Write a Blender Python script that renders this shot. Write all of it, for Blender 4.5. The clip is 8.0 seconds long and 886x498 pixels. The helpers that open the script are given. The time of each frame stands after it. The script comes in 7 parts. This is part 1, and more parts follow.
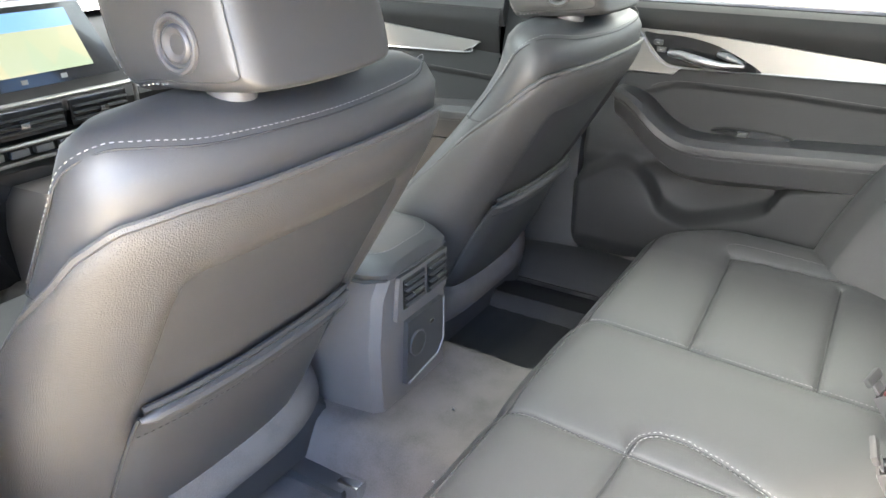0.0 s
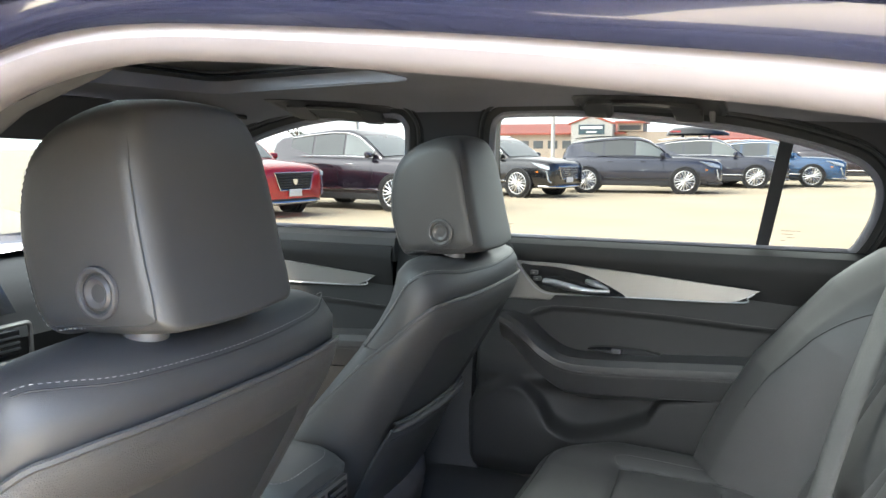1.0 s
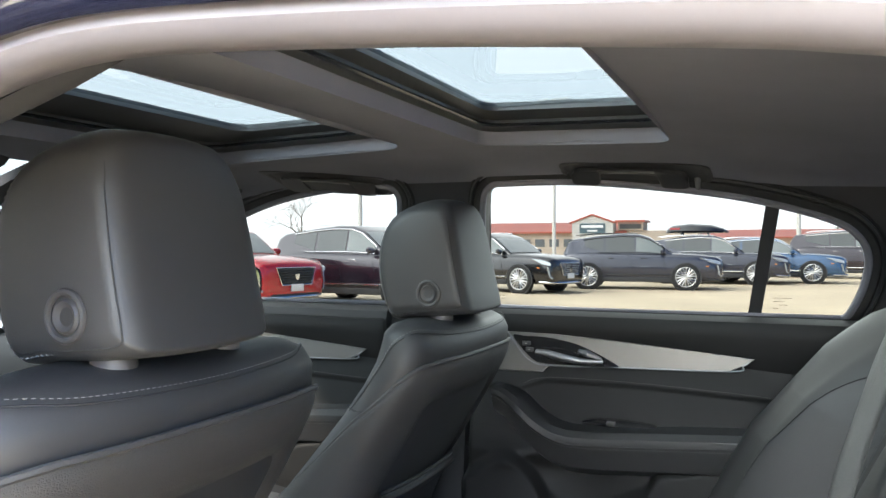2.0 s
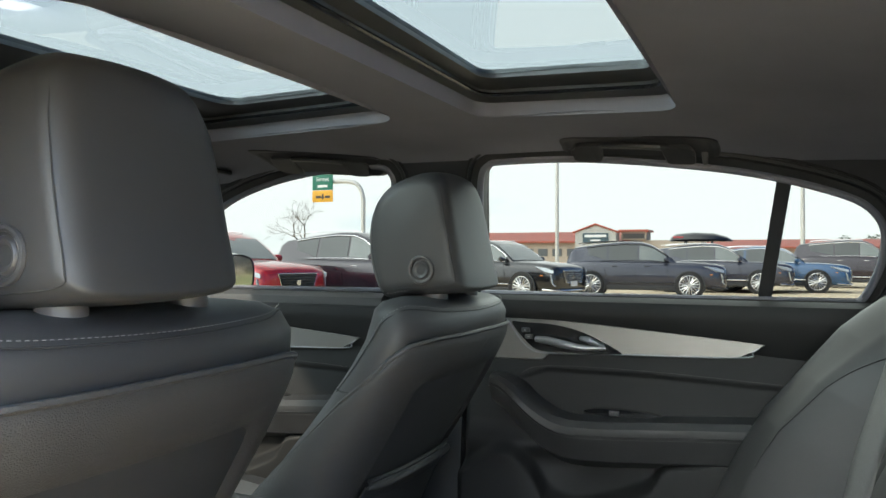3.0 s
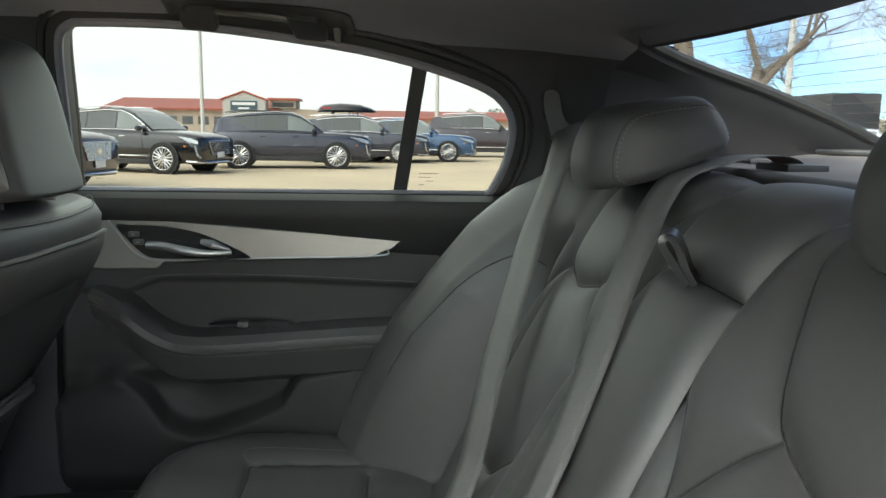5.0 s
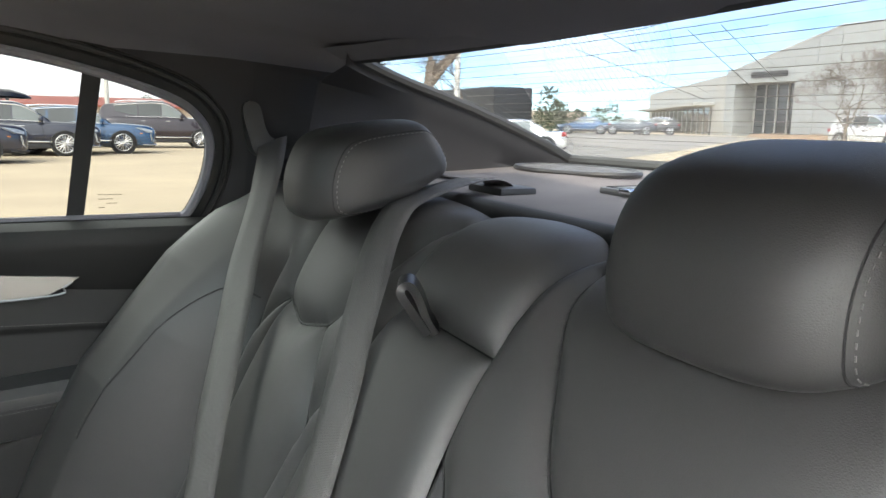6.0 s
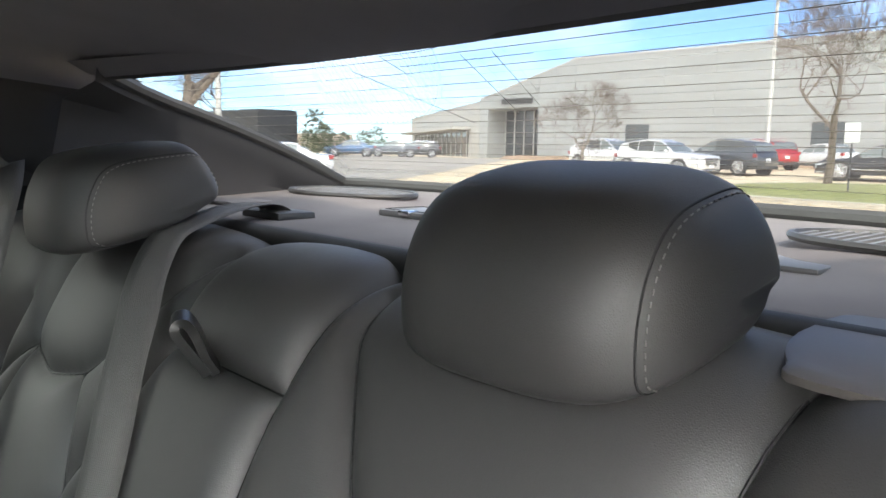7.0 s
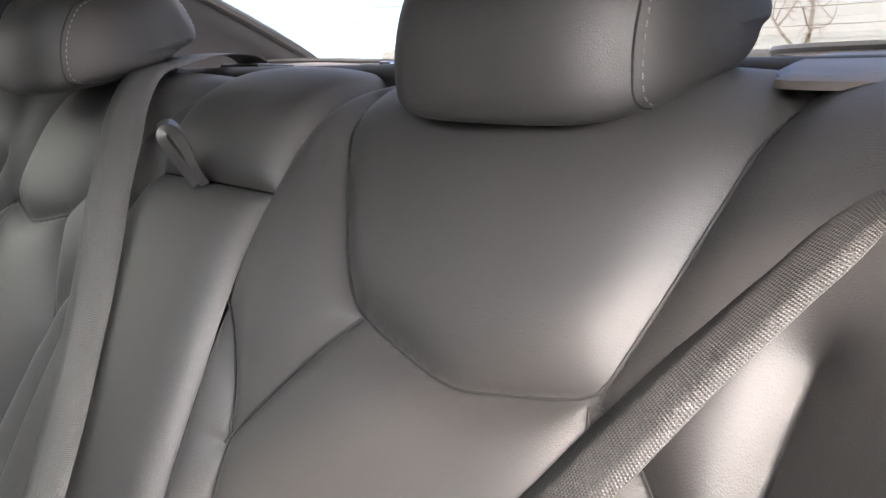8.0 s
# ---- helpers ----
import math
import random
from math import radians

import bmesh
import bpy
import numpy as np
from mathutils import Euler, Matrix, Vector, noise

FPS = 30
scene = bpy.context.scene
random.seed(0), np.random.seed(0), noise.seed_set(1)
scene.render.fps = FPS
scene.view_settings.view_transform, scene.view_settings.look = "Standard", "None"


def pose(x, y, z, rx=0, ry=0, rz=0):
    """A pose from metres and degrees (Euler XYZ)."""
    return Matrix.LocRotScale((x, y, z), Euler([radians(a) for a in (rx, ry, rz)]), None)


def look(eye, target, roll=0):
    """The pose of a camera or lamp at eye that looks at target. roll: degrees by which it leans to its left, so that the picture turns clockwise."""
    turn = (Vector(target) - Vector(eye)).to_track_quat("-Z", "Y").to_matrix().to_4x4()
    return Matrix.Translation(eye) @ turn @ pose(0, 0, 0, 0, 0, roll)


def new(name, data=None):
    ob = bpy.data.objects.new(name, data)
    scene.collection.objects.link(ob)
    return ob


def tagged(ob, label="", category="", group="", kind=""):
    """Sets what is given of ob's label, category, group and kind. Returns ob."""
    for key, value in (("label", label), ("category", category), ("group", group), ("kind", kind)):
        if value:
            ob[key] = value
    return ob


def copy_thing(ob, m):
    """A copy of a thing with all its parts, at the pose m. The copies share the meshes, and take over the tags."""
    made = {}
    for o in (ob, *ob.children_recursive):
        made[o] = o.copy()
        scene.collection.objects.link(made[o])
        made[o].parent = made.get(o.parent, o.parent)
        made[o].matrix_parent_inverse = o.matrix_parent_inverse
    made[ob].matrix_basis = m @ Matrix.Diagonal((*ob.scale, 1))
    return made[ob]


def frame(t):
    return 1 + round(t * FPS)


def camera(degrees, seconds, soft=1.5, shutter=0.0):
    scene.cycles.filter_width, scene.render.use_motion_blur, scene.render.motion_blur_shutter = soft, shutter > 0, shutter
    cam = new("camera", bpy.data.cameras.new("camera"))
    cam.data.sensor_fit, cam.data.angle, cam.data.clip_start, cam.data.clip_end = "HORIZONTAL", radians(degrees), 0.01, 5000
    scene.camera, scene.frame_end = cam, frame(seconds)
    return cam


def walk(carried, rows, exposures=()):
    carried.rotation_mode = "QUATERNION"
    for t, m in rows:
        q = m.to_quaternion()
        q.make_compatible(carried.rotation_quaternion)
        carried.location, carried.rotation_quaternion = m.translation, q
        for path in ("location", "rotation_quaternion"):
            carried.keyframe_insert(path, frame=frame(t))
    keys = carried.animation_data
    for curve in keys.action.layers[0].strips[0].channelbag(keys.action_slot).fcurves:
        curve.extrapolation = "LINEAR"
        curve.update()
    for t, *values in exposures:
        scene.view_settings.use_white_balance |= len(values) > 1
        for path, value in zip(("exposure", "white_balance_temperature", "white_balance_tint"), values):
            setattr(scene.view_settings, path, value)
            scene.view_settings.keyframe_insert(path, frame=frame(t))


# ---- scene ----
cam = camera(61.1, 8.0)
PATH = [
    (0, (0.493, -0.898, 1.315), (-0.455, 0.652, 0.479), 0.2),
    (0.5, (0.519, -0.948, 1.326), (-0.324, 0.771, 0.748), 0.1),
    (1, (0.537, -0.966, 1.34), (-0.257, 0.85, 1.075), 0.0),
    (1.5, (0.566, -0.968, 1.318), (-0.232, 0.866, 1.26), -0.1),
    (3, (0.549, -0.888, 1.214), (-0.266, 0.938, 1.235), 0.2),
    (3.5, (0.548, -0.839, 1.224), (-0.249, 0.996, 1.255), 0.2),
    (4, (0.562, -0.784, 1.231), (-0.092, 1.105, 1.173), 0.1),
    (4.5, (0.572, -0.718, 1.232), (0.241, 1.242, 1.006), 0.2),
    (4.7, (0.565, -0.702, 1.239), (0.395, 1.271, 0.953), 0.5),
    (6, (0.544, -0.579, 1.295), (1.393, 1.201, 0.963), 1.1),
    (6.5, (0.544, -0.563, 1.312), (1.714, 1.034, 1.026), 1.2),
    (7, (0.547, -0.553, 1.294), (1.898, 0.898, 1.032), 1.1),
    (7.5, (0.536, -0.549, 1.248), (1.935, 0.849, 0.957), 0.7),
    (8, (0.525, -0.56, 1.192), (1.909, 0.82, 0.769), 0.6),
]
EXPOSE = [(0.0, 5.45, 6950, 11), (0.5, 5.2, 6850, 9), (1.0, 4.35, 6550, 8), (1.5, 4.1, 6400, 9), (3.0, 3.6, 6600, 3), (4.5, 3.55, 6800, 1), (6.0, 3.95, 6800, 9), (7.0, 3.92, 6850, 10), (7.5, 3.85, 6900, 14), (8.0, 4.3, 7050, 18)]
walk(cam, [(t, look(eye, target, roll)) for t, eye, target, roll in PATH], EXPOSE)

# ---- light ----
SUN_EL, SUN_AZ = radians(35.5), radians(-128)          # sun high over the open side of the car
sun_dir = Vector((math.cos(SUN_EL) * math.cos(SUN_AZ), math.cos(SUN_EL) * math.sin(SUN_AZ), math.sin(SUN_EL)))
world = bpy.data.worlds.new("sky")
scene.world = world
world.use_nodes = True
wn, wl = world.node_tree.nodes, world.node_tree.links
wn.clear()
sky = wn.new("ShaderNodeTexSky")
sky.sky_type, sky.sun_disc = "NISHITA", False
sky.sun_elevation, sky.sun_rotation = SUN_EL, math.pi / 2 - SUN_AZ
sky.air_density, sky.dust_density, sky.ozone_density, sky.altitude = 1.0, 0.4, 2.5, 1600
tc = wn.new("ShaderNodeTexCoord")
mp = wn.new("ShaderNodeMapping")
mp.inputs["Scale"].default_value = (1.0, 1.0, 3.2)
mp.inputs["Location"].default_value = (0.6, 0.35, 0.2)
cl = wn.new("ShaderNodeTexNoise")
cl.inputs["Scale"].default_value, cl.inputs["Detail"].default_value, cl.inputs["Roughness"].default_value = 1.9, 7.0, 0.58
cr = wn.new("ShaderNodeValToRGB")
cr.color_ramp.elements[0].position, cr.color_ramp.elements[1].position = 0.37, 0.64
# cloud cover thickens away from the rear of the car
sx = wn.new("ShaderNodeSeparateXYZ")
cov = wn.new("ShaderNodeMapRange")
cov.inputs["From Min"].default_value, cov.inputs["From Max"].default_value = 0.05, 0.42
cov.inputs["To Min"].default_value, cov.inputs["To Max"].default_value = 0.22, -0.075
addc = wn.new("ShaderNodeMath")
addc.operation = "ADD"
mixc = wn.new("ShaderNodeMixRGB")
# thin cloud is brighter round the sun
dots = wn.new("ShaderNodeVectorMath")
dots.operation = "DOT_PRODUCT"
dots.inputs[1].default_value = sun_dir
powr = wn.new("ShaderNodeMath")
powr.operation = "POWER"
powr.inputs[1].default_value = 4.0
clampd = wn.new("ShaderNodeMath")
clampd.operation = "MAXIMUM"
clampd.inputs[1].default_value = 0.0
gain = wn.new("ShaderNodeMath")
gain.operation = "MULTIPLY_ADD"
gain.inputs[1].default_value, gain.inputs[2].default_value = 2.3, 1.0
glow = wn.new("ShaderNodeVectorMath")
glow.operation = "SCALE"
glow.inputs[0].default_value = (7.0, 7.3, 7.5)
bg = wn.new("ShaderNodeBackground")
bg.inputs["Strength"].default_value = 0.12
wo = wn.new("ShaderNodeOutputWorld")
wl.new(tc.outputs["Generated"], mp.inputs["Vector"])
wl.new(mp.outputs["Vector"], cl.inputs["Vector"])
wl.new(tc.outputs["Generated"], sx.inputs["Vector"])
wl.new(sx.outputs["X"], cov.inputs["Value"])
wl.new(cl.outputs["Fac"], addc.inputs[0])
wl.new(cov.outputs["Result"], addc.inputs[1])
# and thins overhead
thin = wn.new("ShaderNodeMapRange")
thin.inputs["From Min"].default_value, thin.inputs["From Max"].default_value = 0.30, 0.75
thin.inputs["To Min"].default_value, thin.inputs["To Max"].default_value = 0.0, -0.09
addt = wn.new("ShaderNodeMath")
addt.operation = "ADD"
wl.new(sx.outputs["Z"], thin.inputs["Value"])
wl.new(addc.outputs["Value"], addt.inputs[0])
wl.new(thin.outputs["Result"], addt.inputs[1])
wl.new(addt.outputs["Value"], cr.inputs["Fac"])
wl.new(cr.outputs["Color"], mixc.inputs["Fac"])
wl.new(tc.outputs["Generated"], dots.inputs[0])
wl.new(dots.outputs["Value"], clampd.inputs[0])
wl.new(clampd.outputs["Value"], powr.inputs[0])
wl.new(powr.outputs["Value"], gain.inputs[0])
wl.new(gain.outputs["Value"], glow.inputs["Scale"])
wl.new(glow.outputs["Vector"], mixc.inputs["Color2"])
deep = wn.new("ShaderNodeMixRGB")
deep.blend_type = "MULTIPLY"
deep.inputs["Fac"].default_value, deep.inputs["Color2"].default_value = 1.0, (0.60, 0.78, 0.98, 1)
wl.new(sky.outputs["Color"], deep.inputs["Color1"])
wl.new(deep.outputs["Color"], mixc.inputs["Color1"])
wl.new(mixc.outputs["Color"], bg.inputs["Color"])
wl.new(bg.outputs["Background"], wo.inputs["Surface"])
sun = new("sun", bpy.data.lights.new("sun", "SUN"))
sun.data.energy, sun.data.angle, sun.data.color = 0.36, radians(3.5), (1.0, 0.88, 0.74)
sun.matrix_world = look(sun_dir * 50, (0, 0, 0))
# added unseen fill lamps outside the sunroof, far rear door window and rear window


def fill_lamp(name, wide, deep, watts, colour, eye, target):
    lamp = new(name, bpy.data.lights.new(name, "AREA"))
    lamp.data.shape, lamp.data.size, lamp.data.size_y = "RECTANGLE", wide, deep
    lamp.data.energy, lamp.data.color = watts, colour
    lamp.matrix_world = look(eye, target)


fill_lamp("sunroof_fill", 0.75, 0.62, 11.0, (0.90, 1.0, 1.0), (-0.15, -0.26, 1.86), (0.72, 0.30, 1.06))
fill_lamp("side_window_fill", 1.20, 0.34, 2.0, (0.90, 1.0, 0.95), (0.38, 1.30, 1.74), (0.55, 0.05, 1.02))
fill_lamp("rear_window_fill", 1.00, 0.34, 0.4, (1.0, 0.99, 0.98), (1.36, 0.05, 1.74), (0.90, 0.0, 1.17))


# ---- materials ----
def material(name, colour, rough=0.5, metal=0.0, spec=0.5, vary=0.12, vscale=6.0, bump=0.0, bscale=400.0, kind="noise", coat=0.0, fine=0.0, stretch=(1, 1, 1), ior=1.5):
    """A surface with colour variation at two scales and a fine relief; sizes in 1/m."""
    m = bpy.data.materials.new(name)
    m.use_nodes = True
    n, l = m.node_tree.nodes, m.node_tree.links
    b = n["Principled BSDF"]
    b.inputs["Roughness"].default_value, b.inputs["Metallic"].default_value = rough, metal
    b.inputs["Specular IOR Level"].default_value, b.inputs["Coat Weight"].default_value = spec, coat
    b.inputs["IOR"].default_value = ior
    b.inputs["Coat Roughness"].default_value = 0.03
    t = n.new("ShaderNodeTexCoord")
    mpp = n.new("ShaderNodeMapping")
    mpp.inputs["Scale"].default_value = stretch
    l.new(t.outputs["Object"], mpp.inputs["Vector"])
    a = n.new("ShaderNodeTexNoise")
    a.inputs["Scale"].default_value, a.inputs["Detail"].default_value = vscale, 6
    l.new(mpp.outputs["Vector"], a.inputs["Vector"])
    f = n.new("ShaderNodeTexNoise")
    f.inputs["Scale"].default_value, f.inputs["Detail"].default_value = bscale * 0.6, 3
    l.new(mpp.outputs["Vector"], f.inputs["Vector"])
    s = n.new("ShaderNodeMath")
    s.operation = "MULTIPLY_ADD"
    s.inputs[1].default_value = max(fine, 0.25)
    l.new(f.outputs["Fac"], s.inputs[0])
    l.new(a.outputs["Fac"], s.inputs[2])
    r = n.new("ShaderNodeValToRGB")
    c = Vector(colour)
    r.color_ramp.elements[0].position, r.color_ramp.elements[1].position = 0.35, 0.85
    r.color_ramp.elements[0].color = (*(c * (1 - vary)), 1)
    r.color_ramp.elements[1].color = (*[min(1, v) for v in c * (1 + vary)], 1)
    l.new(s.outputs["Value"], r.inputs["Fac"])
    l.new(r.outputs["Color"], b.inputs["Base Color"])
    rr = n.new("ShaderNodeMapRange")
    rr.inputs["To Min"].default_value, rr.inputs["To Max"].default_value = max(0.02, rough - 0.07), min(1, rough + 0.07)
    l.new(a.outputs["Fac"], rr.inputs["Value"])
    l.new(rr.outputs["Result"], b.inputs["Roughness"])
    if bump:
        if kind == "grain":
            v = n.new("ShaderNodeTexVoronoi")
            v.inputs["Scale"].default_value = bscale
            v.feature = "DISTANCE_TO_EDGE"
            l.new(mpp.outputs["Vector"], v.inputs["Vector"])
            src = v.outputs["Distance"]
        else:
            v = n.new("ShaderNodeTexNoise")
            v.inputs["Scale"].default_value, v.inputs["Detail"].default_value = bscale, 4
            l.new(mpp.outputs["Vector"], v.inputs["Vector"])
            src = v.outputs["Fac"]
        bp = n.new("ShaderNodeBump")
        bp.inputs["Strength"].default_value, bp.inputs["Distance"].default_value = bump, 0.6 / bscale
        l.new(src, bp.inputs["Height"])
        l.new(bp.outputs["Normal"], b.inputs["Normal"])
    return m


def glass(name, tint=(0.9, 0.93, 0.91), gloss=0.35):
    m = bpy.data.materials.new(name)
    m.use_nodes = True
    n, l = m.node_tree.nodes, m.node_tree.links
    n.clear()
    o = n.new("ShaderNodeOutputMaterial")
    tr = n.new("ShaderNodeBsdfTransparent")
    tr.inputs["Color"].default_value = (*tint, 1)
    gl = n.new("ShaderNodeBsdfGlossy")
    gl.inputs["Roughness"].default_value = 0.02
    fr = n.new("ShaderNodeLayerWeight")
    fr.inputs["Blend"].default_value = 0.12
    sc = n.new("ShaderNodeMath")
    sc.operation = "MULTIPLY"
    sc.inputs[1].default_value = gloss
    mx = n.new("ShaderNodeMixShader")
    l.new(fr.outputs["Fresnel"], sc.inputs[0])
    l.new(sc.outputs["Value"], mx.inputs["Fac"])
    l.new(tr.outputs["BSDF"], mx.inputs[1])
    l.new(gl.outputs["BSDF"], mx.inputs[2])
    l.new(mx.outputs["Shader"], o.inputs["Surface"])
    return m


LEATHER = material("charcoal_leather", (0.033, 0.0317, 0.0313), 0.53, ior=1.5, spec=0.56, vary=0.12, vscale=5, bump=0.20, bscale=700, kind="grain")
LEATHER_F = material("charcoal_leather_smooth", (0.029, 0.0284, 0.0287), 0.52, ior=1.5, spec=0.5, vary=0.12, vscale=4, bump=0.18, bscale=800, kind="grain")
SHELL = material("grained_vinyl", (0.040, 0.0375, 0.036), 0.56, spec=0.5, vary=0.14, vscale=7, bump=0.55, bscale=420, kind="grain")
THREAD = material("grey_thread", (0.17, 0.166, 0.16), 0.8, vary=0.2, vscale=60)
# shade in seams, gaps and openings is put into this near-black; also hem thread
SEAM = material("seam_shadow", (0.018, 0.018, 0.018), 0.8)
PLASTIC = material("black_plastic", (0.03, 0.03, 0.031), 0.45, vary=0.15, vscale=8, bump=0.12, bscale=1400)
PLASTIC_D = material("matt_black_plastic", (0.014, 0.014, 0.0145), 0.6, spec=0.3, vary=0.15, vscale=8, bump=0.15, bscale=1200)
CONSOLE = material("console_plastic", (0.082, 0.073, 0.069), 0.45, vary=0.12, vscale=8, bump=0.12, bscale=1200, kind="grain")
PLASTIC_G = material("grey_plastic", (0.11, 0.108, 0.107), 0.42, vary=0.1, vscale=8, bump=0.08, bscale=1500)
DOORSKIN = material("soft_door_vinyl", (0.013, 0.0129, 0.013), 0.58, spec=0.25, vary=0.12, vscale=6, bump=0.15, bscale=900, kind="grain")
GLOSSBLACK = material("gloss_black", (0.012, 0.012, 0.013), 0.12, coat=0.4, vary=0.1)
ALU = material("brushed_aluminium", (0.23, 0.222, 0.213), 0.42, metal=0.85, vary=0.05, vscale=3, bump=0.12, bscale=900, stretch=(0.04, 1, 1))
SATIN = material("satin_metal", (0.30, 0.30, 0.305), 0.38, metal=0.9, vary=0.05)
CHROME = material("bright_chrome", (0.78, 0.78, 0.78), 0.10, metal=1.0, vary=0.03)
HEADLINER = material("headliner_cloth", (0.172, 0.172, 0.196), 0.92, spec=0.2, vary=0.12, vscale=5, bump=0.25, bscale=1500)
STRAP = material("black_strap_leather", (0.012, 0.012, 0.0125), 0.38, vary=0.15, vscale=30, bump=0.2, bscale=900, kind="grain")
BUTTON = material("charcoal_button", (0.040, 0.038, 0.039), 0.5, vary=0.1, vscale=20)
# headliner cloth darkened: the shade on the pillars is put into this colour
SHADED_CLOTH = material("shaded_headliner_cloth", (0.046, 0.046, 0.050), 0.9, spec=0.2, vary=0.12, vscale=5, bump=0.25, bscale=1500)
CARPET = material("brown_grey_carpet", (0.075, 0.067, 0.063), 0.95, spec=0.15, vary=0.35, vscale=14, bump=0.6, bscale=900, fine=0.5)
RUBBER = material("black_rubber", (0.02, 0.02, 0.02), 0.6, vary=0.2, vscale=9, bump=0.2, bscale=600)
SEALM = material("door_seal", (0.112, 0.102, 0.110), 0.42, vary=0.08, vscale=5)
PAINT = material("dark_blue_paint", (0.020, 0.022, 0.045), 0.18, metal=0.3, coat=1.0, vary=0.06)
GLASS = glass("window_glass", (0.094, 0.0965, 0.095))
GLASS_W = glass("windscreen_glass", (0.115, 0.128, 0.134), 0.3)
GLASS_R = glass("rear_glass", (0.130, 0.137, 0.142), 0.2)
GLASS_S = glass("sunroof_glass", (0.066, 0.077, 0.083), 0.2)
LINE = material("heater_line", (0.03, 0.025, 0.02), 0.6)
SHELF = material("parcel_shelf_cloth", (0.14, 0.13, 0.132), 0.9, spec=0.2, vary=0.15, vscale=9, bump=0.35, bscale=1100)


def webbing(name, colour):
    """Woven belt: ribs along and across, in the belt's own length and width."""
    m = material(name, colour, 0.55, vary=0.08, vscale=30, spec=0.4)
    n, l = m.node_tree.nodes, m.node_tree.links
    uv = n.new("ShaderNodeUVMap")
    uv.uv_map = "along"
    a = n.new("ShaderNodeTexWave")
    a.wave_type, a.bands_direction, a.wave_profile = "BANDS", "X", "SIN"
    a.inputs["Scale"].default_value = 150.0
    b = n.new("ShaderNodeTexWave")
    b.wave_type, b.bands_direction, b.wave_profile = "BANDS", "Y", "SIN"
    b.inputs["Scale"].default_value, b.inputs["Distortion"].default_value = 230.0, 1.5
    l.new(uv.outputs["UV"], a.inputs["Vector"])
    l.new(uv.outputs["UV"], b.inputs["Vector"])
    mm = n.new("ShaderNodeMath")
    mm.operation = "MULTIPLY"
    l.new(a.outputs["Fac"], mm.inputs[0])
    l.new(b.outputs["Fac"], mm.inputs[1])
    bp = n.new("ShaderNodeBump")
    bp.inputs["Strength"].default_value, bp.inputs["Distance"].default_value = 0.7, 0.0012
    l.new(mm.outputs["Value"], bp.inputs["Height"])
    l.new(bp.outputs["Normal"], n["Principled BSDF"].inputs["Normal"])
    return m


WEB = webbing("grey_belt_webbing", (0.082, 0.079, 0.077))


# ---- building helpers ----
class Geo:
    """Vertices and faces gathered for one mesh."""

    def __init__(self):
        self.v, self.f = [], []

    def add(self, v, f):
        k = len(self.v)
        self.v += [tuple(p) for p in v]
        self.f += [tuple(i + k for i in q) for q in f]
        return self

    def box(self, lo, hi, bev=0.0):
        bm = bmesh.new()
        bmesh.ops.create_cube(bm, size=1)
        lo, hi = Vector(lo), Vector(hi)
        for p in bm.verts:
            p.co = [(lo[i] + hi[i]) / 2 + p.co[i] * (hi[i] - lo[i]) for i in range(3)]
        if bev:
            bmesh.ops.bevel(bm, geom=bm.edges[:], offset=bev, segments=2, profile=0.6, affect="EDGES")
        bm.verts.index_update()
        self.add([p.co[:] for p in bm.verts], [[p.index for p in q.verts] for q in bm.faces])
        bm.free()
        return self

    def tube(self, pts, r, seg=8, closed=False):
        pts = [Vector(p) for p in pts]
        n = len(pts)
        v, f, up = [], [], None
        for i, p in enumerate(pts):
            a, b = (pts[(i - 1) % n], pts[(i + 1) % n]) if closed else (pts[max(i - 1, 0)], pts[min(i + 1, n - 1)])
            d = (b - a).normalized() if (b - a).length > 1e-9 else Vector((0, 0, 1))
            if up is None:
                up = Vector((0, 0, 1)) if abs(d.z) < 0.9 else Vector((1, 0, 0))
            s = d.cross(up).normalized()
            up = s.cross(d).normalized()
            rr = r[i] if isinstance(r, (list, tuple)) else r
            for k in range(seg):
                an = 2 * math.pi * k / seg
                v.append(p + (s * math.cos(an) + up * math.sin(an)) * rr)
        for i in range(n if closed else n - 1):
            j = (i + 1) % n
            for k in range(seg):
                f.append((i * seg + k, i * seg + (k + 1) % seg, j * seg + (k + 1) % seg, j * seg + k))
        if not closed:
            f.append(tuple(range(seg))[::-1])
            f.append(tuple(range((n - 1) * seg, n * seg)))
        return self.add(v, f)

    def loft(self, rings, closed=True, caps=True):
        n = len(rings[0])
        v = [p for r in rings for p in r]
        f = []
        for i in range(len(rings) - 1):
            for k in range(n if closed else n - 1):
                a, b = i * n + k, i * n + (k + 1) % n
                f.append((a, b, b + n, a + n))
        if caps and closed:
            f.append(tuple(range(n))[::-1])
            f.append(tuple(range((len(rings) - 1) * n, len(rings) * n)))
        return self.add(v, f)

    def disc(self, c, axis, r, h, seg=24, r2=None):
        """A short cylinder (or cone) from c along axis."""
        c, d = Vector(c), Vector(axis).normalized()
        return self.tube([c, c + d * h], [r, r if r2 is None else r2], seg)

    def plate(self, outline, axis, lo, hi):
        """An outline of 2D points extruded along the axis between lo and hi."""
        n = len(outline)
        put = {"y": lambda p, t: (p[0], t, p[1]), "x": lambda p, t: (t, p[0], p[1]), "z": lambda p, t: (p[0], p[1], t)}[axis]
        v = [put(p, lo) for p in outline] + [put(p, hi) for p in outline]
        f = [tuple(range(n)), tuple(range(n, 2 * n))[::-1]] + [(k, (k + 1) % n, n + (k + 1) % n, n + k) for k in range(n)]
        return self.add(v, f)


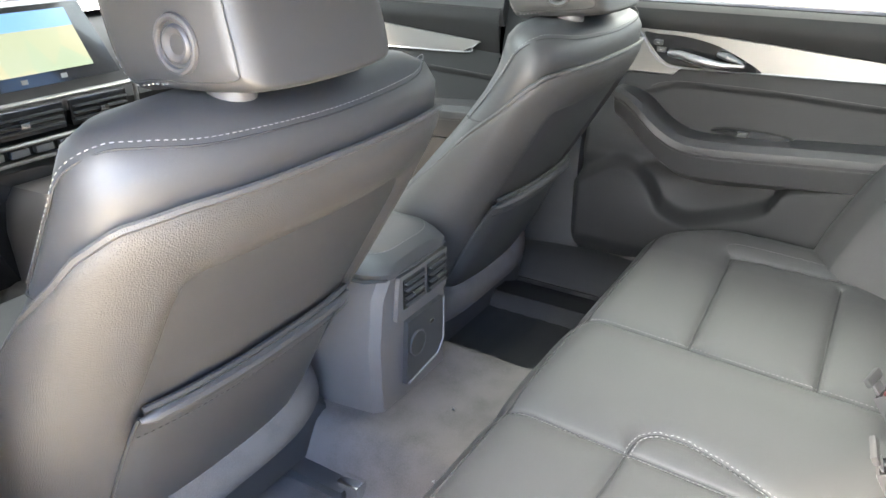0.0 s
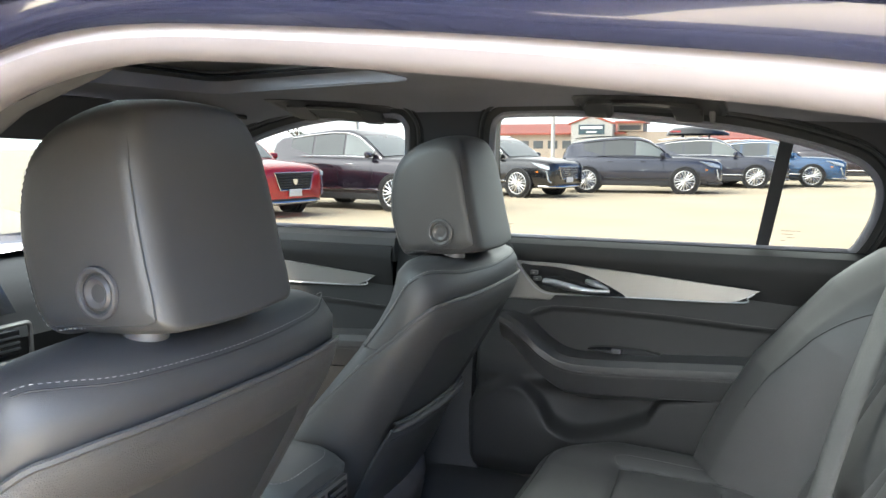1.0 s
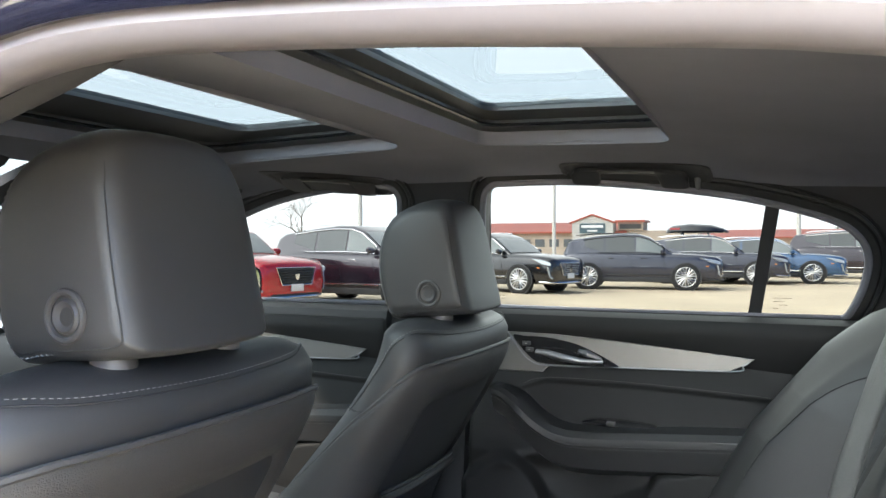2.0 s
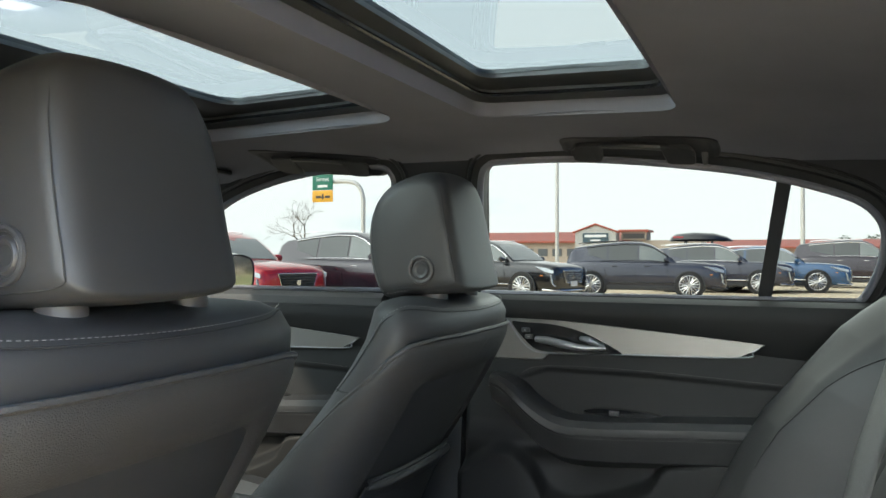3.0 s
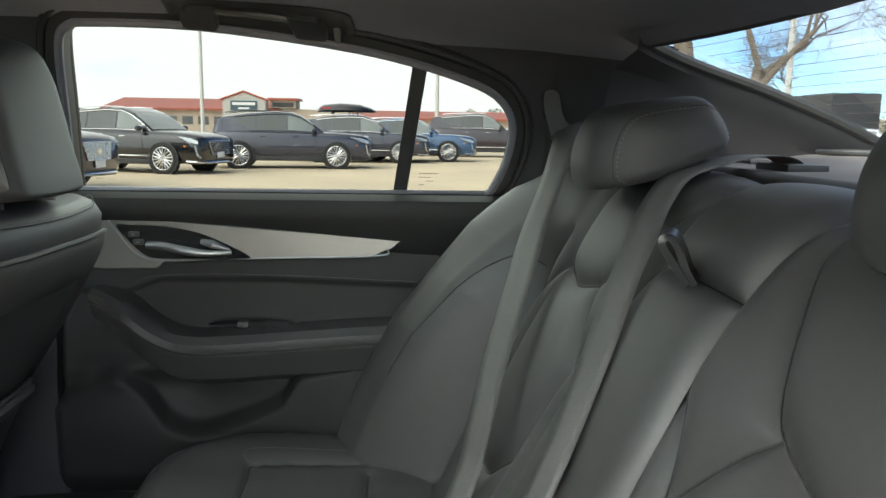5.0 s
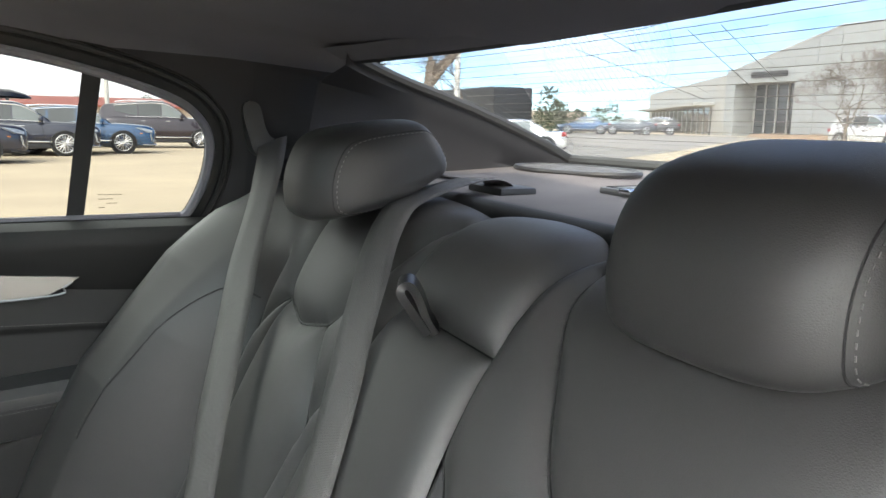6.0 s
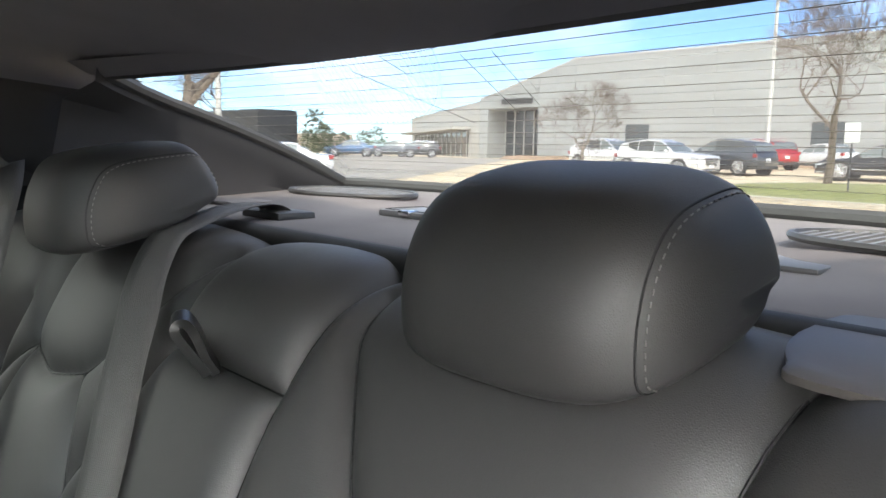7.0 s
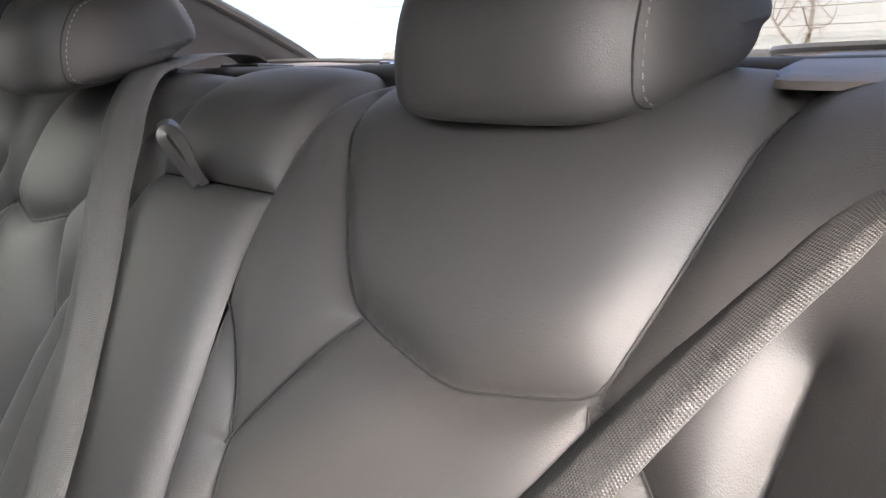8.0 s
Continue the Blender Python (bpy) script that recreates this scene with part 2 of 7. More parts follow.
def part(name, geo, mat, parent=None, label="", sharp=35, fix=True):
    """One mesh object of its own, under a thing or a part."""
    me = bpy.data.meshes.new(name)
    me.from_pydata(geo.v, [], geo.f)
    if fix:
        bm = bmesh.new()
        bm.from_mesh(me)
        bmesh.ops.recalc_face_normals(bm, faces=bm.faces[:])
        bm.to_mesh(me)
        bm.free()
    me.polygons.foreach_set("use_smooth", [True] * len(me.polygons))
    me.set_sharp_from_angle(angle=radians(sharp))
    me.materials.append(mat)
    ob = new(name, me)
    if parent is not None:
        ob.parent = parent
    if label:
        tagged(ob, label)
    return ob


def thing(name, label, category, kind="", group=""):
    return tagged(new(name), label, category, group, kind)


def spline(pts, n=6, closed=False):
    """Catmull-Rom curve through the points."""
    p = [np.array(q, float) for q in pts]
    m, out = len(p), []
    for i in range(m if closed else m - 1):
        g = (lambda k: p[k % m]) if closed else (lambda k: p[min(max(k, 0), m - 1)])
        a, b, c, d = g(i - 1), g(i), g(i + 1), g(i + 2)
        for k in range(n):
            t = k / n
            out.append(0.5 * (2 * b + (c - a) * t + (2 * a - 5 * b + 4 * c - d) * t * t + (3 * b - a - 3 * c + d) * t ** 3))
    if not closed:
        out.append(p[-1])
    return out


def resample(pts, step):
    p = np.array(pts, float)
    s = np.concatenate([[0], np.cumsum(np.linalg.norm(np.diff(p, axis=0), axis=1))])
    k = max(2, int(s[-1] / step) + 1)
    q = np.linspace(0, s[-1], k)
    return np.stack([np.interp(q, s, p[:, i]) for i in range(p.shape[1])], 1)


def stitches(path, parent, size=0.0045, gap=0.003, r=0.0005, mat=THREAD, name="stitching", label="pale grey thread"):
    """A row of thread stitches along a path on a surface."""
    pts = resample(path, (size + gap) / 2)
    g = Geo()
    for i in range(0, len(pts) - 1, 2):
        g.tube([pts[i], pts[i + 1]], r, 5)
    return part(name, g, mat, parent, label, fix=False)


def seg_distance(P, line):
    """Distance of many 2D points from a polyline."""
    best = np.full(P.shape[:-1], 9.0)
    for a, b in zip(line[:-1], line[1:]):
        a, b = np.array(a, float), np.array(b, float)
        d = b - a
        t = np.clip(((P - a) @ d) / max(d @ d, 1e-12), 0, 1)
        best = np.minimum(best, np.linalg.norm(P - a - t[..., None] * d, axis=-1))
    return best


def inside(P, poly):
    """Which of many 2D points lie in a polygon."""
    x, y = P[..., 0], P[..., 1]
    r = np.zeros(x.shape, bool)
    n = len(poly)
    for i in range(n):
        (x1, y1), (x2, y2) = poly[i], poly[(i + 1) % n]
        c = ((y1 > y) != (y2 > y)) & (x < (x2 - x1) * (y - y1) / (y2 - y1 + 1e-12) + x1)
        r ^= c
    return r


def bump01(t):
    t = np.clip(t, 0, 1)
    return t * t * (3 - 2 * t)


def grid_faces(nu, nv):
    i, j = np.meshgrid(np.arange(nu - 1), np.arange(nv - 1), indexing="ij")
    a = (i * nv + j).ravel()
    return np.stack([a, a + nv, a + nv + 1, a + 1], 1)


# ---- car shell: roof, pillars, openings ----
SIDE = lambda z: 0.76 - 0.564 * (z - 1.135)          # half width of the glass-house at height z
CROWN_X = [-1.4, -0.8, -0.5, -0.25, 0.25, 0.5, 0.75, 0.96]
CROWN_Z = [1.36, 1.452, 1.478, 1.484, 1.481, 1.462, 1.426, 1.386]
RAIL_Y = [0, 0.2, 0.4, 0.5, 0.555, 0.585, 0.605]
RAIL_D = [0, 0.003, 0.013, 0.026, 0.038, 0.049, 0.062]


def rounded(x0, x1, y0, y1, r, n=6):
    out = []
    for cx, cy, a0 in ((x1 - r, y1 - r, 0), (x0 + r, y1 - r, 90), (x0 + r, y0 + r, 180), (x1 - r, y0 + r, 270)):
        out += [(cx + r * math.cos(radians(a0 + 90 * k / n)), cy + r * math.sin(radians(a0 + 90 * k / n))) for k in range(n + 1)]
    return out


REAR_WIN = [tuple(p) for p in spline([(-0.088, 1.13), (-0.062, 1.25), (-0.036, 1.375), (-0.012, 1.408), (0.03, 1.414), (0.2, 1.411), (0.41, 1.388), (0.545, 1.363), (0.66, 1.328), (0.707, 1.298), (0.728, 1.255), (0.722, 1.193), (0.70, 1.14), (0.685, 1.13)], 4)]
FRONT_WIN = [tuple(p) for p in spline([(-1.32, 1.13), (-1.15, 1.165), (-0.972, 1.243), (-0.751, 1.342), (-0.567, 1.394), (-0.382, 1.417), (-0.275, 1.417), (-0.246, 1.40), (-0.25, 1.36), (-0.30, 1.20), (-0.325, 1.13)], 4)]
LEFT_OPEN = [tuple(p) for p in spline([(-0.085, 1.0), (-0.06, 1.12), (-0.03, 1.23), (0.01, 1.315), (0.06, 1.365), (0.12, 1.390), (0.2, 1.398), (0.33, 1.388), (0.47, 1.372), (0.6, 1.352), (0.70, 1.315), (0.765, 1.25), (0.785, 1.15), (0.76, 1.0)], 4)]
WELL_R = rounded(0.045, 0.40, -0.40, 0.40, 0.045)
WELL_F = rounded(-0.60, -0.105, -0.385, 0.385, 0.06)
PANE_R = rounded(0.085, 0.375, -0.312, 0.312, 0.03)
PANE_F = rounded(-0.47, -0.15, -0.315, 0.315, 0.05)


def ease(x):
    """How far the roof edge rolls down: less towards the rear window."""
    return np.interp(x, [0.55, 0.96], [1.0, 0.30])


def crown(x, y):
    """Height of the inner roof lining."""
    return np.interp(x, CROWN_X, CROWN_Z) - np.interp(abs(y), RAIL_Y, RAIL_D) * ease(x)


def snap(P, poly, reach):
    """Pull the points near an outline onto it."""
    best = np.full(len(P), 9.0)
    to = P.copy()
    n = len(poly)
    for i in range(n):
        a, b = np.array(poly[i], float), np.array(poly[(i + 1) % n], float)
        d = b - a
        t = np.clip(((P - a) @ d) / max(d @ d, 1e-12), 0, 1)
        q = a + t[:, None] * d
        e = np.linalg.norm(P - q, axis=1)
        w = e < best
        best[w], to[w] = e[w], q[w]
    return np.where((best < reach)[:, None], to, P)


def roof_skin(name, mat, out, holes_roof, holes_right, holes_left, label, nose=-0.82, side_mat=None):
    """Roof and pillars in one sheet, from belt to belt; out: metres outside the lining."""
    g = Geo()
    xs = np.arange(-1.38, 0.962, 0.012)
    ys = np.linspace(-0.605, 0.605, 100)
    X, Yy = np.meshgrid(xs, ys, indexing="ij")
    P = np.stack([X.ravel(), Yy.ravel()], 1)
    for h in holes_roof:
        P = snap(P, h, 0.0075)
    f = grid_faces(len(xs), len(ys))
    c = P[f].mean(1)
    ok = c[:, 0] > nose
    for h in holes_roof:
        ok &= ~inside(c, h)
    sc = np.array([SIDE(float(np.interp(x, CROWN_X, CROWN_Z)) - 0.062 * float(ease(x))) / 0.605 for x in P[:, 0]])
    Z = np.array([crown(x, y) for x, y in P])
    edge = np.abs(P[:, 1]) / 0.605
    v = np.stack([P[:, 0], P[:, 1] * sc * (1 + out * 0.9 * edge ** 6), Z + out * (1 - 0.45 * edge ** 6)], 1)
    vc = v[f].mean(1)
    ay = np.abs(vc[:, 1])
    ok &= vc[:, 0] < np.where(ay < 0.445, 0.972 - 0.088 * (ay / 0.445) ** 2, 0.884 + 1.31 * (ay - 0.445))
    g.add(v, f[ok])
    sides = g if side_mat is None else Geo()
    for s, holes in ((1, holes_right), (-1, holes_left)):
        ks = np.linspace(0, 1, 30)
        X, K = np.meshgrid(xs, ks, indexing="ij")
        top = np.interp(X, CROWN_X, CROWN_Z) - 0.062 * ease(X)
        P = np.stack([X.ravel(), (top + (1.115 - top) * K).ravel()], 1)
        for h in holes:
            P = snap(P, h, 0.0075)
        f = grid_faces(len(xs), 30)
        c = P[f].mean(1)
        ok = (c[:, 0] > nose) | (c[:, 1] < 1.425 + (c[:, 0] + 0.82) * 0.5)
        for h in holes:
            ok &= ~inside(c, h)
        yy = SIDE(P[:, 1]) + out * 0.95
        sides.add(np.stack([P[:, 0], s * yy, P[:, 1] + out * 0.5 * np.clip((P[:, 1] - 1.14) / 0.2, -0.3, 1)], 1), f[ok])
    if side_mat is not None:
        tagged(part("pillar_trim", sides, side_mat, None, sharp=60), "dark grey cloth trim of the roof pillars", "pillar trim", "", "structure")
    return tagged(part(name, g, mat, None, label, sharp=60), label, "car roof", "", "structure")


roof_skin("ceiling", HEADLINER, 0.0, (WELL_R, WELL_F), (REAR_WIN, FRONT_WIN), (LEFT_OPEN, FRONT_WIN), "dark grey cloth headliner of the car", side_mat=SHADED_CLOTH)
roof_skin("car_roof", PAINT, 0.052, (PANE_R, PANE_F), (REAR_WIN, FRONT_WIN), (LEFT_OPEN, FRONT_WIN), "glossy dark blue painted roof panel of the sedan", nose=-0.86)


def rim(name, poly, s, mat, label, r=0.011, out=0.05, closed=True):
    """The lining of a side opening: an inner bead and the reveal out to the skin."""
    g = Geo()
    ring0 = [(x, s * (SIDE(z) - 0.004), z) for x, z in poly]
    ring1 = [(x, s * (SIDE(z) + out * 0.95), z + out * 0.5 * min(1, max(-0.3, (z - 1.14) / 0.2))) for x, z in poly]
    g.tube(ring0, r, 10, closed)
    g.loft([ring0, ring1], closed, False)
    return tagged(part(name, g, mat, None, label, fix=False), label, "window trim", "", "structure")


# painted and sealed edge over the open doorway
def doorway():
    base = thing("door_frame", "painted roof rail and grey rubber seal round the open doorway", "door frame", "structure")
    path = [(x, z) for x, z in LEFT_OPEN]

    def sweep(offs):
        """offs: outward and upward steps from the opening's edge, turned with the edge."""
        rings = []
        n = len(path)
        for i, (x, z) in enumerate(path):
            a, b = path[max(i - 1, 0)], path[min(i + 1, n - 1)]
            t = Vector((b[0] - a[0], b[1] - a[1])).normalized()
            nx, nz = -t.y, t.x
            rings.append([(x + nx * u, -(SIDE(z) + o), z + nz * u) for o, u in offs])
        return Geo().loft(rings, False, False)

    part("rubber_seal", sweep([(-0.012, 0.008), (-0.013, 0.001), (-0.004, -0.006), (0.012, -0.007), (0.024, -0.002), (0.028, 0.004), (0.026, 0.012)]), SEALM, base, "soft grey door seal")
    part("painted_channel", sweep([(0.026, 0.012), (0.034, 0.010), (0.046, 0.016), (0.052, 0.026), (0.062, 0.028)]), PAINT, base)
    part("painted_rail", sweep([(0.062, 0.028), (0.074, 0.030), (0.082, 0.040), (0.080, 0.056), (0.068, 0.074), (0.045, 0.086), (0.012, 0.092)]), PAINT, base)


doorway()
rim("window_trim", FRONT_WIN, -1, RUBBER, "black rubber trim round the driver's window")
g = Geo().add([(x, -SIDE(z) - 0.026, z + 0.012 * min(1, max(-0.5, (z - 1.16) / 0.2))) for x, z in FRONT_WIN], [tuple(range(len(FRONT_WIN)))])
tagged(part("window_5", g, GLASS), "clear driver's window", "car window", "", "structure").visible_shadow = False


# sunroofs
def sunroof(name, well, pane, label):
    base = thing(name, label, "sunroof", "structure")
    lift = lambda x, y, d: (x, y, float(crown(x, y)) + d)
    g = Geo()
    n = len(well)
    ring = [lift(x, y, -0.001) for x, y in well]
    g.loft([ring, [lift(x, y, 0.028) for x, y in well]], True, False)
    part("lining", g, HEADLINER, base, fix=False)
    g = Geo()
    cx, cy = sum(p[0] for p in well) / n, sum(p[1] for p in well) / n
    mid = [(x + (cx - x) * 0.10, y + (cy - y) * 0.09) for x, y in well]
    g.loft([[lift(x, y, 0.026) for x, y in well], [lift(x, y, 0.030) for x, y in mid], [lift(x, y, 0.040) for x, y in mid],
            [lift(x, y, 0.046) for x, y in pane], [lift(x, y, 0.060) for x, y in pane]], True, False)
    part("frame", g, PLASTIC, base, "black sunroof frame", fix=False)
    g = Geo()
    g.tube([lift(x, y, 0.031) for x, y in mid], 0.0035, 6, True)
    part("seal", g, GLOSSBLACK, base, fix=False)
    g = Geo()
    g.add([lift(x, y, 0.053) for x, y in pane], [tuple(range(len(pane)))])
    p = part("pane", g, GLASS_S, base, "lightly tinted glass")
    return base


sunroof("sunroof", WELL_R, PANE_R, "fixed glass roof panel over the rear seats")
sunroof("sunroof", WELL_F, PANE_F, "glass sunroof over the front seats")


# windows of the side that is shut
def side_window(name, poly, label, divider=False):
    base = thing(name, label, "car window", "structure")
    g = Geo().add([(x, SIDE(z) + 0.026, z + 0.012 * min(1, max(-0.5, (z - 1.16) / 0.2))) for x, z in poly], [tuple(range(len(poly)))])
    p = part("pane", g, GLASS, base)
    p.visible_shadow = False
    ring0 = [(x, SIDE(z) - 0.004, z) for x, z in poly]
    cx, cz = sum(p[0] for p in poly) / len(poly), sum(p[1] for p in poly) / len(poly)
    ring1 = [(x + (cx - x) * 0.012, SIDE(z) + 0.03, z + (cz - z) * 0.012 + 0.008 * min(1, max(-0.5, (z - 1.16) / 0.2))) for x, z in poly]
    ring2 = [(x, SIDE(z) + 0.05, z + 0.026 * min(1, max(-0.4, (z - 1.14) / 0.2))) for x, z in poly]
    g = Geo().loft([ring0, ring1, ring2], True, False)
    part("window_frame", g, RUBBER, base, fix=False)
    part("trim_bead", Geo().tube(ring0, 0.0075, 8, True), HEADLINER, base, fix=False)
    def grown(d):
        """The outline above the ledge, set outward by d."""
        out = []
        for i in range(1, len(poly) - 1):
            (xa, za), (x, z), (xb, zb) = poly[i - 1], poly[i], poly[i + 1]
            t = Vector((xb - xa, zb - za)).normalized()
            if z > 1.128:
                out.append((x - t.y * d, z + t.x * d))
        return out

    on = lambda d, o: [(x, SIDE(z) - o, z) for x, z in grown(d)]
    part("door_frame_band", Geo().loft([on(0.004, 0.004), on(0.008, 0.0085), on(0.018, 0.0085), on(0.022, 0.004)], False, False), RUBBER, base, "black door frame band", fix=False)
    part("door_seal", Geo().tube(on(0.0270, 0.005), 0.0042, 8), PLASTIC, base, "black rubber door seal", fix=False)
    part("seal_gap", Geo().tube(on(0.0345, 0.001), 0.003, 6), SEAM, base, fix=False)
    if divider:
        g = Geo()
        rings = []
        for x, z in ((0.522, 1.12), (0.562, 1.372)):
            y = SIDE(z)
            rings.append([(x - 0.013, y + 0.004, z), (x + 0.013, y + 0.004, z), (x + 0.013, y + 0.04, z), (x - 0.013, y + 0.04, z)])
        part("divider_bar", g.loft(rings), PLASTIC, base)
        # small printed marks low in the corner of the fixed pane, and by the front edge
        for x0, z0, rows in ((0.56, 1.168, 4), (-0.055, 1.158, 2)):
            g = Geo()
            for k in range(rows):
                w = (0.036, 0.022, 0.016, 0.010)[k] if x0 > 0 else 0.018 - 0.006 * k
                z = z0 - 0.0075 * k
                x = x0 + (0.012 if k == 2 else 0)
                yy = SIDE(z - 0.012) + 0.023
                g.add([(x, yy, z), (x + w, yy, z), (x + w, yy + 0.0005, z - 0.0008), (x, yy + 0.0005, z - 0.0008)], [(0, 1, 2, 3)])
            part("printed_mark", g, LINE, base, "small dark print on the glass")
    return base


side_window("window_1", REAR_WIN, "clear rear door window with black divider bar", True)
side_window("window_2", FRONT_WIN, "clear front passenger window")


# rear window with its heater lines
def rear_glass_point(u, v):
    """u across from left to right -1..1, v from the top edge 0 to the shelf 1."""
    xt, zt = 0.968 - (0.066 + 0.022 * u) * u * u, 1.384 - 0.006 * u * u
    xb, zb = 1.425 - 0.045 * u * u, 1.226
    y = u * (0.635 - 0.115 * (1 - v) - 0.075 * max(0.0, 1 - v / 0.30) ** 2)
    bow = 0.024 * v * (1 - v) * 4 * 0.6
    return Vector((xt + (xb - xt) * v + 0.01, y, zt + (zb - zt) * v + bow))


def rear_window():
    base = thing("window_3", "raked rear window with fine heater lines", "car window", "structure")
    g = Geo()
    nu, nv = 25, 13
    g.add([rear_glass_point(1.07 * (-1 + 2 * i / (nu - 1)), -0.05 + 1.12 * j / (nv - 1)) + Vector((0.006, 0, 0.012)) for i in range(nu) for j in range(nv)], grid_faces(nu, nv))
    p = part("pane", g, GLASS_R, base)
    p.visible_shadow = False
    off = Vector((0.004, 0, 0.008))
    for k in range(11):
        v = 0.10 + 0.078 * k
        part("heater_line", Geo().tube([rear_glass_point(u, v) + off for u in np.linspace(-0.93, 0.93, 15)], 0.00034, 4), LINE, base, fix=False)
    for pts in ([(-0.35, 0.03), (-0.02, 0.075), (0.10, 0.075), (0.12, 0.20)], [(0.10, 0.14), (-0.25, 0.14)], [(-0.1, 0.11), (0.02, 0.44)],
                [(-0.18, 0.11), (-0.06, 0.4)], [(0.25, 0.13), (0.18, 0.5)], [(-0.5, 0.02), (-0.56, 0.055), (-0.93, 0.06)]):
        part("antenna_line", Geo().tube([rear_glass_point(u, v) + off for u, v in pts], 0.00034, 4), LINE, base, fix=False)
    g = Geo()
    ring = [rear_glass_point(u, 0) for u in np.linspace(-1, 1, 15)] + [rear_glass_point(1, v) for v in np.linspace(0, 1, 9)[1:]] + \
           [rear_glass_point(u, 1) for u in np.linspace(1, -1, 15)[1:]] + [rear_glass_point(-1, v) for v in np.linspace(1, 0, 9)[1:-1]]
    part("black_border", g.tube([p + Vector((0.002, 0, 0.004)) for p in ring], 0.009, 8, True), RUBBER, base, fix=False)


rear_window()


def rear_pillar(s, name):
    """Trim of the sloping rear roof post, from the glass edge out to the side and down to the shelf."""
    g = Geo()
    vs = np.linspace(-0.04, 1.06, 16)
    rings = []
    for v in vs:
        x, y, z = rear_glass_point(1, v)
        outer = 0.635 - 0.11 * (1 - v)
        zlow = 1.165
        drop = z - zlow
        r = [(x, s * (y - 0.004), z + 0.006), (x, s * (y + 0.004), z - 0.012), (x - 0.004, s * (outer + 0.02), z - 0.03 * min(1, drop / 0.06)),
             (x - 0.01, s * (outer + 0.035 + 0.1 * drop), z - drop * 0.5), (x - 0.01, s * (outer + 0.04 + 0.15 * drop), zlow)]
        rings.append(r)
    g.loft(rings, False, False)
    # forward cheek between side window and pillar
    cheek = []
    for k, x in enumerate(np.linspace(0.79, 0.965, 9)):
        f = k / 8
        top = float(crown(x, 0.56)) - 0.02
        cheek.append([(x, s * (SIDE(z) - (0.003 + 0.012 * math.sin(math.pi * q)) * min(1.0, 2.2 * f) - 0.0015 - 0.05 * f * q), z) for q, z in ((q, top + (1.115 - top) * q) for q in np.linspace(0, 1, 9))])
    g.loft(cheek, False, False)
    return tagged(part(name, g, SHADED_CLOTH, None, "dark grey cloth trim of the rear roof pillar"), "", "pillar trim", "", "structure")


rear_pillar(1, "rear_pillar_trim")
rear_pillar(-1, "rear_pillar_trim")

# outer rear deck and quarter panels close the body behind the glass
g = Geo()
deck = lambda x, w, ze, zm: [(x, y * w, ze + (zm - ze) * (1 - (y / 0.75) ** 2)) for y in (-0.75, -0.5, -0.25, 0, 0.25, 0.5, 0.75)]
g.loft([deck(1.445, 1.0, 1.18, 1.20), deck(1.48, 1.02, 1.135, 1.16), deck(1.60, 1.04, 1.11, 1.145), deck(1.95, 0.98, 1.07, 1.105), [(2.0, y, 0.75) for y in np.linspace(-0.72, 0.72, 7)]], False, False)
tagged(part("car_tail", g, PAINT), "glossy dark blue boot lid of the sedan", "car body", "", "structure")
for s, x0, x1 in ((1, -2.75, 1.99), (-1, 0.80, 1.99), (-1, -2.75, -0.13)):
    g = Geo()
    rings = []
    for x in np.linspace(x0, x1, 22):
        w = 0.87 - 0.10 * max(0, (x - 1.2)) ** 2 - 0.12 * max(0, -2.0 - x) ** 2
        top = 1.10 - 0.12 * max(0, -1.45 - x)
        rings.append([(x, s * 0.81, top), (x, s * (w - 0.02), top - 0.05), (x, s * (w + 0.02), 0.92), (x, s * (w + 0.03), 0.7), (x, s * w, 0.4), (x, s * (w - 0.1), 0.28)])
    g.loft(rings, False, False)
    tagged(part("car_side", g, PAINT), "glossy dark blue painted flank of the sedan", "car body", "", "structure")
g = Geo().loft([[(x, -0.70, 0.50), (x, -0.72, 0.8), (x, -0.735, 1.05), (x, -0.76, 1.13), (x, -0.80, 1.12)] for x in np.linspace(-1.34, -0.14, 8)], False, False)
tagged(part("door_3", g, DOORSKIN), "closed driver's door with plain black inner panel", "car door", "", "structure")
g = Geo().box((-2.7, -0.8, 0.26), (2.0, 0.8, 0.29))
tagged(part("car_underbody", g, RUBBER), "black underbody of the sedan", "car body", "", "structure")
for x in (1.25, -1.7):
    for s in (1, -1):
        w = Geo().disc((x, s * 0.62, 0.345), (0, s, 0), 0.345, 0.235, 32)
        tagged(part("car_wheel", w, RUBBER), "black tyre under the sedan", "wheel", "", "structure")

# rear header and brake-lamp housing
g = Geo()
roof_edge = [rear_glass_point(u, 0) for u in np.linspace(-1, 1, 25)]
g.loft([[p + Vector(o) for p in roof_edge] for o in ((-0.045, 0, 0.014), (-0.02, 0, 0.001), (-0.004, 0, -0.002), (0.004, 0, 0.002), (0.012, 0, 0.018))], False, False)
tagged(part("rear_header", g, HEADLINER), "dark cloth edge of the roof above the rear window", "trim", "", "structure")
lamp = thing("brake_light", "dark housing of the high brake light under the roof edge", "brake light")
g = Geo()
g.loft([[(x, y * w, z - 0.005 * float(bump01(np.array(min(k, 1 - k) / 0.2)))) for k, y in ((k, -0.2 + 0.4 * k) for k in np.linspace(0, 1, 13))]
        for x, z, w in ((0.80, 1.422, 0.75), (0.88, 1.402, 0.95), (0.96, 1.384, 1.0), (0.975, 1.383, 0.98), (0.98, 1.395, 0.95))], False, False)
part("housing", g, HEADLINER, lamp)
part("lens", Geo().box((0.974, -0.11, 1.383), (0.985, 0.11, 1.394), 0.003), GLOSSBLACK, lamp)


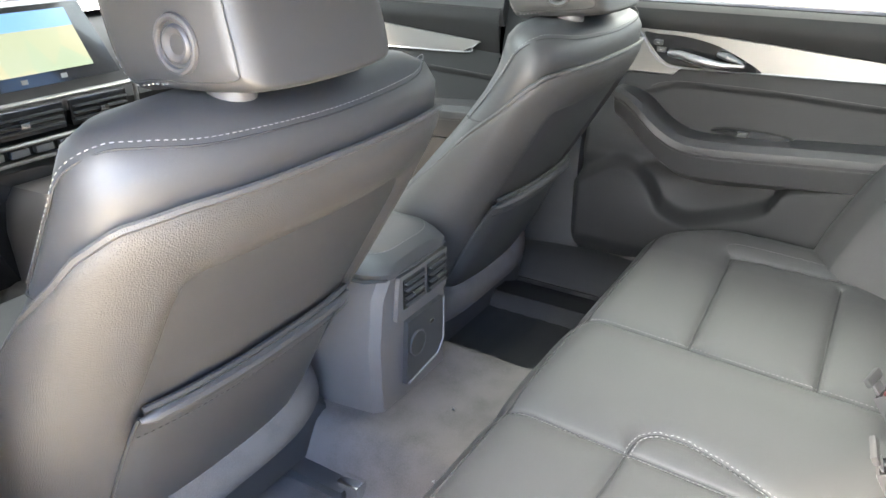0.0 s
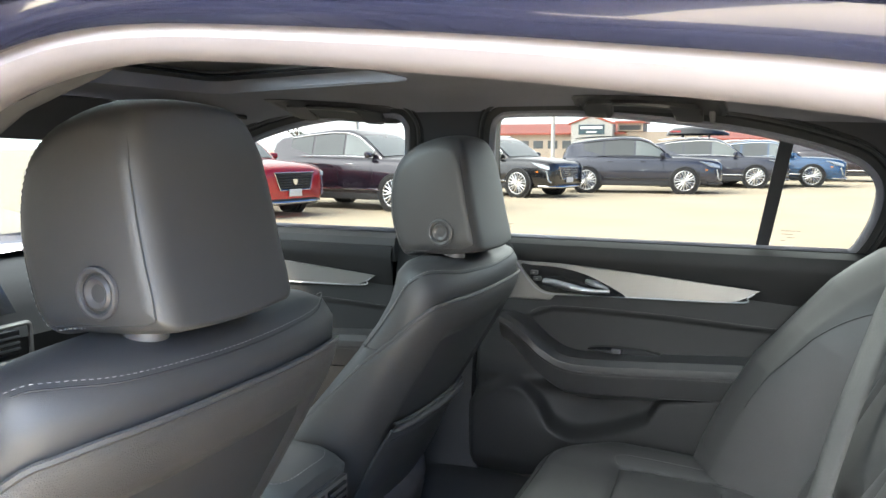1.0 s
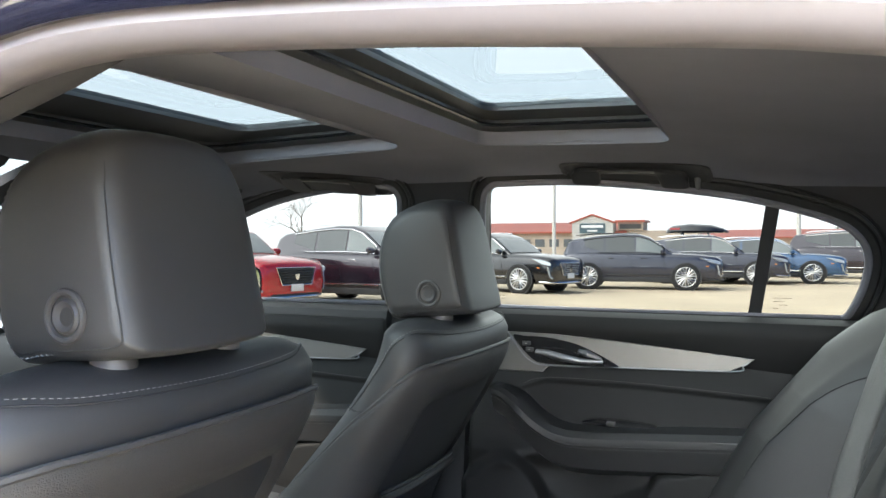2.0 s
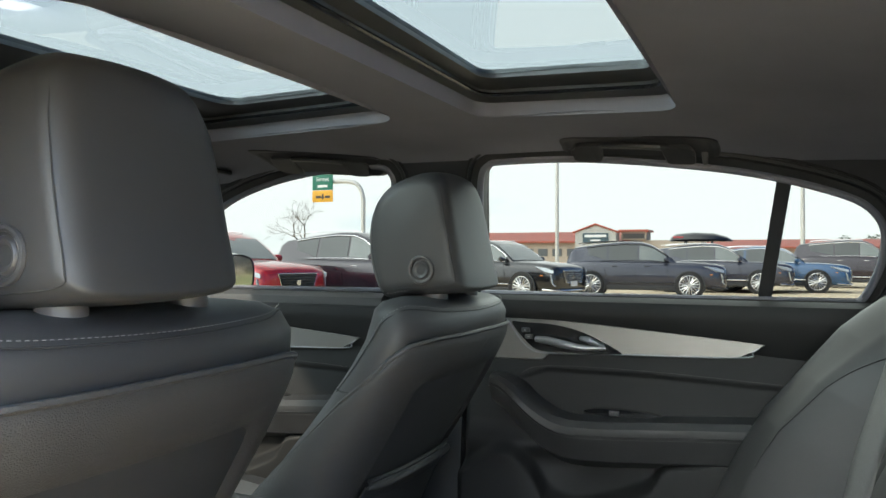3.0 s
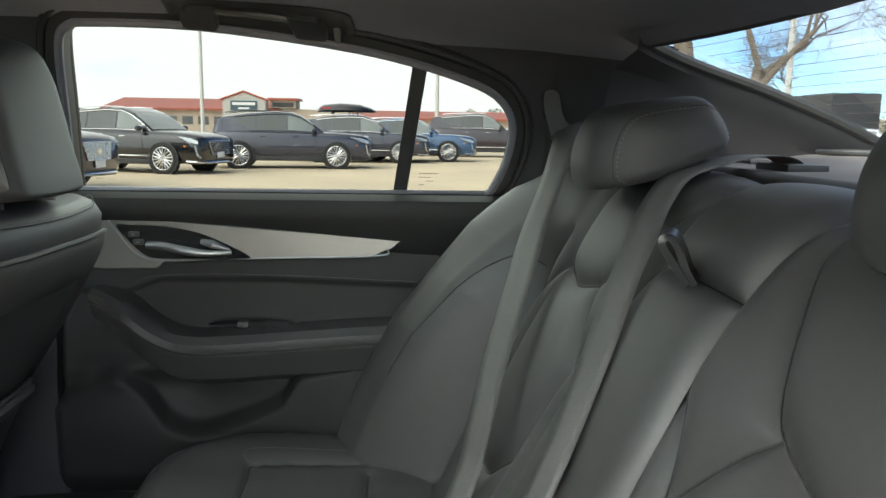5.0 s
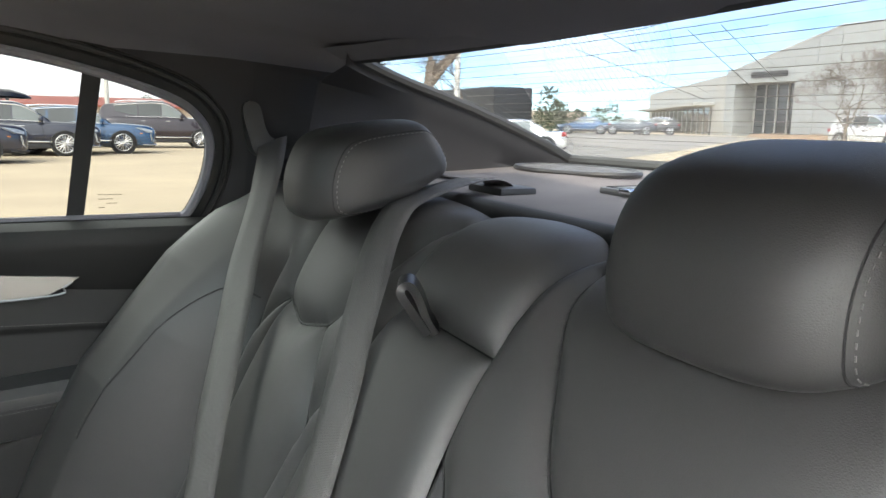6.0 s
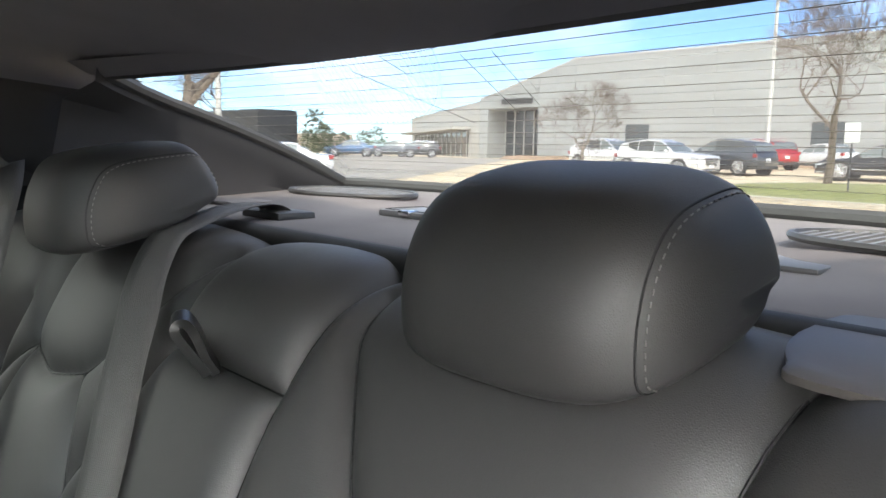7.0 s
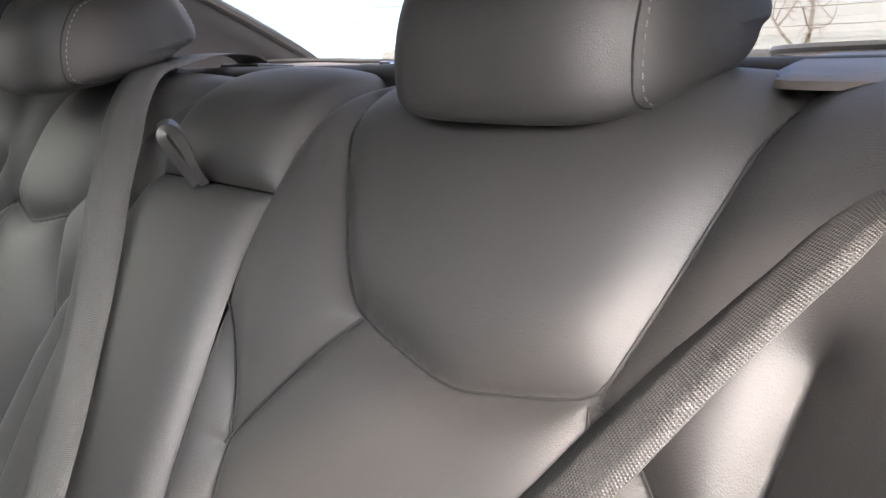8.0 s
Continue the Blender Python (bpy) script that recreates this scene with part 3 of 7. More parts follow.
# ---- floor ----
def floor():
    xs, ys = np.linspace(-1.35, 0.62, 80), np.linspace(-0.74, 0.74, 90)
    X, Yg = np.meshgrid(xs, ys, indexing="ij")
    tun = bump01((0.215 - np.abs(Yg)) / 0.07)
    back = bump01((X - 0.02) / 0.13)
    side = bump01((np.abs(Yg) - 0.62) / 0.06)
    Z = 0.475 + 0.085 * tun + 0.045 * back + 0.09 * side
    Z += 0.003 * np.sin(17 * X + 5 * Yg) * np.cos(13 * Yg)
    g = Geo().add(np.stack([X.ravel(), Yg.ravel(), Z.ravel()], 1), grid_faces(80, 90))
    tagged(part("floor", g, CARPET, None, fix=False), "brownish grey carpet over the footwells and tunnel", "carpet", "", "structure")
    # rubber mats in both footwells
    for y0, y1 in ((0.225, 0.60),):
        g = Geo()
        xs, ys = np.linspace(-0.36, 0.03, 30), np.linspace(y0, y1, 30)
        X, Yg = np.meshgrid(xs, ys, indexing="ij")
        ed = np.minimum.reduce([X + 0.36, 0.03 - X, Yg - y0, y1 - Yg])
        Z = 0.484 + 0.010 * bump01(1 - np.abs(ed - 0.012) / 0.012) + 0.0007 * np.sign(np.sin(150 * X)) * (ed > 0.03)
        g.add(np.stack([X.ravel(), Yg.ravel(), Z.ravel()], 1), grid_faces(30, 30))
        tagged(part("floor_mat", g, RUBBER, None, fix=False), "black ribbed rubber mat lying in the footwell", "floor mat")


floor()
g = Geo().loft([[(x, y, z) for y, z in ((0.435, 0.478), (0.447, 0.500), (0.462, 0.514), (0.515, 0.512), (0.548, 0.498), (0.575, 0.490))] for x in (-0.40, -0.12, -0.10, 0.05, 0.10)], False, False)
tagged(part("footwell_moulding", g, PLASTIC_D, None), "black moulded plastic ridge beside the rubber mat", "trim", "", "structure")
# small crumbs on the carpet
for k, (x, y, z) in enumerate(((-0.02, -0.03, 0.562), (0.03, -0.17, 0.54), (-0.12, -0.28, 0.483), (-0.02, -0.25, 0.483), (-0.2, 0.12, 0.565))):
    g = Geo().tube([(x, y, z), (x + 0.003, y + 0.001, z + 0.0015), (x + 0.005, y - 0.001, z)], [0.001, 0.0017, 0.0008], 6)
    tagged(part("crumb", g, THREAD), "tiny pale crumb on the carpet", "crumb")

for s in (1, -1):
    g = Geo()
    g.loft([[(x, s * 0.58, 0.50), (x, s * 0.61, 0.545), (x, s * 0.66, 0.565), (x, s * 0.74, 0.56), (x, s * 0.80, 0.52), (x, s * 0.80, 0.30)] for x in np.linspace(-1.35, 0.75, 12)], False, False)
    tagged(part("sill_trim", g, PLASTIC_D), "black plastic sill cover beside the footwell", "sill", "", "structure")
    g = Geo()
    lo, hi = (-0.34, -0.115) if s > 0 else (-0.36, -0.075)
    g.loft([[(lo - 0.01, s * (y + 0.05), z), (lo, s * y, z), ((lo + hi) / 2, s * (y - 0.025), z), (hi + w, s * y, z), (hi + w + 0.012, s * (y + 0.05), z)]
            for z, y, w in ((0.50, 0.66, 0.05), (0.60, 0.685, 0.012), (0.75, 0.70, 0.0), (0.95, 0.72, 0.0), (1.12, SIDE(1.12) - 0.005, 0.02))], False, False)
    tagged(part("centre_pillar_trim", g, PLASTIC_D), "dark plastic trim of the centre roof pillar", "pillar trim", "", "structure")


# ---- doors on the far side ----
def door(name, dx, x0, x1, label, full=True):
    base = thing(name, label, "car door", "structure")
    ridge = spline([(x + dx, z) for x, z in ((-0.2, 0.74), (-0.12, 0.752), (-0.07, 0.782), (-0.035, 0.803), (-0.005, 0.810), (0.022, 0.803), (0.052, 0.777), (0.076, 0.743), (0.097, 0.718), (0.148, 0.704), (0.22, 0.723), (0.30, 0.758), (0.322, 0.785), (0.343, 0.813), (0.40, 0.826), (0.49, 0.843), (0.8, 0.86))], 6)
    rx, rz = [p[0] for p in ridge], [p[1] for p in ridge]
    xs, zs = np.arange(x0, x1, 0.004), np.linspace(0.53, 1.13, 170)
    X, Z = np.meshgrid(xs, zs, indexing="ij")
    Yd = np.interp(Z, [0.5, 0.56, 0.7, 0.85, 0.95, 1.02, 1.08, 1.13], [0.72, 0.69, 0.695, 0.705, 0.722, 0.735, 0.738, 0.75])
    R = np.interp(X, rx, rz)
    Yd -= 0.034 * bump01((R - Z) / 0.034) * bump01((Z - 0.53) / 0.08)
    # rounded hollow behind the pocket
    Yd += 0.018 * np.exp(-(((X - dx - 0.14) / 0.09) ** 2 + ((Z - 0.76) / 0.05) ** 2))
    Yd -= 0.016 * np.exp(-(((X - dx - 0.0) / 0.10) ** 2 + ((Z - 0.80) / 0.022) ** 2))
    # soft padded inlay
    inl = [(0.02 + dx, 0.95), (0.08 + dx, 0.972), (0.3 + dx, 0.972), (0.75 + dx, 0.955)]
    Yd += 0.006 * bump01((np.interp(X, [p[0] for p in inl], [p[1] for p in inl]) - Z) / 0.012)
    lift = bump01((x0 + 0.03 - X) / 0.03) * 0.03
    g = Geo().add(np.stack([X.ravel(), (Yd + lift).ravel(), Z.ravel()], 1), grid_faces(len(xs), len(zs)))
    part("door_panel", g, DOORSKIN, base, fix=False)
    g = Geo()
    g.loft([[(x, 0.80, 1.116), (x, 0.768, 1.128), (x, 0.742, 1.128), (x, 0.724, 1.118), (x, 0.716, 1.10), (x, 0.7185, 1.085), (x, 0.728, 1.068 - 0.05 * bump01((x - dx - 0.1) / 0.6)), (x, 0.742, 1.05 - 0.05 * bump01((x - dx - 0.1) / 0.6))]
            for x in np.linspace(x0 + 0.01, x1, 20)], False, False)
    part("upper_pad", g, DOORSKIN, base, "padded black window ledge")
    out = [(-0.075, 1.074), (-0.013, 1.079), (0.10, 1.077), (0.20, 1.070), (0.30, 1.062), (0.42, 1.052), (0.50, 1.045), (0.527, 1.042), (0.505, 1.028), (0.478, 1.014), (0.233, 1.007), (0.085, 1.000), (0.071, 0.986), (-0.03, 0.984), (-0.075, 0.992)]
    out = [(x + dx, z) for x, z in out]
    g = Geo()
    n = len(out)
    cx, cz = sum(p[0] for p in out) / n, sum(p[1] for p in out) / n
    top = [(x + (cx - x) * 0.008, 0.722, z + (cz - z) * 0.05) for x, z in out]
    g.loft([[(x, 0.742, z) for x, z in out], [(x, 0.727, z) for x, z in out], top], True, False)
    g.f.append(tuple(range(len(g.v) - n, len(g.v))))
    part("trim_spear", g, ALU, base, "brushed aluminium trim")
    part("trim_edge", Geo().tube(spline([(x + dx, 0.7205, z) for x, z in ((-0.012, 1.077), (0.004, 1.055), (0.022, 1.03), (0.045, 1.010), (0.085, 1.0025), (0.23, 1.0075), (0.478, 1.0145), (0.503, 1.027), (0.516, 1.036))], 5), 0.0018, 6), SATIN, base, fix=False)
    bez = spline([(0.002, 1.069), (0.03, 1.069), (0.09, 1.067), (0.15, 1.056), (0.20, 1.036), (0.245, 1.012), (0.23, 1.0075), (0.14, 1.0065), (0.075, 1.007), (0.05, 1.015), (0.025, 1.038)], 4, True)
    g = Geo().plate([(p[0] + dx, p[1]) for p in bez], "y", 0.719, 0.735)
    bezel = part("handle_bezel", g, GLOSSBLACK, base)
    g = Geo()
    pts = spline([(0.062 + dx, 0.708, 1.034), (0.09 + dx, 0.700, 1.033), (0.13 + dx, 0.696, 1.026), (0.17 + dx, 0.698, 1.021), (0.215 + dx, 0.708, 1.021)], 5)
    g.tube(pts, [0.0045 + 0.0045 * math.sin(math.pi * min(1, 0.15 + k / len(pts))) for k in range(len(pts))], 12)
    part("door_handle", g, SATIN, base, "polished metal release handle")
    part("lock_stud", Geo().tube([(0.160 + dx, 0.712, 1.040), (0.182 + dx, 0.703, 1.037), (0.212 + dx, 0.708, 1.026)], [0.005, 0.008, 0.003], 12), SATIN, base, fix=False)
    for k in range(2):
        z = 1.052 - 0.014 * k
        part("lock_button", Geo().box((0.026 + 0.008 * k + dx, 0.712, z - 0.005), (0.045 + 0.008 * k + dx, 0.72, z + 0.005), 0.002), PLASTIC, base)
        part("button_mark", Geo().box((0.033 + 0.008 * k + dx, 0.711, z - 0.0012), (0.038 + 0.008 * k + dx, 0.713, z + 0.0012)), THREAD, base)
    # armrest with its sweeping front
    path = spline([(-0.036, 0.945), (-0.005, 0.938), (0.035, 0.915), (0.08, 0.880), (0.134, 0.858), (0.22, 0.858), (0.35, 0.868), (0.52, 0.880), (0.66, 0.886)], 6)
    rings = []
    for k, (x, z) in enumerate(path):
        w = bump01(np.array(k / 14.0)).item()
        u = 0.010 + 0.010 * w
        rings.append([(x + dx, 0.735, z + u), (x + dx, 0.70 - 0.01 * w, z + u), (x + dx, 0.683 - 0.027 * w, z + u * 0.9), (x + dx, 0.674 - 0.032 * w, z + u * 0.3), (x + dx, 0.673 - 0.033 * w, z - 0.008),
                      (x + dx, 0.678 - 0.03 * w, z - 0.024), (x + dx, 0.69 - 0.024 * w, z - 0.045 - 0.02 * w), (x + dx, 0.715, z - 0.06 - 0.03 * w), (x + dx, 0.74, z - 0.06 - 0.03 * w)])
    arm = part("armrest", Geo().loft(rings), LEATHER_F, base, "padded black armrest with grey stitching")
    part("seam", Geo().tube([(r[4][0], r[4][1] - 0.0002, r[4][2] - 0.001) for r in rings], 0.0012, 5), SEAM, arm, fix=False)
    stitches([(r[4][0], r[4][1] + 0.0008, r[4][2] - 0.0065) for r in rings], arm, r=0.00035, size=0.0032, gap=0.0026)
    part("switch_cup", Geo().plate(spline([(0.17 + dx, 0.885), (0.21 + dx, 0.895), (0.30 + dx, 0.893), (0.33 + dx, 0.884), (0.25 + dx, 0.878)], 4, True), "y", 0.700, 0.716), GLOSSBLACK, base)
    part("window_switch", Geo().box((0.225 + dx, 0.692, 0.882), (0.245 + dx, 0.702, 0.892), 0.002), PLASTIC, base)
    part("speaker_mark", Geo().box((0.64 + dx, 0.70, 0.70), (0.645 + dx, 0.702, 0.702)), PLASTIC, base)
    stitches([(x, float(np.interp(0.96, [0.95, 1.02], [0.722, 0.735])) - 0.0005, z + 0.004) for x, z in spline([(0.02 + dx, 0.948), (0.08 + dx, 0.970), (0.3 + dx, 0.972), (0.62 + dx, 0.958)], 6)], base, r=0.0003, size=0.003, gap=0.0026)
    return base


door("door_1", 0.0, -0.125, 0.74, "closed rear door with brushed aluminium trim and black vinyl")
front_door = door("door_2", -0.92, -1.34, -0.345, "closed front passenger door with brushed aluminium trim")
front_door.location.z = -0.028
part("window_ledge", Geo().loft([[(x, 0.735, 1.08), (x, 0.728, 1.115), (x, 0.735, 1.140), (x, 0.750, 1.152), (x, 0.80, 1.152), (x, 0.80, 1.08)] for x in (-1.34, -1.0, -0.7, -0.34)]), LEATHER_F, front_door)


# the near rear door, swung wide open on its hinges at the centre pillar
def open_door():
    base = thing("door_4", "near rear door of the sedan swung wide open", "car door", "structure")
    A = radians(68)
    at = lambda u, v, z: (-0.10 + u * math.cos(A) + v * math.sin(A), -0.85 - u * math.sin(A) + v * math.cos(A), z)
    prof = [(0.02, 0.36), (0.05, 0.30), (0.70, 0.32), (0.78, 0.42), (0.84, 0.62), (0.93, 0.74), (0.98, 0.92), (0.97, 1.08), (0.96, 1.12), (0.0, 1.10), (-0.01, 0.8)]
    n = len(prof)
    mid = (0.48, 0.72)
    ring = lambda v, k: [at(mid[0] + (u - mid[0]) * k, v, mid[1] + (z - mid[1]) * k) for u, z in prof]
    part("outer_skin", Geo().loft([ring(0.05, 1.0), ring(-0.01, 1.0), ring(-0.03, 0.93)]), PAINT, base)
    part("door_panel", Geo().loft([ring(0.052, 0.985), ring(0.09, 0.95), ring(0.10, 0.88)]), DOORSKIN, base)
    top = spline([(0.0, 1.10), (0.03, 1.24), (0.10, 1.36), (0.2, 1.40), (0.45, 1.385), (0.7, 1.345), (0.86, 1.27), (0.94, 1.12)], 5)
    part("window_frame", Geo().tube([at(u, 0.04, z) for u, z in top], 0.022, 8), PAINT, base, fix=False)
    p = part("pane", Geo().add([at(u, 0.035, z) for u, z in top], [tuple(range(len(top)))]), GLASS, base)
    p.visible_shadow = False
    arm = [(0.30, 0.90), (0.5, 0.88), (0.85, 0.88)]
    part("armrest", Geo().tube([at(u, 0.11, z) for u, z in spline(arm, 4)], 0.035, 10), LEATHER_F, base, fix=False)


open_door()


# grab handles under the roof edge
def grab_handle(dx, dz, hook, label):
    base = thing("grab_handle", label, "grab handle", "", "roof grab handles")

    def on(x, z, d):
        """A point on the roof lining at x and height z, set inward by d."""
        x, z = x + dx, z + dz
        drop = (float(np.interp(x, CROWN_X, CROWN_Z)) - z) / float(ease(x))
        y = float(np.interp(drop, RAIL_D, RAIL_Y)) if drop < 0.062 else SIDE(z)
        return (x, y - 0.8 * d, z - 0.6 * d)

    prof = spline([(0.160, 1.436), (0.175, 1.446), (0.30, 1.441), (0.425, 1.431), (0.445, 1.420), (0.442, 1.402), (0.42, 1.394), (0.29, 1.402), (0.18, 1.412), (0.162, 1.422)], 5, True)
    cx, cz = 0.302, 1.420
    grown = lambda k, d: [on(cx + (x - cx) * k, cz + (z - cz) * k, d) for x, z in prof]
    g = Geo().loft([grown(1.05, -0.004), grown(1.03, 0.003), grown(0.97, 0.005), grown(0.94, 0.003)], True, True)
    part("recess_plate", g, PLASTIC, base)
    # grip folded flat: two broad feet and a slim bar between them
    low = spline([(0.178, 1.417), (0.188, 1.413), (0.222, 1.410), (0.232, 1.414), (0.236, 1.430), (0.243, 1.434), (0.30, 1.4295), (0.343, 1.425), (0.350, 1.421), (0.356, 1.405), (0.364, 1.4005), (0.398, 1.398), (0.408, 1.402)], 5)
    top = spline([(0.178, 1.434), (0.19, 1.4405), (0.22, 1.4405), (0.232, 1.4402), (0.238, 1.4398), (0.246, 1.4394), (0.30, 1.4368), (0.343, 1.4330), (0.350, 1.4322), (0.358, 1.4312), (0.366, 1.430), (0.398, 1.4265), (0.408, 1.418)], 5)
    rings = []
    for (x0, z0), (x1, z1) in zip(low, top):
        m = z1 - z0
        rings.append([on(x0, z0, 0.006), on(x0, z0 + 0.08 * m, 0.016), on(x0, z0 + 0.3 * m, 0.020), on(x1, z1 - 0.3 * m, 0.020), on(x1, z1 - 0.08 * m, 0.015), on(x1, z1, 0.005)])
    part("grip", Geo().loft(rings), PLASTIC, base)
    # highlight along the grip's lower edge, put in as a paler grey line
    part("grip_highlight", Geo().tube([on(x, z + 0.0010, 0.0135) for x, z in low], 0.0013, 6), PLASTIC_G, base, "pale grey line painted as the highlight on the grip's edge", fix=False)
    if hook:
        part("coat_hook", Geo().tube([on(0.424, 1.414, 0.004), on(0.425, 1.409, 0.013), on(0.425, 1.402, 0.017), on(0.425, 1.402, 0.012)], [0.006, 0.006, 0.005, 0.003], 10), PLASTIC_G, base, fix=False)
    return base


grab_handle(0, 0, True, "folded black grab handle with coat hook under the roof")
grab_handle(-0.70, 0.006, False, "folded black grab handle above the front passenger window")

# sun visors along the top of the windscreen
def sun_visor(y0, y1, label):
    base = thing("sun_visor", label, "sun visor", "", "sun visors")
    rings = []
    for k in np.linspace(0, 1, 12):
        y = y0 + (y1 - y0) * k
        e = 0.5 * (abs(2 * k - 1) ** 6)
        xf, zf, xr, zr = -0.955 + 0.05 * e, 1.372 - 0.035 * abs(y), -0.655 - 0.10 * e, 1.440 - 0.03 * abs(y)
        sec = []
        for u, h in ((0, -0.002), (0.06, -0.010), (0.5, -0.013), (0.94, -0.010), (1, -0.002), (0.94, 0.006), (0.5, 0.008), (0.06, 0.006)):
            sec.append((xf + (xr - xf) * u, y, zf + (zr - zf) * u + h))
        rings.append(sec)
    part("flap", Geo().loft(rings), SHADED_CLOTH, base)
    ym = (y0 + y1) / 2
    cover = [(x, ym + s * w, z) for x, w, z, s in ((-0.90, 0.085, 1.352, -1), (-0.90, 0.085, 1.352, 1), (-0.79, 0.085, 1.379, 1), (-0.79, 0.085, 1.379, -1))]
    part("mirror_cover", Geo().loft([[(x, y, z + 0.010) for x, y, z in cover], [(x, y, z + 0.002) for x, y, z in cover]]), PLASTIC_G, base, "pale vanity mirror cover")
    part("pivot_rod", Geo().tube([(-0.68, y1 - 0.03, 1.437 - 0.03 * abs(y1)), (-0.67, y1 + math.copysign(0.05, y1), 1.432 - 0.03 * abs(y1))], 0.006, 8), PLASTIC, base, fix=False)
    return base


sun_visor(0.03, 0.52, "dark grey sun visor folded up before the passenger")
sun_visor(-0.03, -0.52, "dark grey sun visor folded up before the driver")
# upper trim of the near centre pillar, swelling inward over its belt
g = Geo()
rings = []
for z in np.linspace(1.10, 1.415, 14):
    xo = float(np.interp(z, [1.0, 1.12, 1.23, 1.315, 1.365, 1.39, 1.40], [-0.085, -0.06, -0.03, 0.01, 0.06, 0.12, 0.17]))
    w = SIDE(z)
    rings.append([(xo + 0.004, -(w - 0.010), z), (xo - 0.004, -(w - 0.028), z), (xo - 0.026, -(w - 0.050), z), (xo - 0.075, -(w - 0.066), z), (xo - 0.15, -(w - 0.062), z), (min(xo - 0.20, -0.20), -(w - 0.034), z), (-0.265, -(w - 0.003), z)])
g.loft(rings, False, False)
tagged(part("centre_pillar_upper_trim", g, SHADED_CLOTH, None, fix=False), "dark cloth upper trim of the near centre pillar", "pillar trim", "", "structure")


# ---- dashboard with screen ----
def dashboard():
    base = thing("dashboard", "dark dashboard with wide screen and silver-edged vents", "dashboard")
    g = Geo()
    g.loft([[(-1.12, y, 0.70), (-1.08, y, 0.84), (-1.06, y, 0.90), (-1.10, y, 0.96), (-1.18, y, 1.00 + 0.01 * math.cos(y * 2)), (-1.45, y, 1.02), (-1.75, y, 1.04), (-1.75, y, 0.6)] for y in np.linspace(-0.74, 0.74, 14)])
    part("body", g, DOORSKIN, base)
    g = Geo().add([(-1.06, -0.17, 0.962), (-1.06, 0.205, 0.962), (-1.10, 0.155, 1.12), (-1.10, -0.17, 1.12), (-1.085, -0.17, 0.955), (-1.085, 0.21, 0.955), (-1.125, 0.16, 1.128), (-1.125, -0.17, 1.128)],
                  [(0, 1, 2, 3), (4, 5, 6, 7), (0, 1, 5, 4), (1, 2, 6, 5), (2, 3, 7, 6), (3, 0, 4, 7)])
    part("screen_housing", g, GLOSSBLACK, base)
    sm = bpy.data.materials.new("lit_screen")
    sm.use_nodes = True
    n, l = sm.node_tree.nodes, sm.node_tree.links
    b = n["Principled BSDF"]
    b.inputs["Base Color"].default_value, b.inputs["Roughness"].default_value = (0.02, 0.02, 0.02, 1), 0.15
    t = n.new("ShaderNodeTexCoord")
    vo = n.new("ShaderNodeTexVoronoi")
    vo.inputs["Scale"].default_value = 14
    r = n.new("ShaderNodeValToRGB")
    r.color_ramp.elements[0].color, r.color_ramp.elements[1].color = (0.55, 0.55, 0.45, 1), (0.75, 0.66, 0.40, 1)
    e = r.color_ramp.elements.new(0.3)
    e.color = (0.45, 0.6, 0.42, 1)
    l.new(t.outputs["Object"], vo.inputs["Vector"])
    l.new(vo.outputs["Color"], r.inputs["Fac"])
    l.new(r.outputs["Color"], b.inputs["Emission Color"])
    b.inputs["Emission Strength"].default_value = 0.03
    # map page, dark bar beneath it, blue bar above
    q = lambda y, f: (-1.0585 - 0.04 * f, y, 0.962 + 0.158 * f)
    part("map_page", Geo().add([q(-0.16, 0.16), q(0.145, 0.16), q(0.125, 0.70), q(-0.16, 0.70)], [(0, 1, 2, 3)]), sm, base, "glowing map page")
    sb = material("screen_blue", (0.03, 0.08, 0.16), 0.15)
    sb.node_tree.nodes["Principled BSDF"].inputs["Emission Color"].default_value = (0.25, 0.5, 0.85, 1)
    sb.node_tree.nodes["Principled BSDF"].inputs["Emission Strength"].default_value = 0.028
    part("status_page", Geo().add([q(-0.16, 0.70), q(0.125, 0.70), q(0.118, 0.93), q(-0.16, 0.93)], [(0, 1, 2, 3)]), sb, base, "pale blue status page")
    for k in range(3):
        part("screen_icon", Geo().add([q(-0.12 + 0.09 * k, 0.05), q(-0.105 + 0.09 * k, 0.05), q(-0.105 + 0.09 * k, 0.11), q(-0.12 + 0.09 * k, 0.11)], [(0, 1, 2, 3)]), THREAD, base)
    # vents under the screen
    for y0, y1 in ((-0.16, 0.04), (0.055, 0.20)):
        v = part("air_vent", Geo().box((-1.07, y0, 0.868), (-1.045, y1, 0.925), 0.004), GLOSSBLACK, base)
        for k in range(3):
            z = 0.882 + 0.014 * k
            part("vent_slat", Geo().box((-1.046, y0 + 0.006, z - 0.002), (-1.035, y1 - 0.006, z + 0.002), 0.001), PLASTIC, v)
        part("vent_tab", Geo().box((-1.036, (y0 + y1) / 2 - 0.01, 0.890), (-1.026, (y0 + y1) / 2 + 0.01, 0.902), 0.002), CHROME, v)
    ring = [(-1.043, y, z) for y, z in rounded(-0.20, 0.225, 0.855, 0.938, 0.012)]
    part("silver_surround", Geo().tube(ring, 0.0055, 8, True), ALU, base, fix=False)
    part("silver_strip", Geo().box((-1.06, -0.22, 0.815), (-1.04, 0.22, 0.824), 0.003), ALU, base)
    for k in range(6):
        part("control_key", Geo().box((-1.058, -0.15 + 0.055 * k, 0.830), (-1.042, -0.11 + 0.055 * k, 0.846), 0.002), PLASTIC_G, base)
    g = Geo().box((-1.2, -0.2, 0.55), (-1.06, 0.2, 0.815), 0.02)
    part("lower_fascia", g, GLOSSBLACK, base)


dashboard()

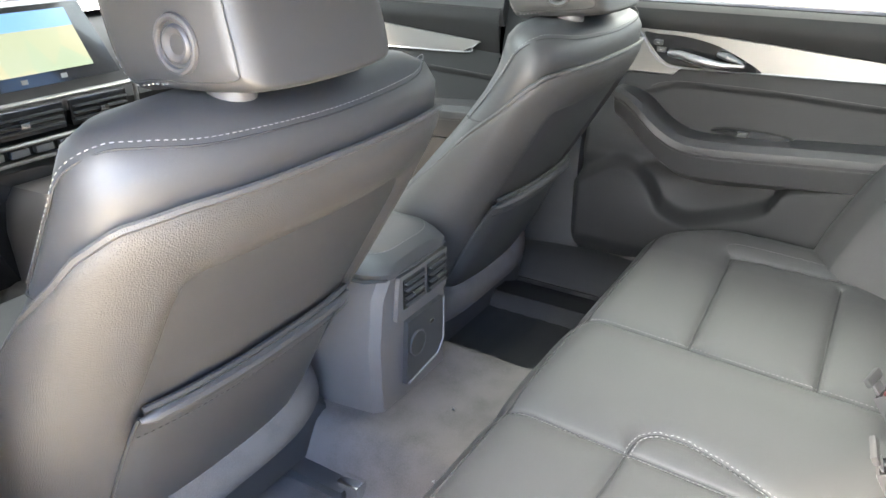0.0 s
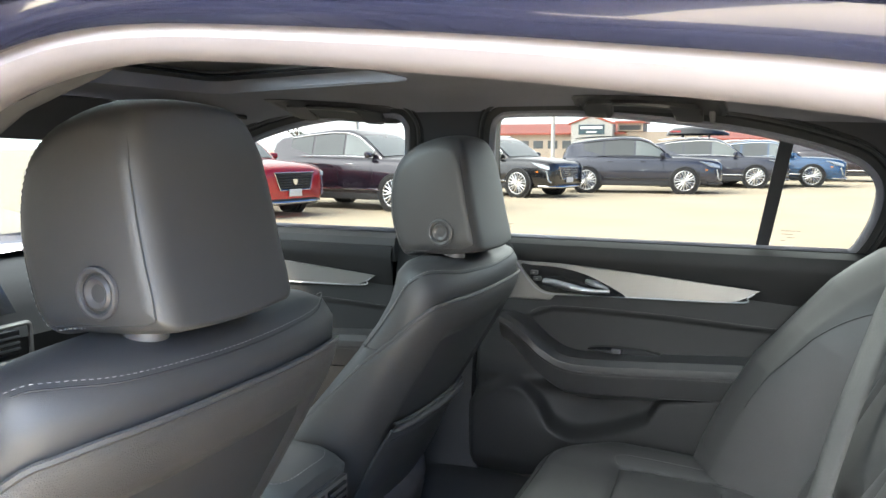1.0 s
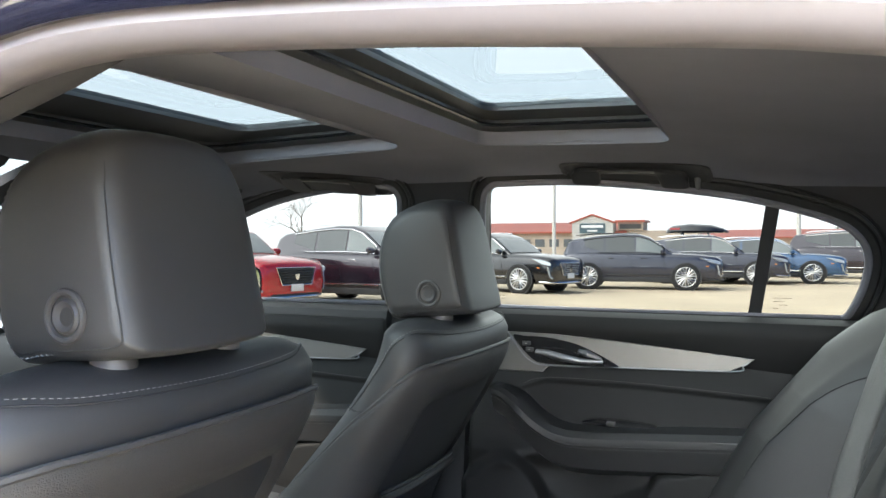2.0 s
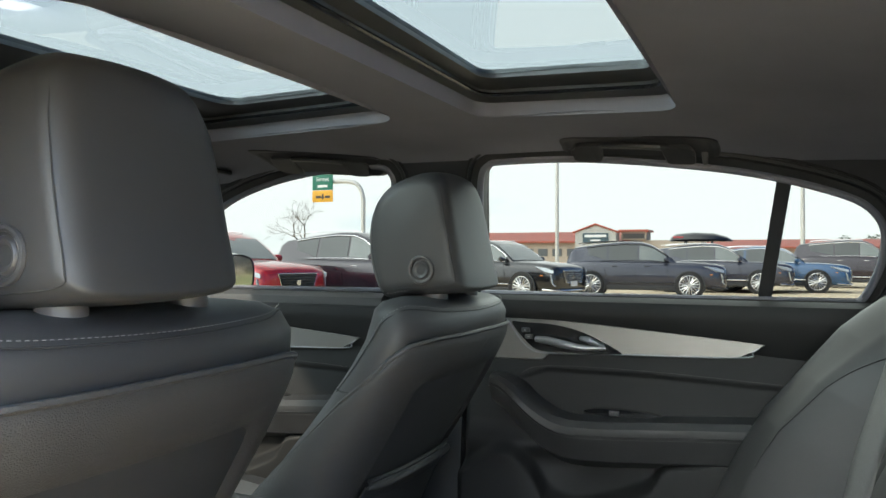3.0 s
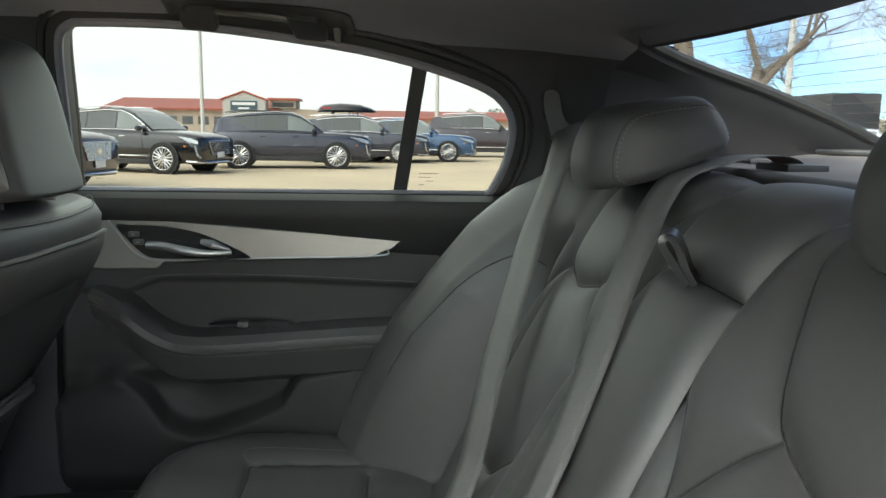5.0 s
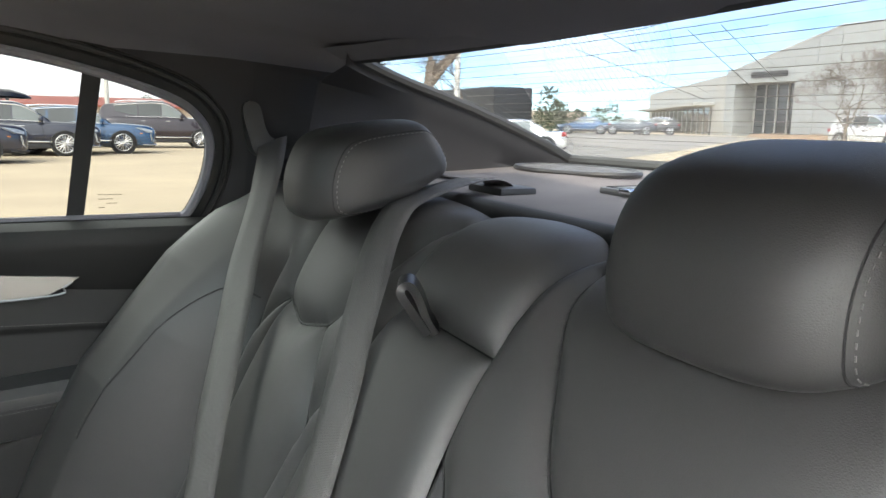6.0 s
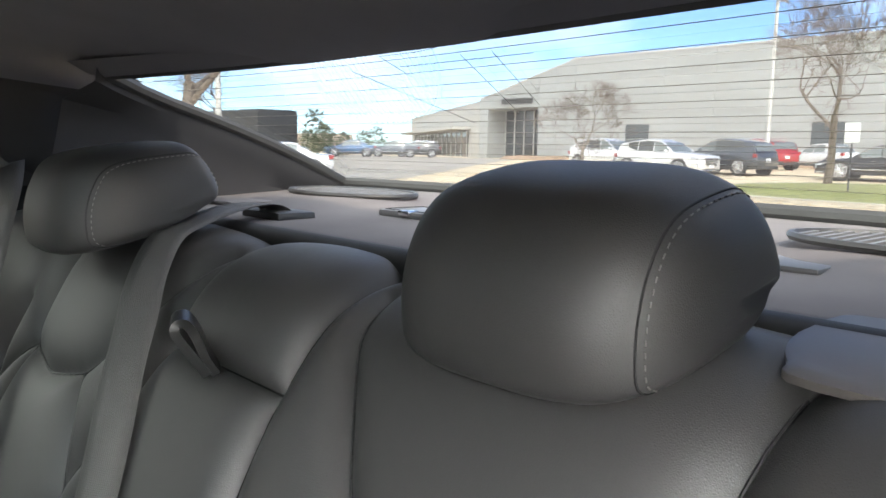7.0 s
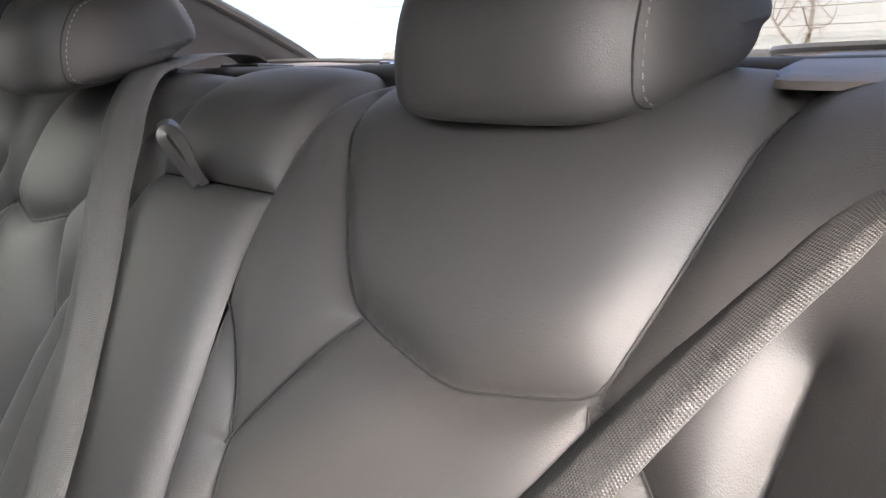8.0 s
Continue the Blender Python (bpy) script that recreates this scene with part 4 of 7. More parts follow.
# door mirror outside the front passenger window
mirror = thing("door_mirror", "dark door mirror outside the passenger window", "door mirror")
mx, my, mz = -1.00, 0.925, 1.148
oval = [(math.copysign(abs(math.cos(a)) ** 0.62, math.cos(a)), math.copysign(abs(math.sin(a)) ** 0.62, math.sin(a))) for a in np.linspace(0, 2 * math.pi, 33)[:-1]]
turn = lambda d, u, w: (mx - d + 0.10 * u * 0.35, my + 0.108 * u, mz + w + 0.012 * u)
g = Geo().loft([[turn(d, u * r, w * 0.068 * r) for u, w in oval] for d, r in ((0.0, 0.93), (-0.006, 1.0), (0.03, 1.06), (0.07, 1.0), (0.12, 0.72), (0.14, 0.35))])
part("mirror_shell", g, PAINT, mirror)
g = Geo().add([turn(-0.008, u * 0.92, w * 0.062) for u, w in oval], [tuple(range(32))])
MIRROR = material("mirror_glass", (0.9, 0.9, 0.9), 0.02, metal=1.0, vary=0.01)
part("mirror_glass", g, MIRROR, mirror)
part("mirror_foot", Geo().box((mx - 0.10, 0.79, 1.075), (mx - 0.02, 0.87, 1.115), 0.014), PLASTIC, mirror)
# windscreen
g = Geo().loft([[(-0.84 - 0.04 * (1 - (y / 0.6) ** 2), y, 1.475 - 0.05 * (y / 0.6) ** 2) for y in np.linspace(-0.68, 0.68, 13)], [(-1.55 - 0.2 * (1 - (y / 0.72) ** 2), y, 1.05) for y in np.linspace(-0.84, 0.84, 13)]], False, False)
ws = tagged(part("window_4", g, GLASS_W, None), "clear windscreen", "car window", "", "structure")
ws.visible_shadow = False
g = Geo().loft([[(-1.5, y, 1.04), (-2.2, y * 0.95, 1.0), (-2.75, y * 0.9, 0.85), (-2.85, y * 0.85, 0.5)] for y in np.linspace(-0.8, 0.8, 9)], False, False)
tagged(part("car_bonnet", g, PAINT), "glossy dark blue bonnet of the sedan", "car body", "", "structure")


# ---- front seats ----
def ring_at(z, xr, depth, hw, n=40, p=2.6):
    """Rounded-box section of a seat back: rear at xr, reaching forward by depth."""
    cx, out = xr - depth / 2, []
    for k in range(n):
        a = 2 * math.pi * k / n
        c, s = math.cos(a), math.sin(a)
        out.append((cx + depth / 2 * math.copysign(abs(c) ** (2 / p), c), hw * math.copysign(abs(s) ** (2 / p), s), z))
    return out


BACK_Z = [0.56, 0.62, 0.70, 0.80, 0.90, 1.00, 1.06, 1.10, 1.13, 1.150, 1.162, 1.168]
BACK_XR = [-0.225, -0.20, -0.158, -0.105, -0.045, 0.012, 0.043, 0.060, 0.064, 0.055, 0.035, 0.0]
BACK_D = [0.20, 0.24, 0.245, 0.225, 0.195, 0.165, 0.150, 0.144, 0.140, 0.128, 0.100, 0.05]
BACK_W = [0.225, 0.240, 0.244, 0.244, 0.244, 0.243, 0.241, 0.237, 0.231, 0.220, 0.195, 0.14]


def back_at(z):
    f = lambda t: float(np.interp(z, BACK_Z, t))
    return f(BACK_XR), f(BACK_D), f(BACK_W)


def back_point(z, a, out=0.0, p=2.6):
    """Point on the seat back at height z; a: degrees round from straight back, plus to the seat's right."""
    xr, d, w = back_at(z)
    c, s = math.cos(radians(a)), math.sin(radians(a))
    return Vector((xr - d / 2 + (d / 2 + out) * math.copysign(abs(c) ** (2 / p), c), (w + out) * math.copysign(abs(s) ** (2 / p), s), z))


def head_profile():
    return spline([(-0.080, 1.170), (-0.101, 1.215), (-0.108, 1.265), (-0.102, 1.315), (-0.076, 1.356), (-0.026, 1.378), (0.018, 1.377), (0.036, 1.350), (0.048, 1.30), (0.060, 1.24), (0.070, 1.197), (0.066, 1.183), (0.02, 1.176), (-0.04, 1.172)], 5, True)


def pillow(profile, hw, edge, n=22, waist=None):
    """A padded block: an outline in x and z carried across y, with rolled side edges. Returns rings."""
    prof = np.array(profile)
    c = (prof.max(0) + prof.min(0)) / 2
    half = (prof.max(0) - prof.min(0)) / 2
    rings = []
    inner = hw - edge
    ys = [-hw + edge * (1 - math.cos(math.pi / 2 * k / 6)) for k in range(7)] + list(np.linspace(-inner, inner, n)[1:-1]) + [hw - edge * (1 - math.cos(math.pi / 2 * k / 6)) for k in range(6, -1, -1)]
    for y in ys:
        q = max(0.0, (abs(y) - inner) / edge)
        d = edge * 0.9 * (1 - math.sqrt(max(0, 1 - q * q)))
        bulge = 0.006 * (1 - (y / hw) ** 2)
        k = (half - d + bulge) / half
        ring = c + (prof - c) * k
        w = np.ones(len(ring)) if waist is None else np.array([waist(z) for z in ring[:, 1]])
        rings.append([(x, y * ww, z) for (x, z), ww in zip(ring, w)])
    return rings


def front_seat(label):
    seat = thing("front_seat", label, "car seat", "", "front seats")
    # cushion, mostly below the view
    g = Geo()
    g.loft([[(x, y * 0.25, z0 - (0.03 if abs(y) < 0.6 else 0) + (0.0 if abs(y) < 0.95 else -0.05)) for y in np.linspace(-1, 1, 13)] + [(x, 0.25, 0.50), (x, -0.25, 0.50)] for x, z0 in ((-0.82, 0.66), (-0.78, 0.70), (-0.6, 0.71), (-0.4, 0.69), (-0.26, 0.67), (-0.2, 0.6))])
    part("cushion", g, LEATHER_F, seat)
    part("seat_base", Geo().box((-0.72, -0.21, 0.49), (-0.22, 0.21, 0.55), 0.02), PLASTIC, seat)
    zs = sorted(set(BACK_Z) | set(np.linspace(0.58, 1.14, 24)))
    g = Geo().loft([ring_at(z, *back_at(z)) for z in zs])
    back = part("backrest", g, LEATHER_F, seat, sharp=80)
    # moulded shell over the rear of the backrest
    na, nz = 61, 48
    ang = np.linspace(-128, 128, na)
    lim = np.interp(np.abs(ang), [0, 40, 62, 78, 92, 108, 128], [1.108, 1.107, 1.100, 1.075, 1.02, 0.92, 0.80])
    v = []
    for a, t in zip(ang, lim):
        for k in range(nz):
            f = k / (nz - 1)
            z = 0.57 + (t - 0.57) * f
            o = 0.011 - 0.007 * bump01(np.array((f - 0.965) / 0.035)).item()
            # hollow above the pocket
            o -= 0.028 * float(bump01(np.array((40 - abs(a)) / 9))) * float(bump01(np.array((z - 0.80) / 0.06))) * float(bump01(np.array((1.055 - z) / 0.06)))
            v.append(back_point(z, a, o))
    g = Geo().add(v, grid_faces(na, nz))
    edge = [back_point(t, a, 0.003) for a, t in zip(ang, lim)]
    shell = part("back_shell", g, SHELL, seat, "grained vinyl back shell", sharp=80)
    part("shell_edge", Geo().tube([back_point(t - 0.002, a, 0.006) for a, t in zip(ang, lim)], 0.0038, 6), SHELL, shell, fix=False)
    # stitched magazine pocket
    ap = np.linspace(-34, 31, 30)
    v = []
    for a in ap:
        for k in range(16):
            f = k / 15
            e = min((a + 34) / 8, (31 - a) / 8, 1)
            zb = 0.60 + 0.045 * (1 - e) ** 2
            z = zb + (0.852 - zb) * f
            v.append(back_point(z, a, 0.016 + 0.010 * math.sin(math.pi * min(1, f * 1.05)) * e))
    pocket = part("magazine_pocket", Geo().add(v, grid_faces(30, 16)), LEATHER_F, seat, "stretched leather magazine pocket", sharp=80)
    part("hem", Geo().tube([back_point(0.850, a, 0.018) for a in ap], [0.008 * min(1.0, 0.35 + 0.3 * min(k, len(ap) - 1 - k)) for k in range(len(ap))], 10), LEATHER_F, pocket, fix=False)
    # solid near-black strip painted in as the shade of the pocket mouth
    part("opening", Geo().tube([back_point(0.861, a, 0.010) for a in ap], 0.004, 6), SEAM, pocket, fix=False)
    stitches([back_point(0.833, a, 0.0265) for a in ap], pocket, r=0.0005, mat=SEAM, name="hem_stitching", label="")
    rim_pts = [back_point(0.852, 32, 0.015)] + [back_point(z, 32, 0.015) for z in (0.83, 0.77, 0.70, 0.655)] + [back_point(0.61, a, 0.014) for a in (26, 18, 6, -10, -26)]
    part("pocket_edge", Geo().tube(spline(rim_pts, 4), 0.003, 6), LEATHER_F, pocket, fix=False)
    part("pocket_edge", Geo().tube(spline([back_point(z, -34.5, 0.014) for z in (0.852, 0.80, 0.74, 0.68, 0.63)], 4), 0.0026, 6), LEATHER_F, pocket, fix=False)
    # seams of the upper cover
    top = spline([back_point(z, a, 0.0012) for z, a in ((1.02, -112), (1.06, -108), (1.10, -102), (1.135, -92), (1.152, -74), (1.152, -55), (1.146, -30), (1.142, 0), (1.146, 30), (1.152, 55), (1.152, 74), (1.135, 92), (1.10, 102), (1.06, 108), (1.02, 112))], 6)
    part("seam", Geo().tube(top, 0.0009, 5), SEAM, back, fix=False)
    stitches([p + Vector((0, 0, 0.0055)) * 1.0 for p in [Vector(q) for q in top]], back, r=0.0004, size=0.004, gap=0.0022)
    for s in (1, -1):
        side = spline([back_point(z, s * a, 0.001) for z, a in ((1.022, 84), (1.0, 96), (0.94, 104), (0.86, 110), (0.76, 114))], 6)
        part("bolster_seam", Geo().tube(side, 0.0016, 5), SEAM, back, fix=False)
        stitches([back_point(z, s * (a + 4), 0.0008) for z, a in ((1.02, 86), (0.99, 98), (0.93, 106), (0.85, 112), (0.76, 116))], back)
        part("cross_seam", Geo().tube([back_point(1.022, s * a, 0.001) for a in (66, 76, 88, 104, 120)], 0.0014, 5), SEAM, back, fix=False)
    # head restraint
    waist = lambda z: float(np.interp(z, [1.16, 1.19, 1.28, 1.33, 1.36, 1.38], [0.97, 1.0, 0.985, 0.95, 0.87, 0.76]))
    prof = head_profile()
    rings = [[(x, y - 0.0195, z) for x, y, z in r] for r in pillow(prof, 0.1005, 0.026, 22, waist)]
    head = part("head_restraint", Geo().loft(rings), LEATHER_F, seat, sharp=80)
    for s in (-1,):
        c = (-0.012, 1.275)
        inset = lambda kx, kz, yy: [(c[0] + (x - c[0]) * kx, s * yy * waist(z) - 0.0195, c[1] + (z - c[1]) * kz) for x, z in prof]
        part("side_seam", Geo().tube(inset(0.882, 0.909, 0.0965), 0.0009, 5, True), SEAM, head, fix=False)
        half = [p for p in inset(0.938, 0.951, 0.093) if p[0] < -0.02]
        stitches(half, head, r=0.0009, size=0.0038, gap=0.003)
    # release button in the left cheek
    b = Geo()
    cx, cz, cy = 0.0, 1.214, -0.120
    tor = [(cx + 0.0215 * math.cos(t), cy - 0.0005, cz + 0.0215 * math.sin(t)) for t in np.linspace(0, 2 * math.pi, 33)[:-1]]
    b.tube(tor, 0.0033, 8, True)
    part("button_ring", b, BUTTON, head, fix=False)
    b = Geo()
    prof2 = [(0.0, 0.0030), (0.004, 0.0028), (0.008, 0.0016), (0.0115, -0.0012), (0.0135, -0.0018), (0.015, -0.0008), (0.0165, 0.003)]
    b.loft([[(cx + r * math.cos(t), cy + o - 0.001, cz + r * math.sin(t)) for t in np.linspace(0, 2 * math.pi, 33)[:-1]] for r, o in prof2 if r > 0], True, True)
    part("release_button", b, BUTTON, head, "round charcoal release button")
    for s in (1, -1):
        p = part("post", Geo().tube([(0.005, s * 0.072, 1.10), (0.0, s * 0.072, 1.19)], 0.006, 10), CHROME, seat, fix=False)
        part("post_collar", Geo().loft([[(0.004 + 0.024 * r * math.cos(t), s * 0.072 + 0.021 * r * math.sin(t), z) for t in np.linspace(0, 2 * math.pi, 21)[:-1]] for r, z in ((0.9, 1.150), (0.95, 1.168), (0.88, 1.175), (0.6, 1.178))]), CONSOLE, seat)
    # carpeted skirt and rail under the backrest
    g = Geo().loft([[(x - 0.03 * (abs(y) / 0.21) ** 4, y, z) for x, z in spline([(-0.20, 0.70), (-0.158, 0.64), (-0.165, 0.585), (-0.22, 0.555), (-0.3, 0.56)], 5)] for y in np.linspace(-0.215, 0.215, 16)], False, False)
    part("rear_skirt", g, CARPET, seat)
    for y in (-0.17, 0.17):
        part("seat_rail", Geo().box((-0.70, y - 0.02, 0.478), (-0.10, y + 0.02, 0.497), 0.004), PLASTIC, seat)
        part("rail_end", Geo().box((-0.115, y - 0.014, 0.482), (-0.075, y + 0.014, 0.510), 0.005), CHROME, seat)
    return seat


driver = front_seat("charcoal leather driver's seat with grained back shell and pocket")
driver.matrix_world = pose(0, -0.374, 0)
passenger = copy_thing(driver, pose(0.0, 0.371, -0.022))
tagged(passenger, "charcoal leather front passenger seat with grained back shell")


# ---- centre console ----
def console():
    base = thing("centre_console", "grey centre console with padded lid and rear vents", "console")
    g = Geo()
    sec = lambda x, w, zt: [(x, -w, 0.555), (x, -w - 0.004, 0.68), (x, -w + 0.008, zt - 0.03), (x, -w + 0.03, zt), (x, w - 0.03, zt), (x, w - 0.008, zt - 0.03), (x, w + 0.004, 0.68), (x, w, 0.555)]
    g.loft([sec(-1.06, 0.13, 0.77), sec(-0.6, 0.12, 0.79), sec(-0.2, 0.115, 0.80), sec(-0.125, 0.105, 0.797), sec(-0.112, 0.092, 0.79)])
    part("body", g, CONSOLE, base)
    g = Geo()
    rings = []
    for x, w, h in ((-0.60, 0.105, 0.815), (-0.58, 0.113, 0.828), (-0.3, 0.112, 0.834), (-0.16, 0.106, 0.833), (-0.125, 0.097, 0.828), (-0.107, 0.085, 0.818), (-0.102, 0.075, 0.806)):
        rings.append([(x, -w, 0.797), (x, -w - 0.003, 0.808), (x, -w + 0.012, h - 0.006), (x, -w + 0.035, h), (x, 0, h + 0.002), (x, w - 0.035, h), (x, w - 0.012, h - 0.006), (x, w + 0.003, 0.808), (x, w, 0.797)])
    lid = part("lid", Geo().loft(rings), LEATHER, base, "padded leather lid")
    stitches([(x, s * y, z) for s in (1,) for x, y, z in spline([(-0.5, -0.088, 0.834), (-0.2, -0.084, 0.835), (-0.14, -0.075, 0.833), (-0.125, -0.05, 0.831), (-0.122, 0.0, 0.832), (-0.125, 0.05, 0.831), (-0.14, 0.075, 0.833)], 6)], lid)
    part("lid_gap", Geo().tube([(x, y, 0.7985) for x, y in ((-0.5, -0.118), (-0.2, -0.114), (-0.13, -0.105), (-0.107, -0.085), (-0.1, 0), (-0.107, 0.085), (-0.13, 0.105))], 0.003, 6), SEAM, base, fix=False)
    # rear face with two vents
    g = Geo().plate([(-0.060, 0.715), (0.088, 0.718), (0.09, 0.788), (-0.05, 0.788)], "x", -0.114, -0.104)
    part("vent_frame", g, CONSOLE, base)
    for y0, y1 in ((-0.042, 0.019), (0.027, 0.084)):
        v = part("air_vent", Geo().box((-0.107, y0, 0.728), (-0.1015, y1, 0.781), 0.003), GLOSSBLACK, base)
        for k in range(4):
            z = 0.736 + 0.0125 * k
            part("vent_slat", Geo().box((-0.103, y0 + 0.004, z - 0.0014), (-0.096, y1 - 0.004, z + 0.0014), 0.0008), PLASTIC, v)
        part("vent_tab", Geo().box((-0.097, (y0 + y1) / 2 - 0.014, 0.752), (-0.090, (y0 + y1) / 2 + 0.014, 0.757), 0.002), CHROME, v)
    g = Geo().plate([(-0.038, 0.585), (0.075, 0.60), (0.078, 0.70), (-0.03, 0.70)], "x", -0.112, -0.103)
    part("lower_panel", g, PLASTIC, base)
    part("panel_edge", Geo().tube([(-0.104, 0.078, 0.70), (-0.104, 0.080, 0.62), (-0.104, 0.06, 0.594), (-0.104, -0.03, 0.583)], 0.003, 6), PLASTIC_G, base, fix=False)
    out = part("power_outlet", Geo().disc((-0.104, -0.008, 0.652), (1, 0, 0), 0.0215, 0.006, 28), RUBBER, base, "round black power outlet cap")
    part("outlet_ring", Geo().tube([(-0.099, -0.008 + 0.022 * math.cos(t), 0.652 + 0.022 * math.sin(t)) for t in np.linspace(0, 2 * math.pi, 29)[:-1]], 0.0018, 6, True), PLASTIC, out, fix=False)
    part("usb_port", Geo().box((-0.105, 0.032, 0.668), (-0.100, 0.044, 0.674), 0.001), CHROME, base)


console()


# ---- rear bench ----
MID = [(0.575, 0.60), (0.605, 0.68), (0.640, 0.765), (0.690, 0.865), (0.738, 0.965), (0.780, 1.045), (0.822, 1.110), (0.848, 1.145), (0.872, 1.166), (0.905, 1.178), (0.942, 1.176), (0.972, 1.165)]
mid = np.array(spline(MID, 8))
arc = np.concatenate([[0], np.cumsum(np.linalg.norm(np.diff(mid, axis=0), axis=1))])
S_OF_Z = lambda z: float(np.interp(z, mid[:73, 1], arc[:73]))


def mirrored(line, s):
    return [(s * y, z) for y, z in line]


INSERT = spline([(0.122, 1.177), (0.136, 1.157), (0.162, 1.130), (0.196, 1.090), (0.216, 1.071), (0.233, 1.061), (0.265, 1.053), (0.314, 1.044), (0.348, 1.049), (0.378, 1.055), (0.393, 1.061), (0.399, 1.072), (0.410, 1.108), (0.419, 1.145), (0.424, 1.177)], 3)
SEAMS = [INSERT,
         spline([(0.235, 1.060), (0.204, 1.03), (0.155, 0.970)], 4), spline([(0.094, 1.045), (0.120, 1.028), (0.146, 1.0), (0.158, 0.972), (0.166, 0.93), (0.185, 0.84), (0.20, 0.70)], 4),
         spline([(0.392, 1.056), (0.402, 1.02), (0.412, 0.95), (0.415, 0.88), (0.41, 0.83)], 4), spline([(0.395, 1.058), (0.425, 1.04), (0.462, 1.0)], 4),
         spline([(0.192, 0.85), (0.225, 0.825), (0.26, 0.80), (0.33, 0.795), (0.37, 0.81), (0.412, 0.845)], 4)]
BOLSTER = spline([(0.474, 1.09), (0.466, 1.0), (0.462, 0.85), (0.455, 0.7)], 4)
WING = spline([(0.478, 1.035), (0.508, 1.03), (0.525, 0.99), (0.532, 0.93), (0.538, 0.85), (0.54, 0.78)], 6)


def soft_distance(P, lines, step=0.008):
    """A smooth distance from seam lines, with no ridges where two seams are equally near."""
    acc = np.zeros(P.shape[:-1])
    for ln in lines:
        q = resample(ln, step)
        for a in q:
            acc += step / (((P - a) ** 2).sum(-1) + (0.9 * step) ** 2) ** 2
    return np.maximum((acc * 2 / math.pi) ** (-1 / 3) - 0.8 * step, 0)


def back_surface(Yv, Zs, lines, soft=True, wing=True):
    """x of the bench back at lateral place Yv and path length Zs, in a padded panel bounded by seam lines; also z."""
    xm, zm = np.interp(Zs, arc, mid[:, 0]), np.interp(Zs, arc, mid[:, 1])
    dx, dz = np.interp(Zs + 0.004, arc, mid[:, 0]) - np.interp(Zs - 0.004, arc, mid[:, 0]), np.interp(Zs + 0.004, arc, mid[:, 1]) - np.interp(Zs - 0.004, arc, mid[:, 1])
    L = np.hypot(dx, dz)
    nx, nz = -dz / L, dx / L
    P = np.stack([Yv, Zs], -1)
    d = np.full(Yv.shape, 9.0)
    for ln in lines:
        d = np.minimum(d, seg_distance(P, ln))
    if soft:
        e = soft_distance(P, lines)
        h = 0.012 * (1 - np.exp(-e / 0.012)) + 0.012 * (1 - np.exp(-e / 0.06))
    else:
        h = np.zeros(Yv.shape)
    h = h + 0.0042 * (1 - np.exp(-d / 0.0022))
    ay = np.abs(Yv)
    if wing:
        r1 = np.interp(zm, [0.60, 0.80, 0.85, 0.944, 1.016, 1.10, 1.165], [0.11, 0.12, 0.118, 0.098, 0.062, 0.018, 0.0])
        r2 = np.interp(zm, [0.60, 0.672, 0.85, 1.025, 1.096, 1.15, 1.178], [0.155, 0.16, 0.155, 0.110, 0.076, 0.034, 0.0])
        h = h + r1 * bump01((ay - 0.460) / 0.085) + (r2 - r1) * bump01((ay - 0.50) / 0.125)
        h = h - 0.035 * bump01((ay - 0.655) / 0.06)
    h = h + 0.006 * np.sin(zm * 9) * np.cos(Yv * 7) * 0.3
    return xm + nx * h, zm + nz * h, nx, nz


def to_s(line):
    return [(y, S_OF_Z(z)) for y, z in line]


def inner_edge(S):
    """Half width of the centre section along the back: it widens towards the cushion."""
    z = np.interp(S, arc, mid[:, 1])
    return np.interp(z, [0.60, 0.90, 1.00, 1.04, 1.10, 1.178], [0.125, 0.118, 0.107, 0.099, 0.090, 0.093])


